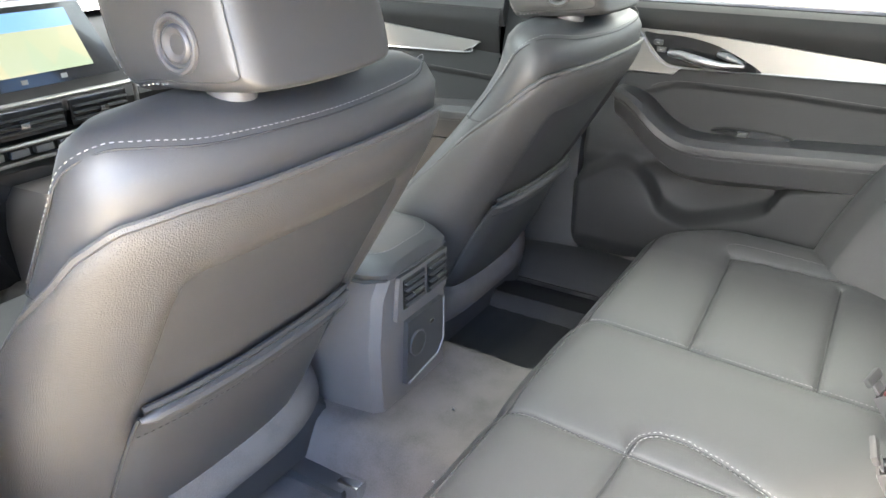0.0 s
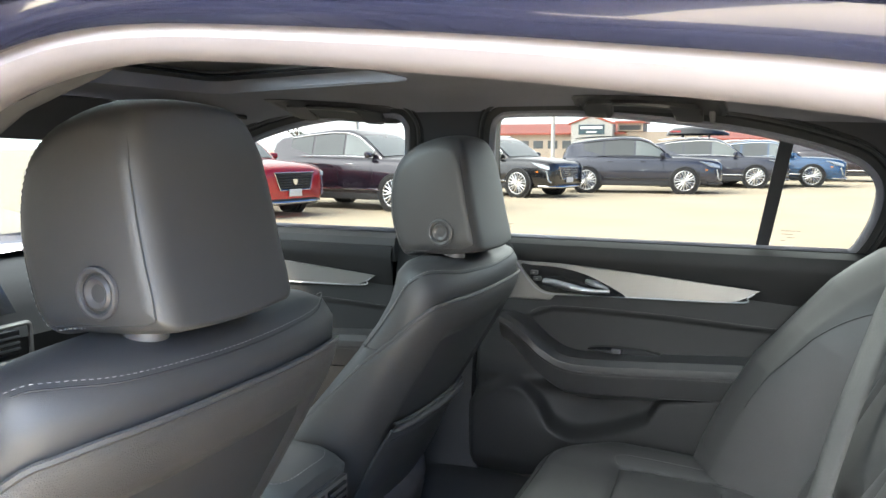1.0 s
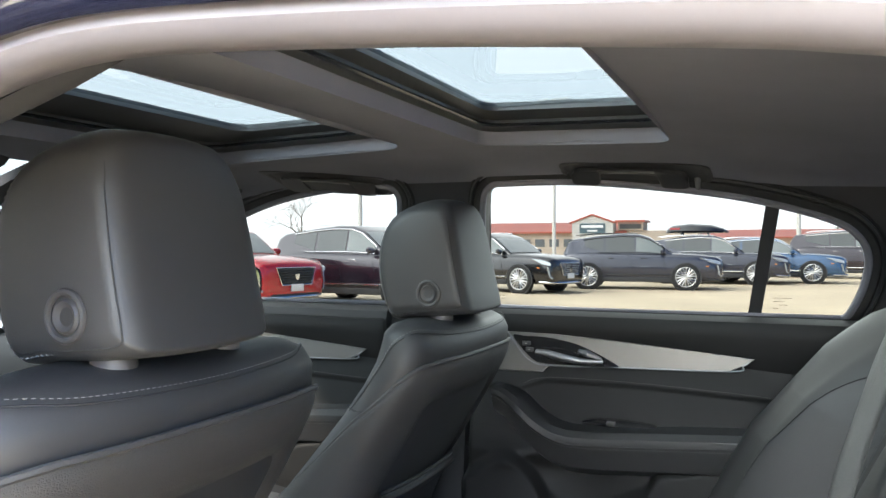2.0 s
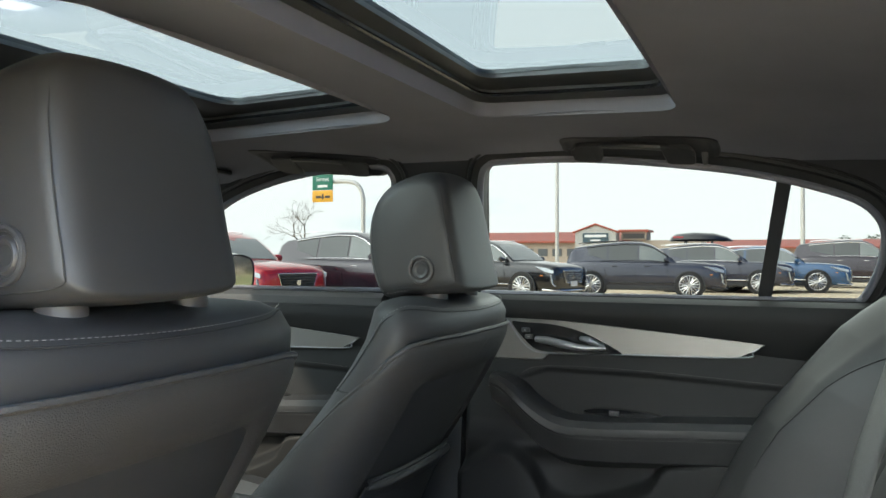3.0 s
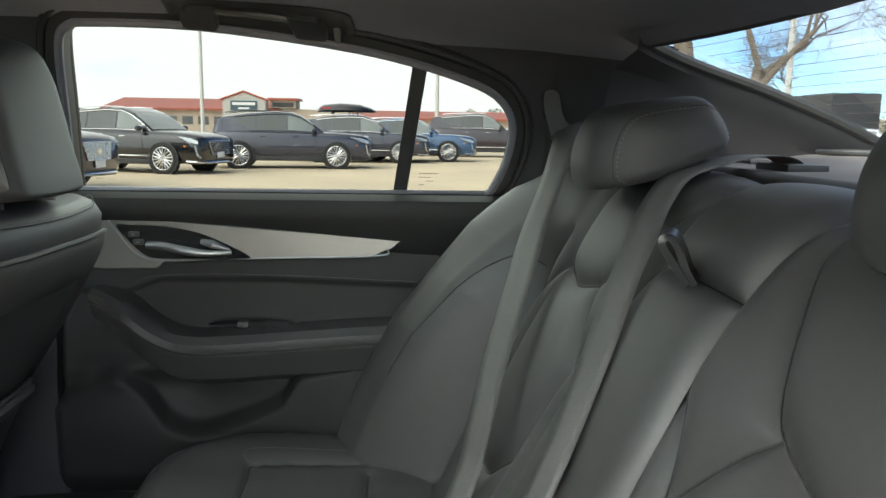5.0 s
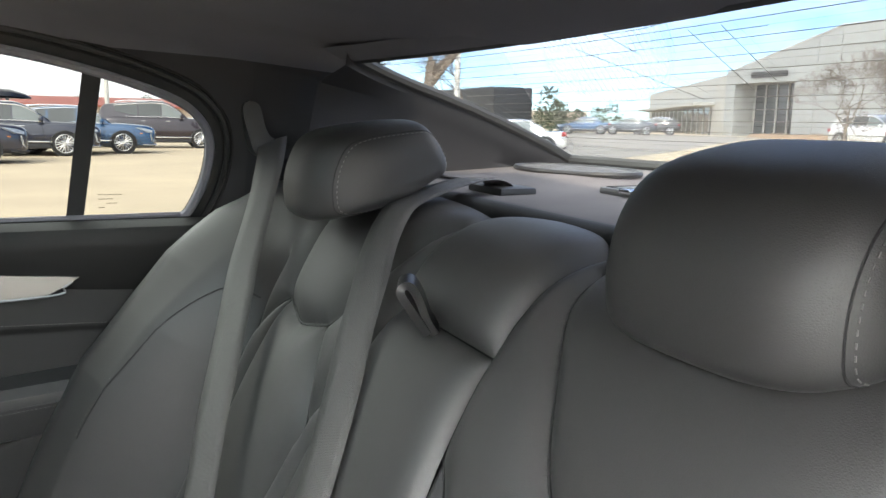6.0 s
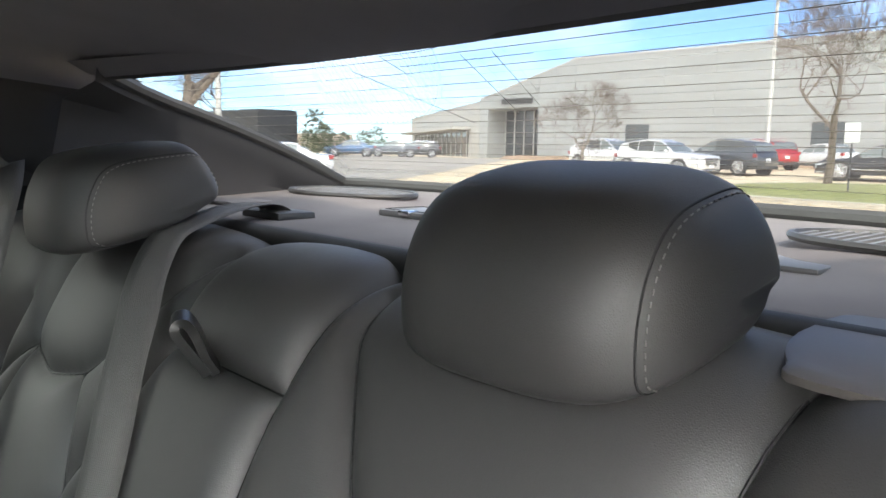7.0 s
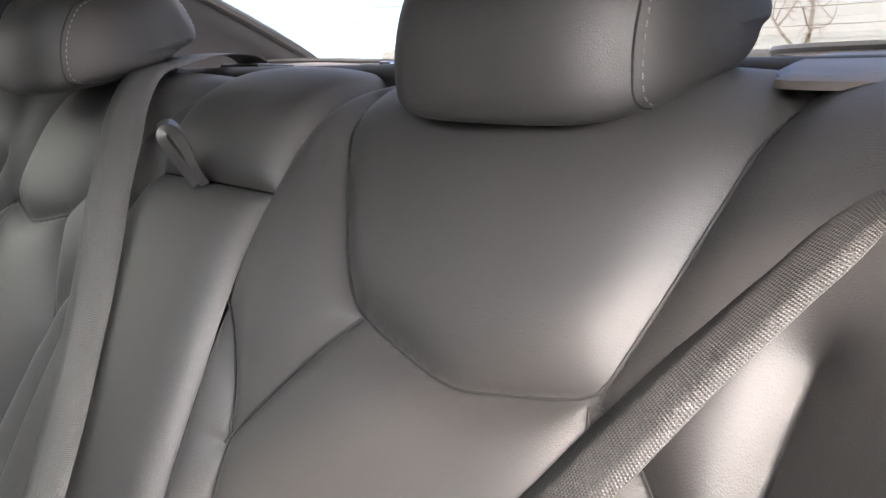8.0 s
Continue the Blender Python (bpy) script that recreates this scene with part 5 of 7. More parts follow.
def rear_bench():
    bench = thing("rear_seat", "charcoal leather rear bench seat with three belts", "car seat")
    made = {}
    for s in (-1, 1):
        lines = [to_s(mirrored(l, s)) for l in SEAMS + [BOLSTER]]
        bound = [[(s * float(inner_edge(q)), q) for q in np.linspace(0, arc[-1], 24)], [(s * 0.725, 0), (s * 0.725, 2)]]
        step = 0.0026 if s < 0 else 0.0034
        ys = np.arange(0.104, 0.712, step)
        ss = np.arange(0.02, arc[-1], step)
        Yg, Sg = np.meshgrid(s * ys, ss, indexing="ij")
        # inner edge leans, as the centre section widens downward
        Yg = Yg + s * (inner_edge(Sg) - 0.104) * (1 - bump01((np.abs(Yg) - 0.104) / 0.13))
        x, z, _, _ = back_surface(Yg, Sg, lines + bound)
        g = Geo().add(np.stack([x.ravel(), Yg.ravel(), z.ravel()], 1), grid_faces(len(ys), len(ss)))
        b = part("backrest", g, LEATHER, bench, sharp=180, fix=False)
        made[s] = b
        for ln in SEAMS + ([BOLSTER] if s > 0 else []):
            q = resample(to_s(mirrored(ln, s)), 0.008)
            x, z, nx, nz = back_surface(q[:, 0], q[:, 1], lines + bound)
            part("seam", Geo().tube(list(zip(x + 0.0026 * nx, q[:, 0], z + 0.0026 * nz)), 0.0008 if s < 0 else 0.0013, 5), SEAM, b, fix=False)
        q = resample(to_s(mirrored(WING, s)), 0.004)
        x, z, nx, nz = back_surface(q[:, 0], q[:, 1], lines + bound)
        part("wing_seam", Geo().tube(list(zip(x + nx * 0.0004, q[:, 0], z + nz * 0.0004)), 0.0014, 5), SEAM, b, fix=False)
        stitches(list(zip(x + nx * 0.001, q[:, 0] + s * 0.004, z + nz * 0.001 + 0.003)), b, r=0.0007)
    # centre armrest and the pad above it
    gap = S_OF_Z(1.113)
    for name, s0, s1, add, lab in (("centre_armrest", 0.03, gap - 0.0007, 0.0, "folded-up padded armrest"), ("centre_pad", gap + 0.0007, arc[-1], 0.009, "padded centre head section")):
        ys, ss = np.linspace(-0.1036, 0.1036, 84), np.arange(s0, s1, 0.0026)
        Yg, Sg = np.meshgrid(ys, ss, indexing="ij")
        Yg = Yg * inner_edge(Sg) / 0.104
        x, z, nx, nz = back_surface(Yg, Sg, [], soft=False, wing=False)
        ey = 1.002 * inner_edge(Sg) - np.abs(Yg)
        es = np.minimum(Sg - s0, 0.3 if add else s1 - Sg) + 0.0006
        roll = lambda w: (1 - np.exp(-ey / w)) * (1 - np.exp(-es / w))
        puff = 0.015 * roll(0.008) + (0.014 if add else 0.008) * roll(0.026) - 0.002
        x, z = x + nx * puff, z + nz * puff
        part(name, Geo().add(np.stack([x.ravel(), Yg.ravel(), z.ravel()], 1), grid_faces(len(ys), len(ss))), LEATHER, bench, lab, sharp=180, fix=False)
    # near-black body behind the gaps; their shade is put into its colour
    part("gap_shade_core", Geo().loft([[(x + 0.03, y, z) for x, z in ((0.58, 0.60), (0.69, 0.84), (0.79, 1.05), (0.83, 1.10), (0.87, 1.14), (0.92, 1.15), (0.96, 1.0), (0.96, 0.6))] for y in (-0.66, -0.3, 0, 0.3, 0.66)]), SEAM, bench)
    # pull strap of the armrest
    root, e1 = Vector((0.802, 0.000, 1.127)), Vector((1.0, -0.10, 0))
    strap = spline([root + e1 * (u * 0.8) + Vector((0, 0, 0.8 * w)) for u, w in ((0.006, -0.014), (-0.005, 0.003), (-0.016, 0.019), (-0.024, 0.032), (-0.023, 0.040), (-0.015, 0.041), (-0.008, 0.033), (-0.001, 0.018), (0.005, 0.002), (0.015, -0.014))], 6)
    g = Geo()
    rings = []
    for i, p in enumerate(strap):
        p = Vector(p)
        a, b = Vector(strap[max(i - 1, 0)]), Vector(strap[min(i + 1, len(strap) - 1)])
        t = (b - a).normalized()
        w = Vector((0.42, 0.88, 0.12)).normalized()
        n = t.cross(w).normalized() * 0.0036
        w = w * 0.012
        rings.append([p - w - n, p + w - n, p + w + n, p - w + n])
    g.loft(rings)
    part("pull_strap", g, STRAP, bench, "black leather pull loop")
    # seat cushion
    front, rear = 0.155, 0.63
    us, ys = np.linspace(0, 1, 140), np.arange(-0.665, 0.6651, 0.004)
    U, Yg = np.meshgrid(us, ys, indexing="ij")
    edge_x = lambda y: 0.172 + 0.16 * bump01((np.abs(y) - 0.47) / 0.21) ** 1.5
    X = edge_x(Yg) - 0.064 + (0.66 - edge_x(Yg) + 0.064) * U
    lines = [[(0.115, y0), (0.62, y0)] for y0 in (-0.142, 0.142)]
    for s in (-1, 1):
        lines += [[(0.300, s * 0.142), (0.285, s * 0.50)], [(0.485, s * 0.142), (0.480, s * 0.49)]]
        lines += [spline([(0.285, s * 0.505), (0.33, s * 0.512), (0.45, s * 0.52), (0.62, s * 0.53)], 4)]
    inlay = lambda o: spline([(0.297 + o, -0.141), (0.301 + o * 0.8, -0.110 - o * 0.3), (0.319 + o * 0.5, -0.088 - o), (0.361, -0.082 - o), (0.419, -0.096 - o), (0.485, -0.123 - o), (0.53, -0.142 - o)], 6)
    lines += [inlay(0.004)]
    P = np.stack([X, Yg], -1)
    d = np.full(X.shape, 9.0)
    for ln in lines:
        d = np.minimum(d, seg_distance(P, ln))
    h = 0.010 * (1 - np.exp(-d / 0.016)) + 0.004 * (1 - np.exp(-d / 0.0022))
    Z = 0.692 - 0.05 * (X - 0.15) + h + 0.012 * bump01((np.abs(Yg) - 0.45) / 0.1) - 0.02 * bump01((np.abs(Yg) - 0.60) / 0.06)
    Z += 0.016 * np.exp(-((np.abs(Yg)) / 0.12) ** 4) * 0.5
    fr = edge_x(Yg)
    q = np.clip((fr - X) / 0.065, 0, 1)
    Z -= 0.065 * (1 - np.sqrt(1 - q * q))
    cush = part("seat_cushion", Geo().add(np.stack([X.ravel(), Yg.ravel(), Z.ravel()], 1), grid_faces(len(us), len(ys))), LEATHER, bench, sharp=180, fix=False)

    def on_cushion(x, y):
        j = min(max(int(round((y - ys[0]) / 0.004)), 0), len(ys) - 1)
        return Vector((x, y, float(np.interp(x, X[:, j], Z[:, j]))))

    for ln in lines:
        part("seam", Geo().tube([on_cushion(x, y) + Vector((0, 0, 0.0020)) for x, y in resample(ln, 0.012)], 0.0012, 5), SEAM, cush, fix=False)
    for s in (-1, 1):
        a = resample(spline([(0.30, s * 0.498), (0.27, s * 0.525), (0.30, s * 0.548), (0.45, s * 0.552), (0.60, s * 0.56)], 5), 0.006)
        stitches([on_cushion(x, y) + Vector((0, 0, 0.0012)) for x, y in a], cush, r=0.0004, size=0.0036)
        a = resample([(0.14, s * 0.148), (0.62, s * 0.148)], 0.006)
        stitches([on_cushion(x, y) + Vector((0, 0, 0.001)) for x, y in a], cush, r=0.0004, size=0.0036)
    # double-stitched curved inlay beside the near seat
    for o in (0.0, 0.008):
        a = resample(inlay(o), 0.006)
        stitches([on_cushion(x, y) + Vector((0, 0, 0.0010)) for x, y in a], cush, r=0.0006)
    edge = resample([(float(edge_x(y)) - 0.035, y) for y in np.linspace(-0.64, 0.64, 60)], 0.02)
    part("front_seam", Geo().tube([on_cushion(x, y) + Vector((-0.0005, 0, 0.0005)) for x, y in edge], 0.0014, 5), SEAM, cush, fix=False)
    g = Geo().loft([[(float(edge_x(y)) - 0.064, y, 0.655), (float(edge_x(y)) - 0.072, y, 0.60), (float(edge_x(y)) - 0.066, y, 0.55), (float(edge_x(y)) - 0.04, y, 0.50)] for y in np.linspace(-0.66, 0.66, 20)], False, False)
    part("front_skirt", g, CARPET, bench, "grey carpeted skirt of the bench")
    return bench


bench = rear_bench()


# rear head restraints
def rear_head(y, dx, label, zt=1.2885, hw=0.0985, front=0.0, back=0.0, zb=1.180):
    base = thing("head_restraint", label, "head restraint", "", "rear head restraints")
    xf, xr, xt, zr = 0.771 + front, 0.9154 + back, 0.89 + back, 1.25
    h = zt - zb
    prof = spline([(xf + 0.015, zb), (xf, zb + 0.22 * h), (xf + 0.008, zb + 0.6 * h), (xf + 0.035, zt - 0.13 * h), (xt - 0.03, zt - 0.005 * h), (xt, zt - 0.02 * h), (xr - 0.006, zt - 0.22 * h), (xr, zr - 0.004), (xr - 0.03, zr - 0.026), (xf + 0.09, zb + 0.12 * h)], 6, True)
    pr = np.array(prof)
    zc = zb + 0.45 * h

    def ring(q):
        """Section at the share q of the half width."""
        sc = math.sqrt(max(0.0, 1 - abs(q) ** 4.2))
        fx, fz = 1 - 0.62 * (1 - sc) - 0.06 * q * q, 1 - 0.74 * (1 - sc)
        return [(dx + xr - (xr - x) * fx - (1 - fx) * 0.02, y + hw * q, zc + (z - zc) * fz) for x, z in pr]

    n = 56
    qs = [math.copysign(1 - (1 - abs(-1 + 2 * k / n)) ** 1.5, k - n / 2) for k in range(n + 1)]
    body = part("cushion", Geo().loft([ring(q) for q in qs]), LEATHER, base, sharp=180)
    cen = Vector((0.85 + dx, y, zc))
    lift = lambda r, o: [Vector(p) + (Vector(p) - cen).normalized() * o for p in r]
    for sgn in (-1, 1):
        part("seam", Geo().tube(lift(ring(sgn * 0.825), -0.0002), 0.0008, 5, True), SEAM, body, fix=False)
        stitches(lift(ring(sgn * 0.852), 0.0004), body, r=0.0005, size=0.0034, gap=0.0024)
    for s in (-1, 1):
        part("post", Geo().tube([(0.925 + dx * 0.5, y + s * 0.055, 1.15), (0.905 + dx, y + s * 0.055, 1.23)], 0.006, 10), PLASTIC, base, fix=False)
        part("post_collar", Geo().disc((0.928 + dx * 0.5, y + s * 0.055, 1.185), (-0.15, 0, 1), 0.013, 0.018, 16, 0.011), PLASTIC, base)
    return base


rear_head(-0.290, 0.040, "low rounded leather head restraint with pale side stitching", zb=1.173)
rear_head(0.305, 0.004, "low rounded leather head restraint on the far rear seat", 1.297, 0.0925, -0.014, 0.014)


# ---- parcel shelf ----
def shelf():
    g = Geo()
    xs, ys = np.linspace(0.945, 1.44, 40), np.linspace(-0.66, 0.66, 60)
    X, Yg = np.meshgrid(xs, ys, indexing="ij")
    Z = np.interp(X, [0.94, 0.955, 0.97, 1.0, 1.15, 1.44], [1.17, 1.196, 1.206, 1.207, 1.210, 1.222]) + 0.006 * np.exp(-((Yg - 0.25) / 0.14) ** 2 - ((X - 1.2) / 0.06) ** 2)
    Z += 0.012 * np.exp(-((np.abs(Yg) - 0.42) / 0.13) ** 4 - ((X - 1.22) / 0.10) ** 4)
    g.add(np.stack([X.ravel(), Yg.ravel(), Z.ravel()], 1), grid_faces(40, 60))
    tagged(part("parcel_shelf", g, SHELF, None, fix=False), "dark grey cloth parcel shelf behind the bench", "parcel shelf", "", "structure")
    roll = thing("shelf_edge_roll", "textured black roll along the front of the shelf", "trim", "structure")
    g = Geo().loft([[(0.955 + 0.020 * math.cos(a), y, 1.192 + 0.018 * math.sin(a)) for a in np.linspace(0, 2 * math.pi, 17)[:-1]] for y in np.linspace(-0.62, 0.62, 30)])
    part("roll", g, DOORSKIN, roll)
    for y in (-0.30, 0.30):
        gr = thing("speaker_grille", "fine mesh loudspeaker grille set in the shelf", "speaker grille", "structure")
        part("frame", Geo().tube([(1.24 + 0.075 * math.cos(t), y * 1.35 + 0.13 * math.sin(t), 1.226) for t in np.linspace(0, 2 * math.pi, 33)[:-1]], 0.004, 6, True), PLASTIC, gr, fix=False)
        g = Geo()
        for k in range(22):
            w = 0.07 * math.sqrt(max(0.0, 1 - ((k - 10.5) / 11.2) ** 2))
            yy = y * 1.35 - 0.12 + 0.24 * k / 21
            g.box((1.24 - w, yy - 0.0022, 1.2225), (1.24 + w, yy + 0.0022, 1.2275))
        tagged(part("mesh", g, PLASTIC_G, gr), kind="stuff")
    for y in (0.14, -0.30, 0.52):
        cv = thing("anchor_cover", "flat grey child-seat anchor cover on the shelf", "anchor cover", "", "anchor covers")
        if y == 0.14:
            part("lid", Geo().box((1.13, y - 0.055, 1.210), (1.205, y + 0.055, 1.219), 0.004), PLASTIC_G, cv)
            part("lid_line", Geo().tube([(1.137, y - 0.048, 1.2192), (1.198, y - 0.048, 1.2192), (1.198, y + 0.048, 1.2192), (1.137, y + 0.048, 1.2192)], 0.0008, 5, True), SEAM, cv, fix=False)
            part("finger_tab", Geo().box((1.125, y - 0.010, 1.214), (1.142, y + 0.010, 1.2205), 0.002), CHROME, cv)
        elif y > 0.5:
            part("lid", Geo().box((1.05, 0.43, 1.209), (1.12, 0.53, 1.2145), 0.003), SHELF, cv)
        else:
            part("lid", Geo().box((1.10, -0.35, 1.209), (1.16, -0.27, 1.215), 0.003), PLASTIC_G, cv)


shelf()

# release bezel in the near shoulder of the bench
bez = thing("release_bezel", "grey plastic belt and release bezel set in the bench shoulder", "seat release")
outl = [tuple(p) for p in spline([(0.884, -0.432), (0.902, -0.412), (0.93, -0.402), (0.966, -0.406), (0.976, -0.43), (0.976, -0.56), (0.966, -0.60), (0.90, -0.60), (0.886, -0.57)], 4, True)]
lift = lambda x: 1.192 + 0.15 * (x - 0.884)
g = Geo()
g.loft([[(x, y, lift(x)) for x, y in outl], [(x, y, lift(x) + 0.004) for x, y in outl], [(0.93 + (x - 0.93) * 0.90, -0.50 + (y + 0.50) * 0.95, lift(x) + 0.0065) for x, y in outl]])
part("plate", g, CONSOLE, bez)
part("slot", Geo().box((0.936, -0.575, 1.199), (0.960, -0.455, 1.213), 0.005), RUBBER, bez)


# ---- belts ----
def belt(path, across, name, label, width=0.046, mat=WEB, parts=()):
    """A strap along a path; across: its width direction at each path point."""
    base = thing(name, label, "seat belt", "", "rear seat belts")
    pts = resample(spline(path, 8), 0.006)
    ac = np.array(across, float)
    k = np.linspace(0, 1, len(ac))
    q = np.linspace(0, 1, len(pts))
    A = np.stack([np.interp(q, k, ac[:, i]) for i in range(3)], 1)
    v, f, uv = [], [], []
    for i, p in enumerate(pts):
        t = Vector(pts[min(i + 1, len(pts) - 1)] - pts[max(i - 1, 0)]).normalized()
        w = Vector(A[i])
        w = (w - t * w.dot(t)).normalized()
        n = t.cross(w).normalized()
        for e, h in ((-0.5, -0.0004), (-0.47, 0.0007), (-0.2, 0.0009), (0.2, 0.0009), (0.47, 0.0007), (0.5, -0.0004), (0.2, -0.0009), (-0.2, -0.0009)):
            v.append(Vector(p) + w * (e * width) + n * h)
            uv.append((e * width, i * 0.006))
    for i in range(len(pts) - 1):
        for j in range(8):
            f.append((i * 8 + j, i * 8 + (j + 1) % 8, i * 8 + 8 + (j + 1) % 8, i * 8 + 8 + j))
    me = bpy.data.meshes.new("webbing")
    me.from_pydata(v, [], f)
    layer = me.uv_layers.new(name="along")
    for lp in me.loops:
        layer.data[lp.index].uv = uv[lp.vertex_index]
    me.polygons.foreach_set("use_smooth", [True] * len(me.polygons))
    me.materials.append(mat)
    ob = new("webbing", me)
    ob.parent = base
    return base


far_belt = belt([(0.822, 0.655, 1.262), (0.806, 0.600, 1.238), (0.788, 0.552, 1.207), (0.765, 0.510, 1.159), (0.735, 0.455, 1.103), (0.710, 0.392, 1.053), (0.685, 0.335, 1.000), (0.660, 0.284, 0.942), (0.641, 0.243, 0.885), (0.618, 0.205, 0.815), (0.575, 0.178, 0.738)],
                [(-0.55, 0.83, 0), (-0.55, 0.83, 0), (-0.5, 0.85, 0), (-0.4, 0.9, 0)], "seat_belt", "dark grey belt hanging over the far rear seat", 0.048)
mid_belt = belt([(1.035, 0.272, 1.212), (1.010, 0.262, 1.224), (0.975, 0.247, 1.226), (0.935, 0.226, 1.222), (0.895, 0.210, 1.213), (0.857, 0.192, 1.200), (0.822, 0.156, 1.169), (0.794, 0.115, 1.133), (0.768, 0.082, 1.094), (0.747, 0.052, 1.058), (0.724, 0.025, 1.016), (0.700, 0.002, 0.970), (0.676, -0.018, 0.925), (0.640, -0.035, 0.850), (0.590, -0.045, 0.750)],
                [(-0.45, 1, 0), (-0.4, 1, 0), (-0.35, 1, 0), (-0.25, 1, 0), (-0.2, 1, 0)], "seat_belt", "grey webbing belt running over the centre of the bench")
near_belt = belt([(0.83, -0.645, 1.262), (0.826, -0.58, 1.215), (0.819, -0.53, 1.185), (0.812, -0.487, 1.155), (0.797, -0.466, 1.128), (0.780, -0.449, 1.102), (0.760, -0.431, 1.073), (0.742, -0.413, 1.043), (0.70, -0.365, 0.965), (0.65, -0.305, 0.85), (0.60, -0.25, 0.72)],
                 [(0.3, 0.7, -0.5), (0.2, 0.8, -0.5), (0.1, 0.85, -0.5), (0.1, 0.9, -0.4)], "seat_belt", "light grey webbing belt slanting over the near rear seat", 0.047)
part("belt_guide", Geo().box((1.005, 0.225, 1.203), (1.058, 0.315, 1.2165), 0.005), PLASTIC, mid_belt, "black belt outlet")
for s, b in ((1, far_belt), (-1, near_belt)):
    g = Geo()
    out = spline([(0.775, 1.315), (0.80, 1.318), (0.815, 1.27), (0.86, 1.245), (0.85, 1.232), (0.80, 1.235), (0.785, 1.26)], 4, True)
    g.plate([(p[0], p[1]) for p in out], "y", s * (SIDE(1.27) - 0.035), s * (SIDE(1.27) + 0.01))
    part("belt_guide", g, PLASTIC, b, "black belt outlet in the pillar")

# buckles standing between cushion and backrest
BUCKLE_RED = material("buckle_red", (0.10, 0.012, 0.01), 0.45)
for x, y, z, lean, turn in ((0.590, 0.185, 0.712, -34, 8), (0.578, 0.108, 0.708, -40, -14), (0.586, -0.055, 0.710, -32, 6)):
    bk = thing("belt_buckle", "grey belt buckle with a steel tongue and a small red button", "belt buckle", "", "belt buckles")
    part("body", Geo().box((-0.012, -0.016, -0.030), (0.012, 0.016, 0.026), 0.006), BUTTON, bk)
    part("slot", Geo().box((-0.006, -0.014, 0.0255), (0.002, 0.014, 0.0275), 0.0005), GLOSSBLACK, bk)
    part("release_key", Geo().box((0.004, -0.013, 0.0245), (0.010, 0.013, 0.0285), 0.0015), BUCKLE_RED, bk)
    part("tongue", Geo().box((-0.0045, -0.0115, 0.022), (-0.0015, 0.0115, 0.050), 0.001), SATIN, bk)
    part("tongue_grip", Geo().box((-0.007, -0.022, 0.042), (0.001, 0.022, 0.055), 0.003), BUTTON, bk)
    bk.matrix_world = pose(x, y, z, 0, lean, turn)


# ---- ground ----
GROUND = material("pale_concrete", (0.64, 0.515, 0.345), 0.85, vary=0.16, vscale=0.35, bump=0.3, bscale=60, fine=0.35)
ASPHALT = material("worn_asphalt", (0.33, 0.295, 0.25), 0.9, vary=0.2, vscale=0.8, bump=0.4, bscale=80, fine=0.5)
GRASS = material("winter_grass", (0.22, 0.22, 0.08), 0.95, vary=0.35, vscale=3, bump=0.8, bscale=40, fine=0.6)
KERB = material("kerb_concrete", (0.48, 0.43, 0.35), 0.85, vary=0.15, vscale=3, bump=0.3, bscale=60)


def rise(x):
    """The lot climbs gently behind the car, towards the showroom."""
    return 0.55 * float(bump01(np.array((x - 20) / 24)))


GX, GY = [-900, -60, 10] + [20 + 2 * k for k in range(13)] + [60, 900], [-900, -60, 0, 60, 900]
g = Geo().add([(x, y, rise(x)) for x in GX for y in GY], grid_faces(len(GX), len(GY)))
tagged(part("ground", g, GROUND), "pale sandy concrete of the car lot", "ground", "", "structure")
g = Geo().loft([[(x, 19 + 0.62 * (x - 12), rise(x) + 0.008), (x, 30 + 1.0 * (x - 12), rise(x) + 0.008)] for x in range(12, 53, 2)], False, False)
tagged(part("road", g, ASPHALT), "worn grey asphalt lane behind the lot", "road", "", "structure")


def island(pts):
    base = thing("grass_island", "low grass island with a concrete kerb", "grass island", "structure")
    loop = spline(pts, 5, True)
    c = sum(loop) / len(loop)
    ring = lambda k, z: [(*(c + (p - c) * k), z + rise(float(p[0]))) for p in loop]
    part("kerb", Geo().loft([ring(1.0, 0.0), ring(1.0, 0.13), ring(0.985, 0.15), ring(0.96, 0.15), ring(0.955, 0.12)], True, False), KERB, base, fix=False)
    g = Geo()
    g.add(ring(0.958, 0.14) + [(c[0], c[1], 0.20 + rise(float(c[0])))], [(i, (i + 1) % len(loop), len(loop)) for i in range(len(loop))])
    part("turf", g, GRASS, base, "short yellowish winter grass")


island([(25.6, 23.0), (26.6, 20.2), (28.6, 18.2), (30.4, 19.0), (31.2, 21.8), (30.4, 25.6), (27.6, 25.8)])
island([(24, 12.0), (21.5, 8.0), (22, -6), (24, -14), (29, -14), (31, 0), (30.5, 9), (28, 12.6)])

# ---- parked vehicles ----
TYRE = material("tyre_rubber", (0.022, 0.022, 0.022), 0.75, vary=0.2, vscale=12)
RIM = material("bright_alloy", (0.62, 0.62, 0.62), 0.28, metal=0.9, vary=0.06)
# disc behind the spokes: rim alloy darkened, with its shade in the colour
HUB = material("shaded_alloy", (0.16, 0.16, 0.165), 0.4, metal=0.6, vary=0.1)
LAMP = material("lamp_glass", (0.40, 0.43, 0.46), 0.12, metal=0.3, coat=0.6, vary=0.2, vscale=20)
CARGLASS = material("dark_car_glass", (0.15, 0.17, 0.165), 0.07, spec=0.7, coat=0.4, vary=0.2, vscale=1.5)
PRIVACY = material("privacy_glass", (0.05, 0.056, 0.056), 0.08, spec=0.6, coat=0.3, vary=0.2, vscale=1.5)
CLAD = material("black_cladding", (0.035, 0.035, 0.036), 0.55, vary=0.15, vscale=4)
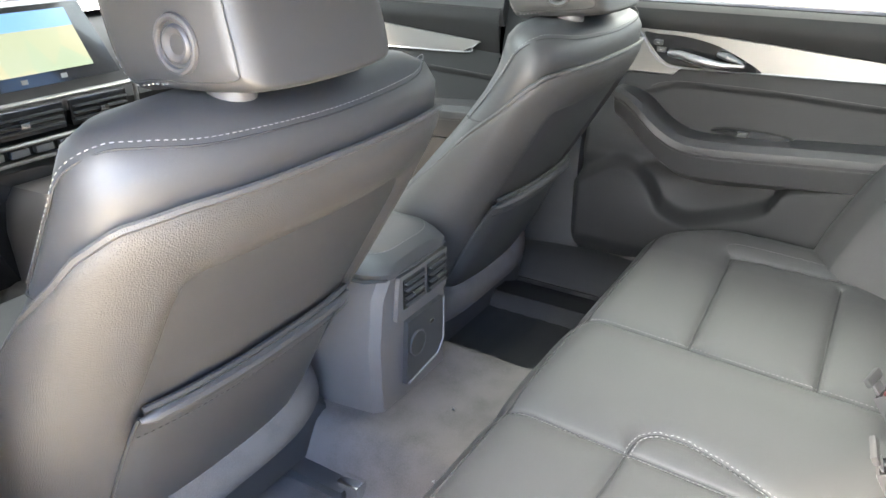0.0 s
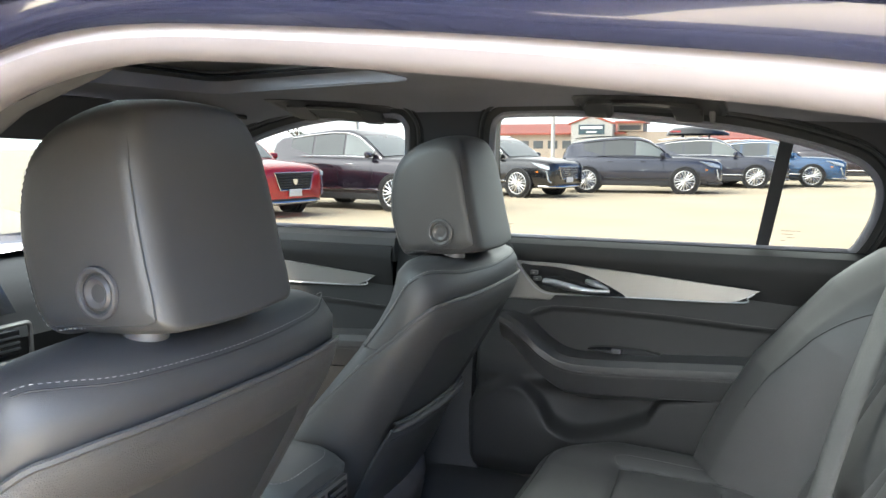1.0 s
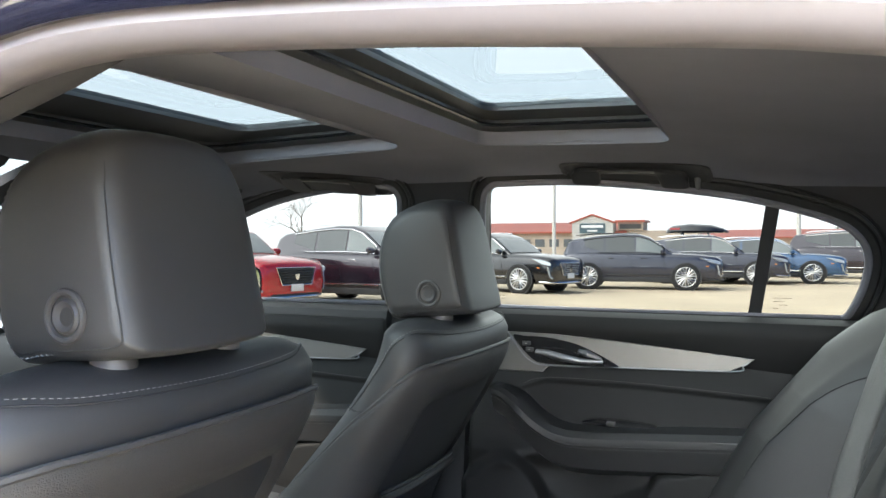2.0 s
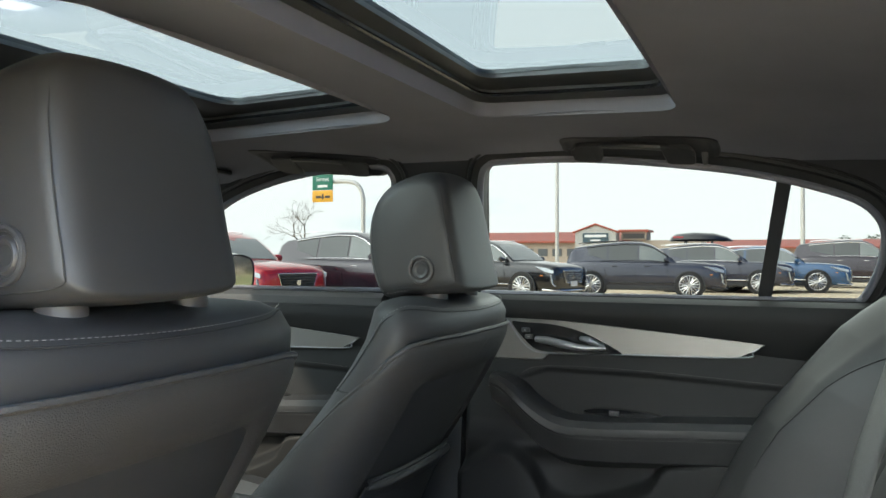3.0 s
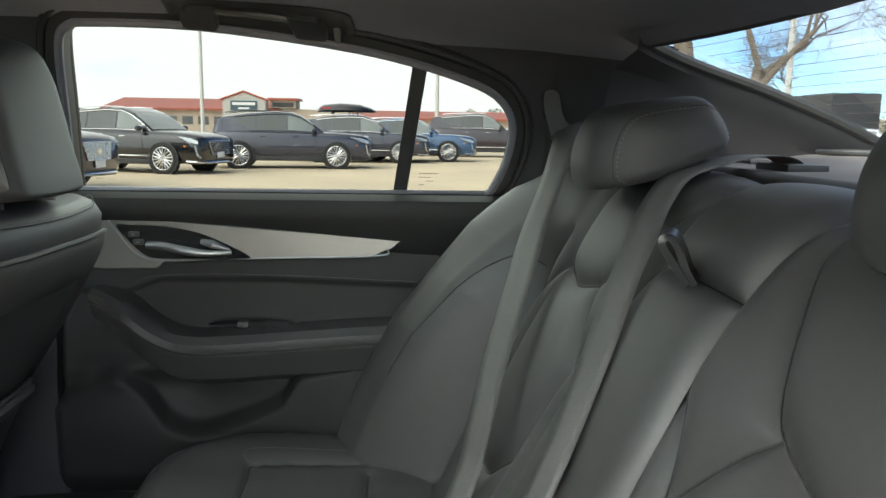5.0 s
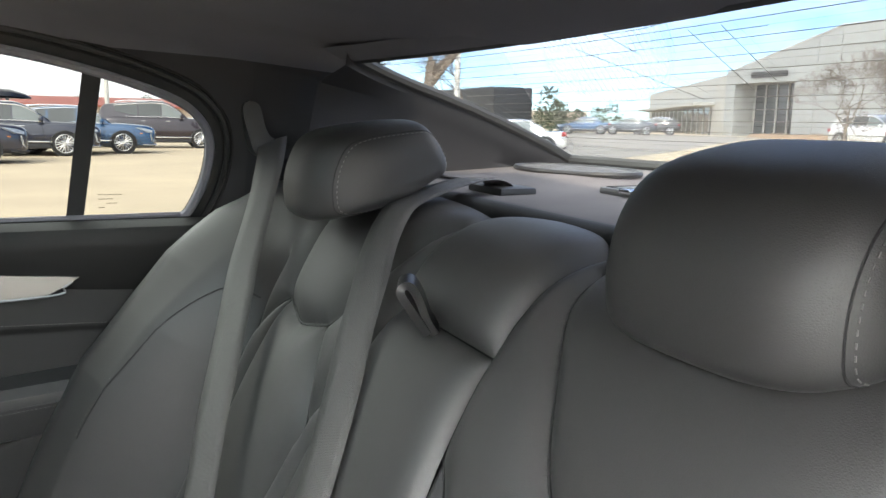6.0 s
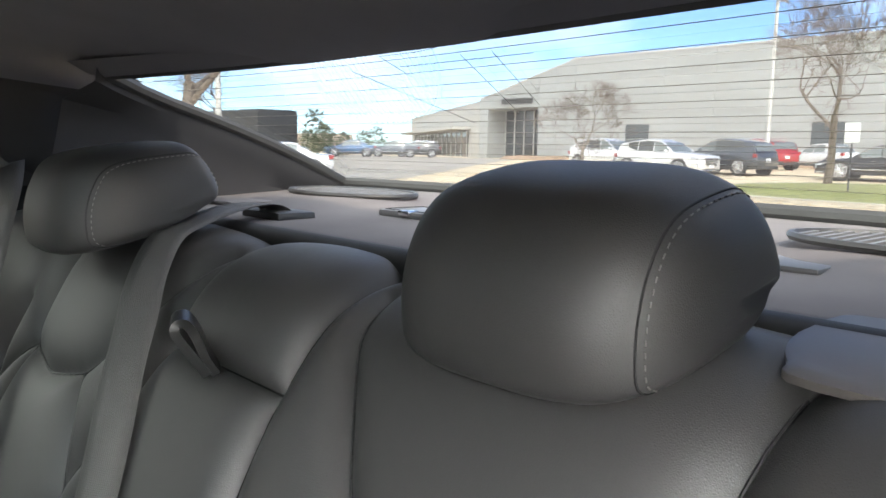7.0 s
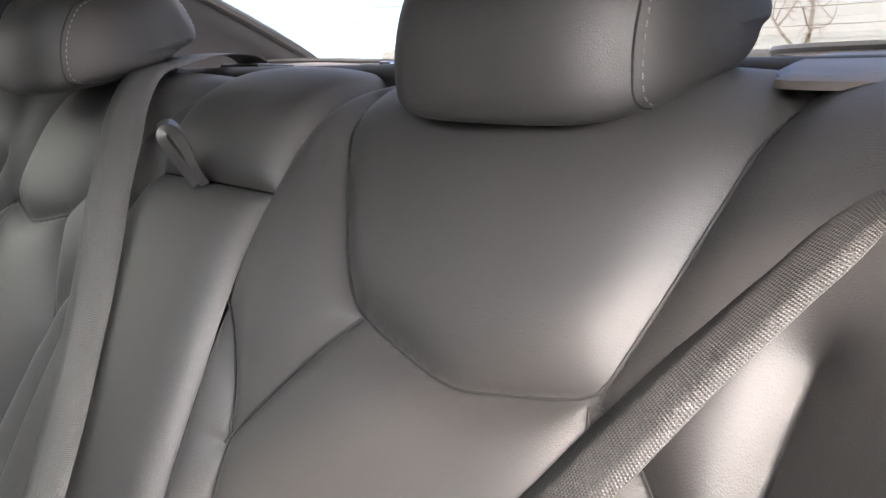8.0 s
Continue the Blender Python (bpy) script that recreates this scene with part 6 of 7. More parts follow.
PLATE = material("plain_white_plate", (0.75, 0.75, 0.74), 0.4, vary=0.06)
AMBER = material("amber_marker", (0.6, 0.2, 0.02), 0.3)
REDLAMP = material("red_lamp", (0.35, 0.02, 0.02), 0.2, coat=0.5)


def paint(name, c):
    return material(name, c, 0.22, metal=0.25, coat=1.0, vary=0.05, vscale=2)


def body_ring(x, w, zb, zt, crownz, n=0):
    half = [(0.0, zb), (w * 0.80, zb), (w * 0.93, zb + 0.05), (w * 0.985, zb + 0.16), (w, 0.55 * zb + 0.45 * zt), (w * 0.985, zt - 0.16), (w * 0.955, zt - 0.05), (w * 0.90, zt), (w * 0.6, zt + crownz * 0.6), (0.0, zt + crownz)]
    return [(x, y, z) for y, z in half] + [(x, -y, z) for y, z in half[-2:0:-1]]


def wheel(parent, x, y, side, r=0.395, spokes=9):
    w = part("wheel", Geo().disc((x, y + side * 0.0, r), (0, side, 0), r * 0.75, 0.02, 28), HUB, parent)
    tyre = [(r * 0.75, 0.0), (r * 0.75, 0.03), (r * 0.80, 0.045), (r * 0.93, 0.042), (r, 0.02), (r, -0.17), (r * 0.9, -0.2)]
    part("tyre", Geo().loft([[(x + q * math.cos(a), y + side * o, r + q * math.sin(a)) for a in np.linspace(0, 2 * math.pi, 33)[:-1]] for q, o in tyre], True, False), TYRE, w, fix=False)
    g = Geo()
    g.tube([(x + r * 0.73 * math.cos(a), y + side * 0.032, r + r * 0.73 * math.sin(a)) for a in np.linspace(0, 2 * math.pi, 33)[:-1]], 0.014, 6, True)
    for k in range(spokes):
        for da in (-0.17, 0.17):
            a = 2 * math.pi * k / spokes + 0.3
            g.tube([(x + 0.05 * math.cos(a), y + side * 0.035, r + 0.05 * math.sin(a)), (x + r * 0.72 * math.cos(a + da), y + side * 0.034, r + r * 0.72 * math.sin(a + da))], [0.022, 0.016], 6)
    g.disc((x, y + side * 0.02, r), (0, side, 0), 0.06, 0.03, 16)
    part("rim", g, RIM, w, "bright spoked alloy rim", fix=False)
    return w


def suv(colour, label, category="car", long=4.8, high=1.68, wide=0.95, roof_trim=CHROME, wheelbase=2.86, sedan=False, grille_mat=None):
    """A parked car, nose to +x, on the ground at z 0."""
    car = thing("parked_car", label, category, "", "parked cars")
    L, belt = long / 2, 1.09 * high / 1.68
    hood = (1.0 if sedan else 1.07) * high / 1.68
    st = [(-L, 0.78, 0.45, 0.80), (-L + 0.06, 0.84, 0.34, 0.98), (-L + 0.25, 0.90, 0.27, belt + 0.02), (-L + 0.9, 0.96, 0.24, belt + 0.02), (-0.6, 0.97, 0.23, belt), (0.5, 0.97, 0.23, belt - 0.02), (1.05, 0.965, 0.24, belt - 0.025),
          (L - 0.95, 0.96, 0.25, hood - 0.015), (L - 0.5, 0.945, 0.27, hood - 0.05), (L - 0.26, 0.92, 0.25, hood - 0.085), (L - 0.12, 0.875, 0.26, hood - 0.125), (L - 0.04, 0.80, 0.29, hood - 0.17), (L, 0.70, 0.36, hood - 0.25)]
    rings = [body_ring(x, w * wide / 0.97, zb, zt, 0.05) for x, w, zb, zt in st]
    body = part("body", Geo().loft(rings), colour, car, sharp=50)
    # glass-house
    wb = 0.86 * wide / 0.95
    rear_x, roof_r = (-L + 0.75, -L + 1.45) if sedan else (-L + 0.13, -L + 0.42)
    back = 0.10 if sedan else 0.10
    gh = [(1.12 - back, belt - 0.05, wb * 0.97), (0.74 - back, belt + (high - belt) * 0.42, wb * 0.93), (0.42 - back, belt + (high - belt) * 0.80, wb * 0.87), (0.12 - back, high - 0.02, wb * 0.82), (-0.4 - back, high, wb * 0.80), (-1.1 - back * 0.8, high - (0.03 if sedan else 0.055), wb * 0.79),
          (roof_r, high - (0.12 if sedan else 0.17), wb * 0.77), ((roof_r + rear_x) / 2, belt + (high - belt) * 0.55, wb * 0.83), (rear_x, belt - 0.02, wb * 0.88)]

    def house(x, f, out=0.0):
        """A point of the side of the glass-house at x, height share f."""
        xs = [q[0] for q in gh][::-1]
        z1 = float(np.interp(x, xs, [q[1] for q in gh][::-1]))
        w1 = float(np.interp(x, xs, [q[2] for q in gh][::-1]))
        z = belt - 0.03 + (z1 - belt + 0.03) * f
        return (wb * 0.985 + (w1 - wb * 0.985) * f + out, z)

    fs = [0, 0.3, 0.6, 0.85, 0.96, 1.0]
    grings = []
    for x in sorted(set([q[0] for q in gh] + list(np.linspace(rear_x, 1.12 - back, 24)))):
        side = [house(x, f) for f in fs]
        top = side[-1]
        half = side[:-1] + [(top[0] - 0.05, top[1]), (top[0] * 0.5, top[1] + 0.022), (0, top[1] + 0.03)]
        grings.append([(x, y, z) for y, z in half] + [(x, -y, z) for y, z in half[-2::-1]])
    part("cabin", Geo().loft(grings, False, False), colour, car, sharp=60)
    # side panes between pillars
    cuts = [(0.82 - back, 0.02 - back), (-0.03 - back, -0.88 - back), (-0.95 - back, rear_x + (0.45 if sedan else 0.66))]
    if sedan:
        cuts = cuts[:2]
    for s in (1, -1):
        for k, (a, b) in enumerate(cuts):
            xs = np.linspace(a, b, 9)
            lo, hi = [], []
            for x in xs:
                zt = float(np.interp(x, [q[0] for q in gh][::-1], [q[1] for q in gh][::-1]))
                f1 = 0.86 if zt - belt > 0.25 else 0.80
                f0 = 0.14 + (0.0 if k < 2 else 0.34 * (x - a) / (b - a))
                y0, z0 = house(x, f0, 0.008)
                y1, z1 = house(x, f1, 0.008)
                lo.append((x, s * y0, z0)), hi.append((x, s * y1, max(z1, z0 + 0.01)))
            part("side_window", Geo().loft([lo, hi], False, False), CARGLASS if k == 0 or sedan else PRIVACY, car)
        out = [(x, s * house(x, 0.9, 0.014)[0], house(x, 0.9)[1]) for x in np.linspace(0.86 - back, rear_x + (0.34 if sedan else 0.62), 24)]
        part("window_trim", Geo().tube(out, 0.014, 6), roof_trim, car, fix=False)
        part("belt_trim", Geo().tube([(x, s * house(x, 0.10, 0.012)[0], house(x, 0.10)[1]) for x in np.linspace(0.90 - back, rear_x + (0.28 if sedan else 1.05), 16)], 0.010, 6), roof_trim, car, fix=False)
        if not sedan:
            part("roof_rail", Geo().tube([(x, s * wb * 0.70, high + 0.030 - 0.045 * abs(x + 0.75) ** 3) for x in np.linspace(0.0, -1.9, 14)], 0.014, 6), roof_trim, car, fix=False)
        # door lines, sill, handles, mirror
        for x in (0.88 - back * 0.6, -0.02 - back, -0.90 - back):
            part("door_gap", Geo().tube([(x - 0.02 * k, s * (wide * (0.955 + 0.045 * math.sin(math.pi * k / 6)) + 0.0035), 0.34 + (belt - 0.42) * k / 6) for k in range(7)], 0.005, 4), SEAM, car, fix=False)
        part("sill_trim", Geo().box((-wheelbase / 2 + 0.45, s * wide - 0.02, 0.44), (wheelbase / 2 - 0.45, s * wide + 0.012, 0.475), 0.006), roof_trim, car)
        part("sill_cladding", Geo().box((-wheelbase / 2 + 0.3, s * wide * 0.965 - 0.03, 0.24), (wheelbase / 2 - 0.3, s * wide * 0.965 + 0.02, 0.38), 0.012), CLAD, car)
        for x in (0.25 - back, -0.7 - back):
            part("door_handle", Geo().box((x - 0.10, s * wide * 0.985 - 0.01, belt - 0.15), (x + 0.08, s * wide * 0.985 + 0.022, belt - 0.125), 0.008), roof_trim, car)
        part("side_mirror", Geo().loft([[(0.80 - back + 0.08 * c * math.cos(a), s * (wb + o), belt + 0.07 + 0.075 * c * math.sin(a)) for a in np.linspace(0, 2 * math.pi, 13)[:-1]] for o, c in ((0.02, 0.5), (0.08, 1.0), (0.2, 0.95), (0.24, 0.5))]), colour, car)
        # wheel arch and wheel
        for x in (-wheelbase / 2 - 0.08, wheelbase / 2 - 0.08):
            part("wheel_well", Geo().disc((x, s * (wide - 0.12), 0.37), (0, s, 0), 0.425, 0.135, 28), RUBBER, car)
            arch = [(x + 0.435 * math.cos(a), s * (wide + 0.006), 0.37 + 0.435 * math.sin(a)) for a in np.linspace(-0.3, math.pi + 0.3, 19)]
            part("arch_cladding", Geo().tube(arch, 0.022, 6), CLAD, car, fix=False)
            wheel(car, x, s * (wide - 0.005), s)
        # lamps
        hl = [(L - 0.66, wide * 0.950, hood - 0.115), (L - 0.30, wide * 0.925, hood - 0.165), (L - 0.11, wide * 0.875, hood - 0.23), (L - 0.11, wide * 0.870, hood - 0.31), (L - 0.34, wide * 0.955, hood - 0.26)]
        cen = sum((Vector(p) for p in hl), Vector()) / 5
        outp = [Vector((p[0], s * p[1], p[2])) for p in hl]
        off = Vector((0.04, s * 0.045, 0.02))
        g = Geo().add([p - off for p in outp] + [p + off * 0.8 for p in outp], [(5, 6, 7, 8, 9)] + [(i, (i + 1) % 5, 5 + (i + 1) % 5, 5 + i) for i in range(5)])
        part("headlight", g, LAMP, car, "clear slim headlight")
        part("running_light", Geo().tube([(L - 0.16, s * wide * 0.928, hood - 0.32), (L - 0.13, s * wide * 0.915, 0.60), (L - 0.11, s * wide * 0.890, 0.48), (L - 0.06, s * wide * 0.83, 0.43)], 0.026, 6), LAMP, car, fix=False)
        part("marker_lamp", Geo().box((L - 0.52, s * wide * 0.955 - 0.01, 0.70), (L - 0.40, s * wide * 0.955 + 0.015, 0.735), 0.004), AMBER, car)
        part("tail_light", Geo().box((-L + 0.02, s * wide * 0.84 - 0.06, 0.82), (-L + 0.22, s * wide * 0.84 + 0.085, 1.0), 0.03), REDLAMP, car)
    # windscreen and rear screen
    for a, b, nm in ((1.03 - back, 0.15 - back, "windscreen"), (rear_x + 0.02, roof_r, "rear_screen")):
        rows = []
        for x in np.linspace(a, b, 7):
            y, z = house(x, 0.97)
            y0 = y - 0.07
            rows.append([(x + (0.015 if a > b else -0.015), y0 * t, z + 0.012 + 0.02 * (1 - t * t)) for t in np.linspace(-1, 1, 9)])
        part(nm, Geo().loft(rows, False, False), CARGLASS, car)
    # nose
    gm = grille_mat or GLOSSBLACK
    g = Geo().add([(L + 0.005, -0.50, hood - 0.22), (L + 0.005, 0.50, hood - 0.22), (L + 0.025, 0.38, hood - 0.54), (L + 0.025, -0.38, hood - 0.54), (L - 0.2, -0.50, hood - 0.22), (L - 0.2, 0.50, hood - 0.22), (L - 0.2, 0.38, hood - 0.54), (L - 0.2, -0.38, hood - 0.54)],
                  [(0, 1, 2, 3), (0, 1, 5, 4), (1, 2, 6, 5), (2, 3, 7, 6), (3, 0, 4, 7)])
    gr = part("grille", g, gm, car)
    part("grille_frame", Geo().tube([(L + 0.01, -0.51, hood - 0.215), (L + 0.01, 0.51, hood - 0.215), (L + 0.03, 0.39, hood - 0.55), (L + 0.03, -0.39, hood - 0.55)], 0.012, 6, True), roof_trim, gr, fix=False)
    for k in range(6):
        z = hood - 0.25 - 0.05 * k
        part("grille_bar", Geo().box((L, -0.46 + 0.018 * k, z - 0.006), (L + 0.03, 0.46 - 0.018 * k, z + 0.006)), CLAD if gm is GLOSSBLACK else RIM, gr)
    part("badge", Geo().plate([(-0.06, hood - 0.34), (0.06, hood - 0.34), (0.05, hood - 0.42), (0, hood - 0.46), (-0.05, hood - 0.42)], "x", L, L + 0.04), CHROME, gr, "plain shield badge")
    part("skid_bar", Geo().tube(spline([(L - 0.42, -wide * 0.93, 0.33), (L - 0.12, -wide * 0.82, 0.32), (L + 0.02, -0.5, 0.31), (L + 0.04, 0, 0.31), (L + 0.02, 0.5, 0.31), (L - 0.12, wide * 0.82, 0.32), (L - 0.42, wide * 0.93, 0.33)], 4), 0.028, 6), roof_trim if roof_trim is CHROME else CLAD, car, "bright lower bumper bar", fix=False)
    part("bumper_intake", Geo().box((L - 0.25, -0.62, 0.26), (L + 0.01, 0.62, 0.38), 0.03), CLAD, car)
    part("number_plate", Geo().box((L + 0.02, -0.16, 0.42), (L + 0.045, 0.16, 0.56), 0.005), PLATE, car, "blank white plate")
    part("rear_plate", Geo().box((-L - 0.02, -0.16, 0.62), (-L + 0.03, 0.16, 0.78), 0.005), PLATE, car, "blank white plate")
    part("rear_bumper", Geo().box((-L + 0.0, -0.75, 0.30), (-L + 0.3, 0.75, 0.45), 0.04), CLAD, car)
    return car


def park(car, x, y, heading):
    car.matrix_world = pose(x, y, rise(x), 0, 0, heading)
    return car


BLACKP = paint("black_car_paint", (0.012, 0.012, 0.014))
NAVY = paint("dark_navy_paint", (0.030, 0.033, 0.054))
BLUE = paint("mid_blue_paint", (0.025, 0.085, 0.19))
REDP = paint("bright_red_paint", (0.42, 0.012, 0.018))
PLUM = paint("dark_plum_paint", (0.022, 0.014, 0.024))
WHITEP = paint("white_car_paint", (0.74, 0.74, 0.73))
SLATE = paint("slate_paint", (0.05, 0.06, 0.075))

park(suv(BLACKP, "black mid-size sport utility parked with chrome window trim", grille_mat=SLATE), -6.9, 20.15, -17)
navy = park(suv(NAVY, "dark navy sport utility with red brakes parked in a row", roof_trim=GLOSSBLACK), -3.3, 23.0, 8)
park(suv(NAVY, "dark sport utility carrying a black roof box"), -1.38, 27.5, 2)
park(suv(BLUE, "mid-blue compact sport utility parked in the row", high=1.62), 0.50, 29.3, -3)
park(suv(PLUM, "large dark plum sport utility far across the lot", long=5.4, high=1.95, wide=1.02, wheelbase=3.1), 3.7, 34.6, -2)
park(suv(REDP, "bright red sport utility with black grille and blank plate", high=1.72), -10.36, 11.84, -12)
park(suv(PLUM, "large dark plum sport utility with bright window trim", long=5.0, high=1.76, wide=0.97, wheelbase=2.88, grille_mat=RIM), -7.99, 14.37, -8)
box = thing("roof_box", "glossy black roof box with red mark on a car roof", "roof box")
rings = []
for x, w, h in ((-1.05, 0.12, 0.06), (-0.98, 0.30, 0.16), (-0.8, 0.40, 0.26), (-0.2, 0.43, 0.32), (0.5, 0.41, 0.28), (0.9, 0.30, 0.16), (1.08, 0.10, 0.06)):
    rings.append([(x, w * c, 0.04 + h * 0.5 * (1 + q)) for c, q in ((-0.8, -1), (0.8, -1), (1.0, -0.5), (0.95, 0.4), (0.6, 1), (-0.6, 1), (-0.95, 0.4), (-1.0, -0.5))])
part("shell", Geo().loft(rings), GLOSSBLACK, box)
part("side_mark", Geo().box((-0.9, -0.415, 0.16), (-0.55, -0.39, 0.22)), REDP, box, "plain red mark")
for x in (-0.5, 0.4):
    part("mount", Geo().box((x - 0.03, -0.45, -0.02), (x + 0.03, 0.45, 0.06), 0.01), CLAD, box)
box.matrix_world = pose(-2.0, 27.5, 1.755, 0, 0, 2)

# behind: customers' cars before the showroom
park(suv(WHITEP, "white sport utility parked before the showroom", grille_mat=CLAD), 32.4, 18.4, -95)
park(suv(WHITEP, "white sport utility parked beside a bare tree"), 35.2, 23.4, -95)
park(suv(SLATE, "dark grey sport utility seen from behind"), 35.4, 17.0, 78)
park(suv(REDP, "red car parked in front of the showroom"), 42.4, 18.6, 62)
park(suv(WHITEP, "white car parked in front of the showroom", high=1.5, sedan=True), 46.0, 16.4, 62)
park(suv(BLACKP, "black saloon with red tail lamps at the lot edge", high=1.45, sedan=True), 34.5, 9.8, 95)
park(suv(SLATE, "dark saloon parked at the edge of the lot", high=1.45, sedan=True), 31.4, 6.0, 95)
park(suv(WHITEP, "white saloon parked near the trees", high=1.48, sedan=True), 17.0, 27.6, 150)
park(suv(SLATE, "dark car far down the lane", high=1.5, sedan=True), 44.0, 53.0, 140)
park(suv(BLUE, "blue car far down the lane", high=1.5, sedan=True), 41.0, 55.5, 140)
park(suv(BLACKP, "black car far down the lane", high=1.55), 48.0, 54.5, 140)


# ---- buildings and street furniture ----
PANEL = material("grey_metal_cladding", (0.36, 0.37, 0.36), 0.5, metal=0.1, vary=0.06, vscale=0.3)
PANEL2 = material("pale_stone_cladding", (0.46, 0.45, 0.42), 0.7, vary=0.08, vscale=0.4)
DARKGL = material("dark_shop_glass", (0.05, 0.06, 0.065), 0.08, spec=0.8, vary=0.2, vscale=0.5)
REDROOF = material("red_metal_roof", (0.36, 0.075, 0.045), 0.5, vary=0.12, vscale=0.5)
TAN = material("tan_render", (0.42, 0.35, 0.28), 0.85, vary=0.12, vscale=0.6)
STEEL = material("painted_steel", (0.55, 0.54, 0.51), 0.5, metal=0.2, vary=0.08, vscale=2)
SIGNG = material("sign_green", (0.01, 0.16, 0.10), 0.4, vary=0.05)
SIGNY = material("sign_yellow", (0.75, 0.38, 0.02), 0.4, vary=0.05)


def facade(name, parent, a, b, heights, thick, mat, nu, nz, label="", holes=()):
    """A wall from a to b on the ground, with a top that runs from heights[0] to heights[1], clad in panels with open joints.
    holes: spans (u0, u1, top) of the length left open from the ground up."""
    a, b = Vector(a), Vector(b)
    L = (b - a).length
    u = (b - a) / L
    n = Vector((u.y, -u.x))
    if n.x > 0:
        n = -n
    at = lambda s, o, z: (a.x + u.x * s + n.x * o, a.y + u.y * s + n.y * o, z)
    top = lambda s: heights[0] + (heights[1] - heights[0]) * s / L
    cuts = sorted({0.0, L} | {h for u0, u1, _ in holes for h in (u0, u1)})
    wall = None
    for s0, s1 in zip(cuts[:-1], cuts[1:]):
        low = max([t for u0, u1, t in holes if u0 <= (s0 + s1) / 2 <= u1] or [-0.2])
        g = Geo().loft([[at(s0, 0, low), at(s0, 0, top(s0)), at(s0, -thick, top(s0)), at(s0, -thick, low)], [at(s1, 0, low), at(s1, 0, top(s1)), at(s1, -thick, top(s1)), at(s1, -thick, low)]])
        wall = part(name, g, mat, parent, label)
        k = max(1, round(nu * (s1 - s0) / L))
        for i in range(k):
            p, q = s0 + (s1 - s0) * i / k + 0.02, s0 + (s1 - s0) * (i + 1) / k - 0.02
            for j in range(nz):
                zs = [(low + (top(w) - low) * j / nz + 0.02, low + (top(w) - low) * (j + 1) / nz - 0.02) for w in (p, q)]
                ring = lambda o: [at(p, o, zs[0][0]), at(q, o, zs[1][0]), at(q, o, zs[1][1]), at(p, o, zs[0][1])]
                part("cladding_panel", Geo().loft([ring(0.0), ring(0.05)]), mat, parent, fix=True)
    part("coping", Geo().loft([[at(w, 0.1, top(w)), at(w, 0.1, top(w) + 0.14), at(w, -0.4, top(w) + 0.14), at(w, -0.4, top(w))] for w in (0, L)]), STEEL, parent)
    return at


def showroom():
    b = thing("showroom", "long pale grey showroom with dark glazed entrance", "building")
    # entrance block under a parapet that climbs towards the hall, then the long hall, then the low glazed wing
    at = facade("entrance_wall", b, (56.4, 54.2), (55.6, 41.6), (6.4, 9.5), 8, PANEL, 5, 5, "grey metal panel front", ((1.2, 8.2, 5.4),))
    part("portal_glass", Geo().loft([[at(w, o, z) for o, z in ((-2.4, 0), (-2.4, 5.4), (-2.6, 5.4), (-2.6, 0))] for w in (1.2, 8.2)]), DARKGL, b)
    part("portal_soffit", Geo().loft([[at(w, o, z) for o, z in ((-0.1, 5.36), (-0.1, 5.5), (-2.6, 5.5), (-2.6, 5.36))] for w in (1.2, 8.2)]), PANEL, b)
    for k in range(6):
        w = 1.3 + 1.36 * k
        part("mullion", Geo().loft([[at(w, o, z), at(w + 0.1, o, z), at(w + 0.1, o - 0.15, z), at(w, o - 0.15, z)] for o, z in ((-2.25, 0.0), (-2.25, 5.4))]), STEEL, b)
    part("sign_bar", Geo().loft([[at(w, 0.06, 5.85), at(w, 0.06, 6.35), at(w, 0.16, 6.35), at(w, 0.16, 5.85)] for w in (3.2, 7.4)]), CLAD, b, "unreadable dark sign letters")
    at = facade("hall_wall", b, (55.6, 41.6), (57.5, -46.0), (9.5, 9.5), 20, PANEL, 20, 6, "long grey hall wall")
    for w in (5.4, 20.5, 29, 38, 47):
        win = part("window", Geo().loft([[at(v, 0.07, z) for z in (1.9, 3.7)] + [at(v, 0.0, z) for z in (3.7, 1.9)] for v in (w, w + 2.2)]), DARKGL, b)
        part("frame", Geo().loft([[at(v, 0.12, z) for z in (1.76, 1.88)] + [at(v, 0.0, z) for z in (1.88, 1.76)] for v in (w - 0.1, w + 2.3)]), STEEL, win)
    at = facade("wing_wall", b, (56.8, 54.6), (82.0, 95.0), (6.2, 6.2), 14, PANEL2, 12, 4, "pale stone wing")
    part("wing_glass", Geo().loft([[at(w, 0.1, z) for z in (0.4, 3.5)] + [at(w, 0.06, z) for z in (3.5, 0.4)] for w in (5, 44)]), DARKGL, b)
    part("canopy", Geo().loft([[at(w, 2.2, 3.55), at(w, 2.2, 3.85), at(w, 0.0, 3.85), at(w, 0.0, 3.55)] for w in (4, 45)]), PANEL2, b)
    for k in range(14):
        w = 5.5 + 2.9 * k
        part("mullion", Geo().loft([[at(w, 0.2, z), at(w + 0.12, 0.2, z), at(w + 0.12, 0.1, z), at(w, 0.1, z)] for z in (0.3, 3.5)]), STEEL, b)
    bed = Geo().loft([[(50.5, y, 0.5), (51.2, y, 0.78 + 0.05 * math.sin(y)), (53.5, y, 0.92 + 0.05 * math.sin(1.7 * y)), (55.6, y, 0.86)] for y in np.arange(14, 46.5, 0.5)], False, False)
    tagged(part("planting_bed", bed, MULCH), "low bed of tan mulch before the showroom", "planting bed", "", "structure")


MULCH = material("tan_mulch", (0.30, 0.20, 0.125), 0.95, vary=0.3, vscale=2.5, bump=0.6, bscale=30, fine=0.5)
showroom()


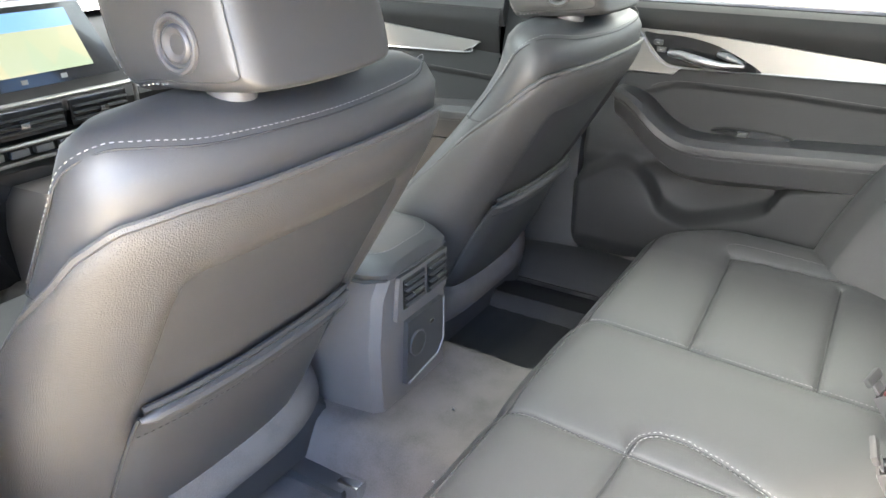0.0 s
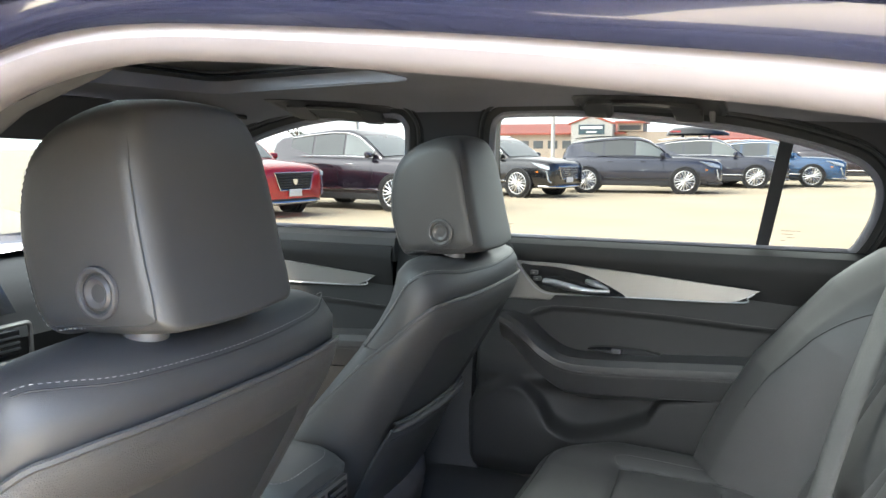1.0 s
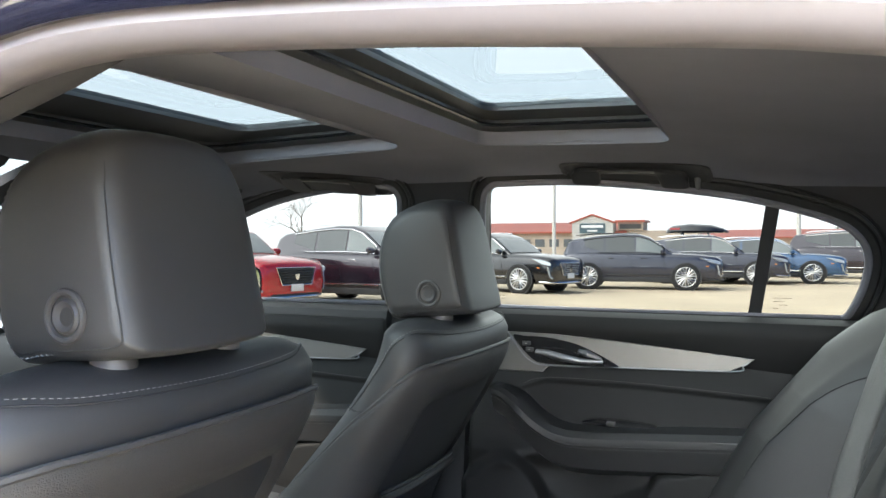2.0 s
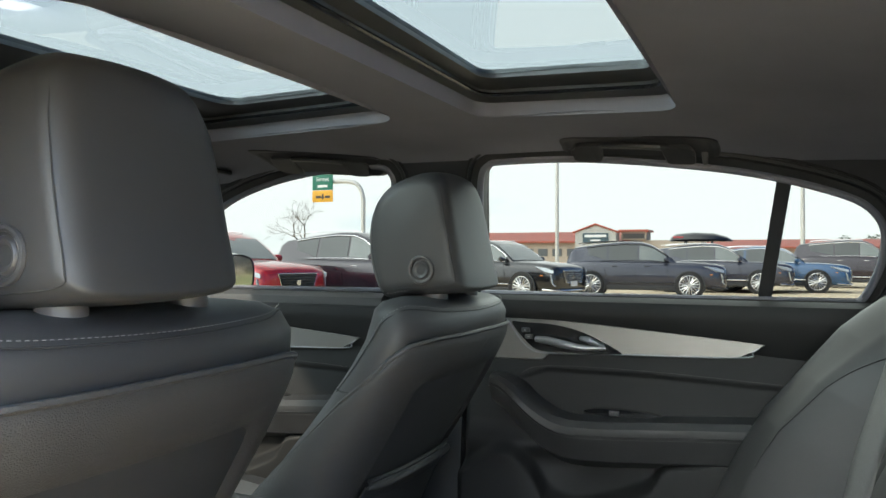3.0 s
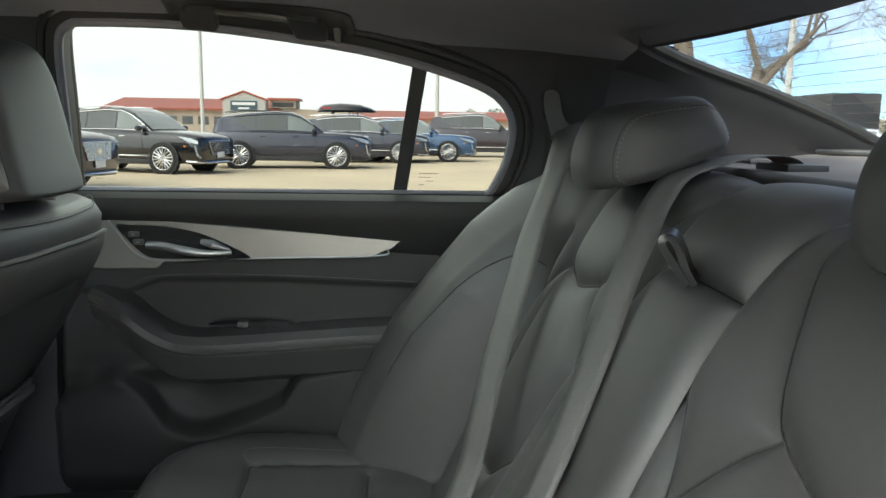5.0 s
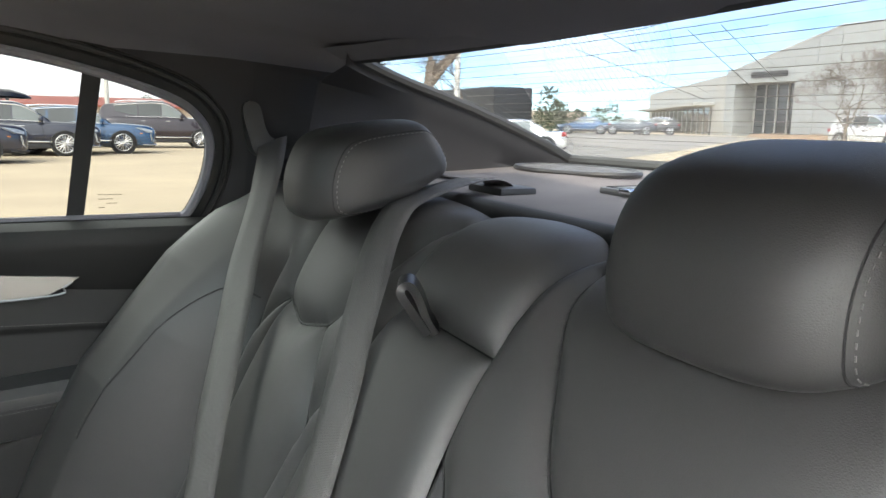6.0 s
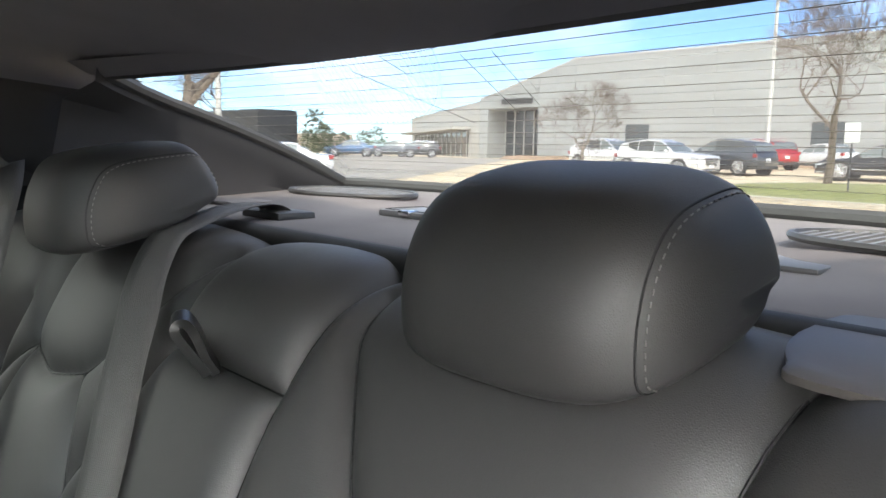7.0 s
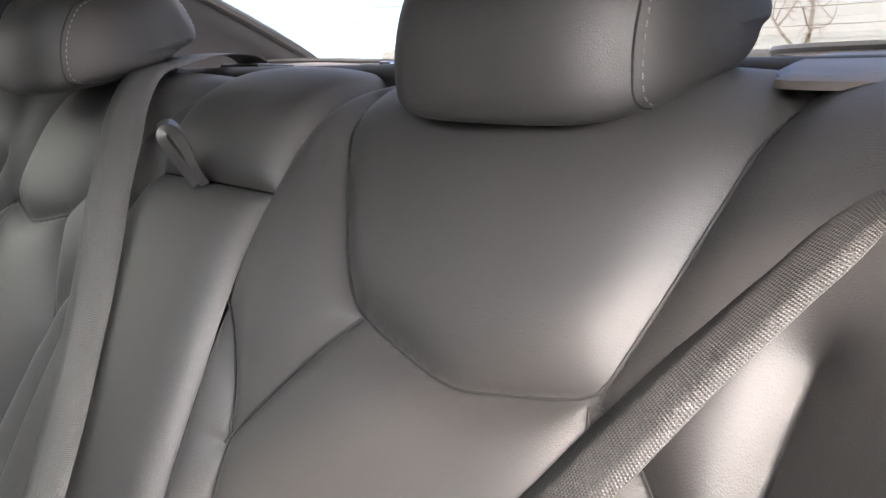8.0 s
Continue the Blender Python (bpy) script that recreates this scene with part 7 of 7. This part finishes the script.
def red_store():
    b = thing("store", "long low store with red metal roof and gabled entrance", "building")
    y = 118
    part("wall", Geo().box((-46.5, y, 0), (-10, y + 25, 3.9)), TAN, b)
    part("wall", Geo().box((-10, y + 4, 0), (16, y + 25, 3.0)), TAN, b)
    for x0, x1, z0, z1, yy in ((-47.5, -20.5, 3.8, 5.6, y), (-21, 17, 2.9, 4.2, y + 4)):
        g = Geo().loft([[(x0, yy - 0.8, z0), (x0, yy + 9, z1), (x0, yy + 9, z1 - 0.2), (x0, yy - 0.8, z0 - 0.25)], [(x1, yy - 0.8, z0), (x1, yy + 9, z1), (x1, yy + 9, z1 - 0.2), (x1, yy - 0.8, z0 - 0.25)]])
        r = part("roof", g, REDROOF, b, "red standing-seam roof")
        for k in range(int((x1 - x0) / 1.2)):
            x = x0 + 0.6 + 1.2 * k
            part("roof_seam", Geo().box((x - 0.03, yy - 0.8, z0 - 0.01), (x + 0.03, yy - 0.7, z0 + 0.06)), REDROOF, r)
    g = Geo().plate([(-28.6, 0), (-22.2, 0), (-22.2, 5.2), (-25.4, 6.3), (-28.6, 5.2)], "y", y - 2.5, y)
    part("gable_bay", g, PANEL2, b, "pale grey gabled entrance bay")
    part("gable_roof", Geo().tube([(-29, y - 2.6, 5.1), (-25.4, y - 2.6, 6.4), (-21.8, y - 2.6, 5.1)], 0.16, 6), REDROOF, b, fix=False)
    sb = part("sign_board", Geo().box((-27.4, y - 2.6, 3.5), (-23.4, y - 2.5, 5.0)), material("sign_slate", (0.05, 0.09, 0.11), 0.5), b, "dark sign with unreadable pale letters")
    part("sign_letters", Geo().box((-27.1, y - 2.65, 4.35), (-23.7, y - 2.6, 4.75)), PLATE, sb)
    part("sign_letters", Geo().box((-26.2, y - 2.65, 3.75), (-24.6, y - 2.6, 4.0)), PLATE, sb)
    part("door", Geo().box((-26.6, y - 2.56, 0), (-24.2, y - 2.5, 2.6)), DARKGL, b)
    part("tower", Geo().box((-21.8, y - 0.5, 4.0), (-18, y + 4, 5.2)), TAN, b)
    part("tower_roof", Geo().box((-22.2, y - 0.9, 5.2), (-17.6, y + 4.4, 5.55)), REDROOF, b)
    part("tower_sign", Geo().box((-21.5, y - 0.6, 4.2), (-18.3, y - 0.5, 4.9)), CLAD, b, "dark sign band")
    for k in range(7):
        part("window", Geo().box((-45 + 2.4 * k, y - 0.05, 0.6), (-43.4 + 2.4 * k, y, 2.6)), DARKGL, b)
    part("low_wall", Geo().box((-60, 100, 0), (40, 100.4, 1.35)), TAN, b, "tan boundary wall")


red_store()


def light_pole(x, y, h, label="tall pale light pole beside the lot"):
    b = thing("light_pole", label, "light pole", "", "light poles")
    part("shaft", Geo().tube([(x, y, 0), (x, y, h)], [0.13, 0.085], 12), STEEL, b)
    part("footing", Geo().disc((x, y, 0), (0, 0, 1), 0.3, 0.7, 16), KERB, b)
    part("lamp_head", Geo().box((x - 0.9, y - 0.2, h - 0.1), (x + 0.9, y + 0.2, h + 0.1), 0.04), STEEL, b)


light_pole(-12.1, 45.0, 10.5)
light_pole(1.8, 45.0, 10.5)
light_pole(40.8, 17.4, 9.5)
light_pole(13.6, 25.8, 9.5)
post = thing("low_sign_post", "small blank sign on a thin post in the grass", "sign post")
part("shaft", Geo().tube([(25.6, 8.0, 0.2), (25.6, 8.0, 2.0)], 0.03, 8), CLAD, post)
part("plate", Geo().box((25.55, 7.78, 1.75), (25.6, 8.22, 2.35), 0.01), PLATE, post)


def gantry():
    b = thing("road_sign", "green exit sign with yellow panel on a bent pole", "road sign")
    y = 100
    arch = spline([(-58.0, y, 0), (-58.0, y, 8), (-58.1, y, 10.6), (-59.0, y, 12.3), (-60.6, y, 12.9), (-63, y, 13.0), (-67, y, 13.0)], 5)
    part("pole", Geo().tube(arch, 0.34, 12), STEEL, b)
    board = part("green_board", Geo().box((-67.0, y - 0.55, 11.7), (-63.2, y - 0.45, 15.4), 0.05), SIGNG, b)
    part("yellow_board", Geo().box((-67.0, y - 0.55, 9.8), (-63.2, y - 0.45, 11.65), 0.05), SIGNY, b)
    for word, z, size in (("Quebec", 14.2, 0.95), ("Street", 13.1, 0.95)):
        cu = bpy.data.curves.new("lettering", "FONT")
        cu.body, cu.size, cu.align_x, cu.extrude = word, size, "CENTER", 0.01
        cu.materials.append(PLATE)
        t = new("lettering", cu)
        t.parent = board
        t.matrix_basis = pose(-65.1, y - 0.57, z, 90, 0, 0)
    part("distance_bar", Geo().box((-66.0, y - 0.58, 12.1), (-64.2, y - 0.55, 12.5)), PLATE, board)
    for x in (-66.3, -64.6):
        part("letter_bar", Geo().box((x, y - 0.58, 10.4), (x + 0.9, y - 0.55, 10.8)), CLAD, b)
    part("down_arrow", Geo().plate([(-65.2, 11.1), (-64.9, 11.1), (-64.9, 10.6), (-64.7, 10.6), (-65.05, 10.1), (-65.4, 10.6), (-65.2, 10.6)], "y", y - 0.58, y - 0.55), CLAD, b)


gantry()

# ---- trees ----
BARK = material("grey_bark", (0.17, 0.135, 0.105), 0.9, vary=0.3, vscale=5, bump=0.6, bscale=60)
TWIG = material("bare_twigs", (0.15, 0.115, 0.09), 0.9, vary=0.2, vscale=4)
FIR = material("dull_foliage", (0.055, 0.07, 0.035), 0.9, vary=0.4, vscale=2)


def bare_tree(x, y, h, r, seed, trunk=0.33, spread=0.62, depth=6):
    rng = random.Random(seed)
    b = thing("bare_tree", "leafless tree with fine brown twigs", "tree", "", "bare trees")
    gt, gc = Geo(), Geo()

    def grow(p, d, length, rad, level):
        pts, rs = [p], [rad]
        n = 3 if level < 4 else 2
        for k in range(n):
            d = (d + Vector((rng.gauss(0, 0.13), rng.gauss(0, 0.13), rng.gauss(0.05, 0.08)))).normalized()
            p = p + d * (length / n)
            pts.append(p)
            rs.append(max(0.008, rad * (1 - 0.38 * (k + 1) / n)))
        (gt if level < 2 else gc).tube(pts, rs, 8 if level < 2 else (5 if level < 4 else 3))
        if level >= depth:
            return
        for k in range(3 if level < 5 else rng.choice((2, 3))):
            a = rng.uniform(0, 2 * math.pi)
            s = d.orthogonal().normalized()
            s = Matrix.Rotation(a, 3, d) @ s
            nd = (d * (1 - spread * rng.uniform(0.5, 1.0)) + s * spread * rng.uniform(0.7, 1.1) + Vector((0, 0, 0.10))).normalized()
            q = pts[-1] if k == 0 else pts[-2].lerp(pts[-1], rng.uniform(0.1, 0.95))
            grow(q, nd, length * rng.uniform(0.62, 0.80), rs[-1] * rng.uniform(0.62, 0.8), level + 1)

    grow(Vector((x, y, rise(x) - 0.05)), Vector((0, 0, 1)), h * trunk, r, 0)
    part("trunk", gt, BARK, b, fix=False)
    part("twigs", gc, TWIG, b, fix=False)
    return b


bare_tree(29.4, 20.9, 4.6, 0.10, 3, 0.36, 0.60, 7)
bare_tree(29.6, 10.1, 8.0, 0.17, 5, 0.34, 0.60, 7)
bare_tree(9.2, 18.6, 9.0, 0.24, 8, 0.36, 0.55)
bare_tree(7.0, 16.4, 10.5, 0.30, 11, 0.42, 0.45, 5)
bare_tree(16.8, 30.5, 7.0, 0.14, 13, 0.34, 0.62)
bare_tree(-42, 62, 9.0, 0.2, 17, 0.3, 0.62, 5)
bare_tree(24, 60, 9.0, 0.2, 19, 0.3, 0.62, 5)
bare_tree(36, -4, 8.0, 0.2, 23, 0.3, 0.62, 5)

trailer = thing("freight_trailer", "long dark box trailer standing beyond the trees", "trailer")
part("box", Geo().box((22, 38, 1.1), (24.6, 51, 3.4), 0.05), CLAD, trailer)
for y in (40, 41.3, 49):
    for x in (22.3, 24.3):
        part("wheel", Geo().disc((x - 0.12, y, 0.5), (1, 0, 0), 0.5, 0.25, 20), TYRE, trailer)


def clumps(name, label, spots, seed, category="tree line"):
    """Far foliage: many small leaf clumps round uneven centres."""
    rng = random.Random(seed)
    g = Geo()
    for x, y, w, h in spots:
        for k in range(int(90 * w)):
            a, q = rng.uniform(0, 2 * math.pi), rng.random() ** 0.5
            zz = h * rng.random()
            rr = w * q * (1.05 - 0.75 * zz / h)
            c = Vector((x + rr * math.cos(a), y + rr * math.sin(a), zz + 0.2))
            s = rng.uniform(0.12, 0.30)
            v = [c + Vector((rng.uniform(-s, s), rng.uniform(-s, s), rng.uniform(-s, s))) for _ in range(4)]
            g.add(v, [(0, 1, 2), (0, 2, 3), (0, 3, 1), (1, 2, 3)])
    return tagged(part(name, g, FIR, None, fix=False), label, category, "", "stuff")


clumps("evergreen_bushes", "dull green evergreens at the end of the lane", [(38.4, 57.5, 2.0, 4.4), (41.2, 59.5, 1.6, 3.4), (35, 63, 1.8, 3.0), (45, 62, 1.5, 2.6)], 2)
rng = random.Random(4)
clumps("far_tree_line", "hazy line of far trees and shrubs", [(-160 + 9 * k + rng.uniform(-3, 3), 150 + rng.uniform(0, 30), rng.uniform(2, 4), rng.uniform(3, 6)) for k in range(38)], 6)
clumps("far_shrubs", "far shrubs beyond the lane", [(70 + rng.uniform(0, 40), 95 + 4 * k, rng.uniform(2, 3.5), rng.uniform(2.5, 5)) for k in range(16)], 7)
far = thing("far_warehouse", "pale far warehouses on the skyline", "building")
part("block", Geo().box((60, 150, 0), (110, 170, 4.5)), TAN, far)
part("block", Geo().box((20, 165, 0), (50, 180, 3.6)), PANEL2, far)
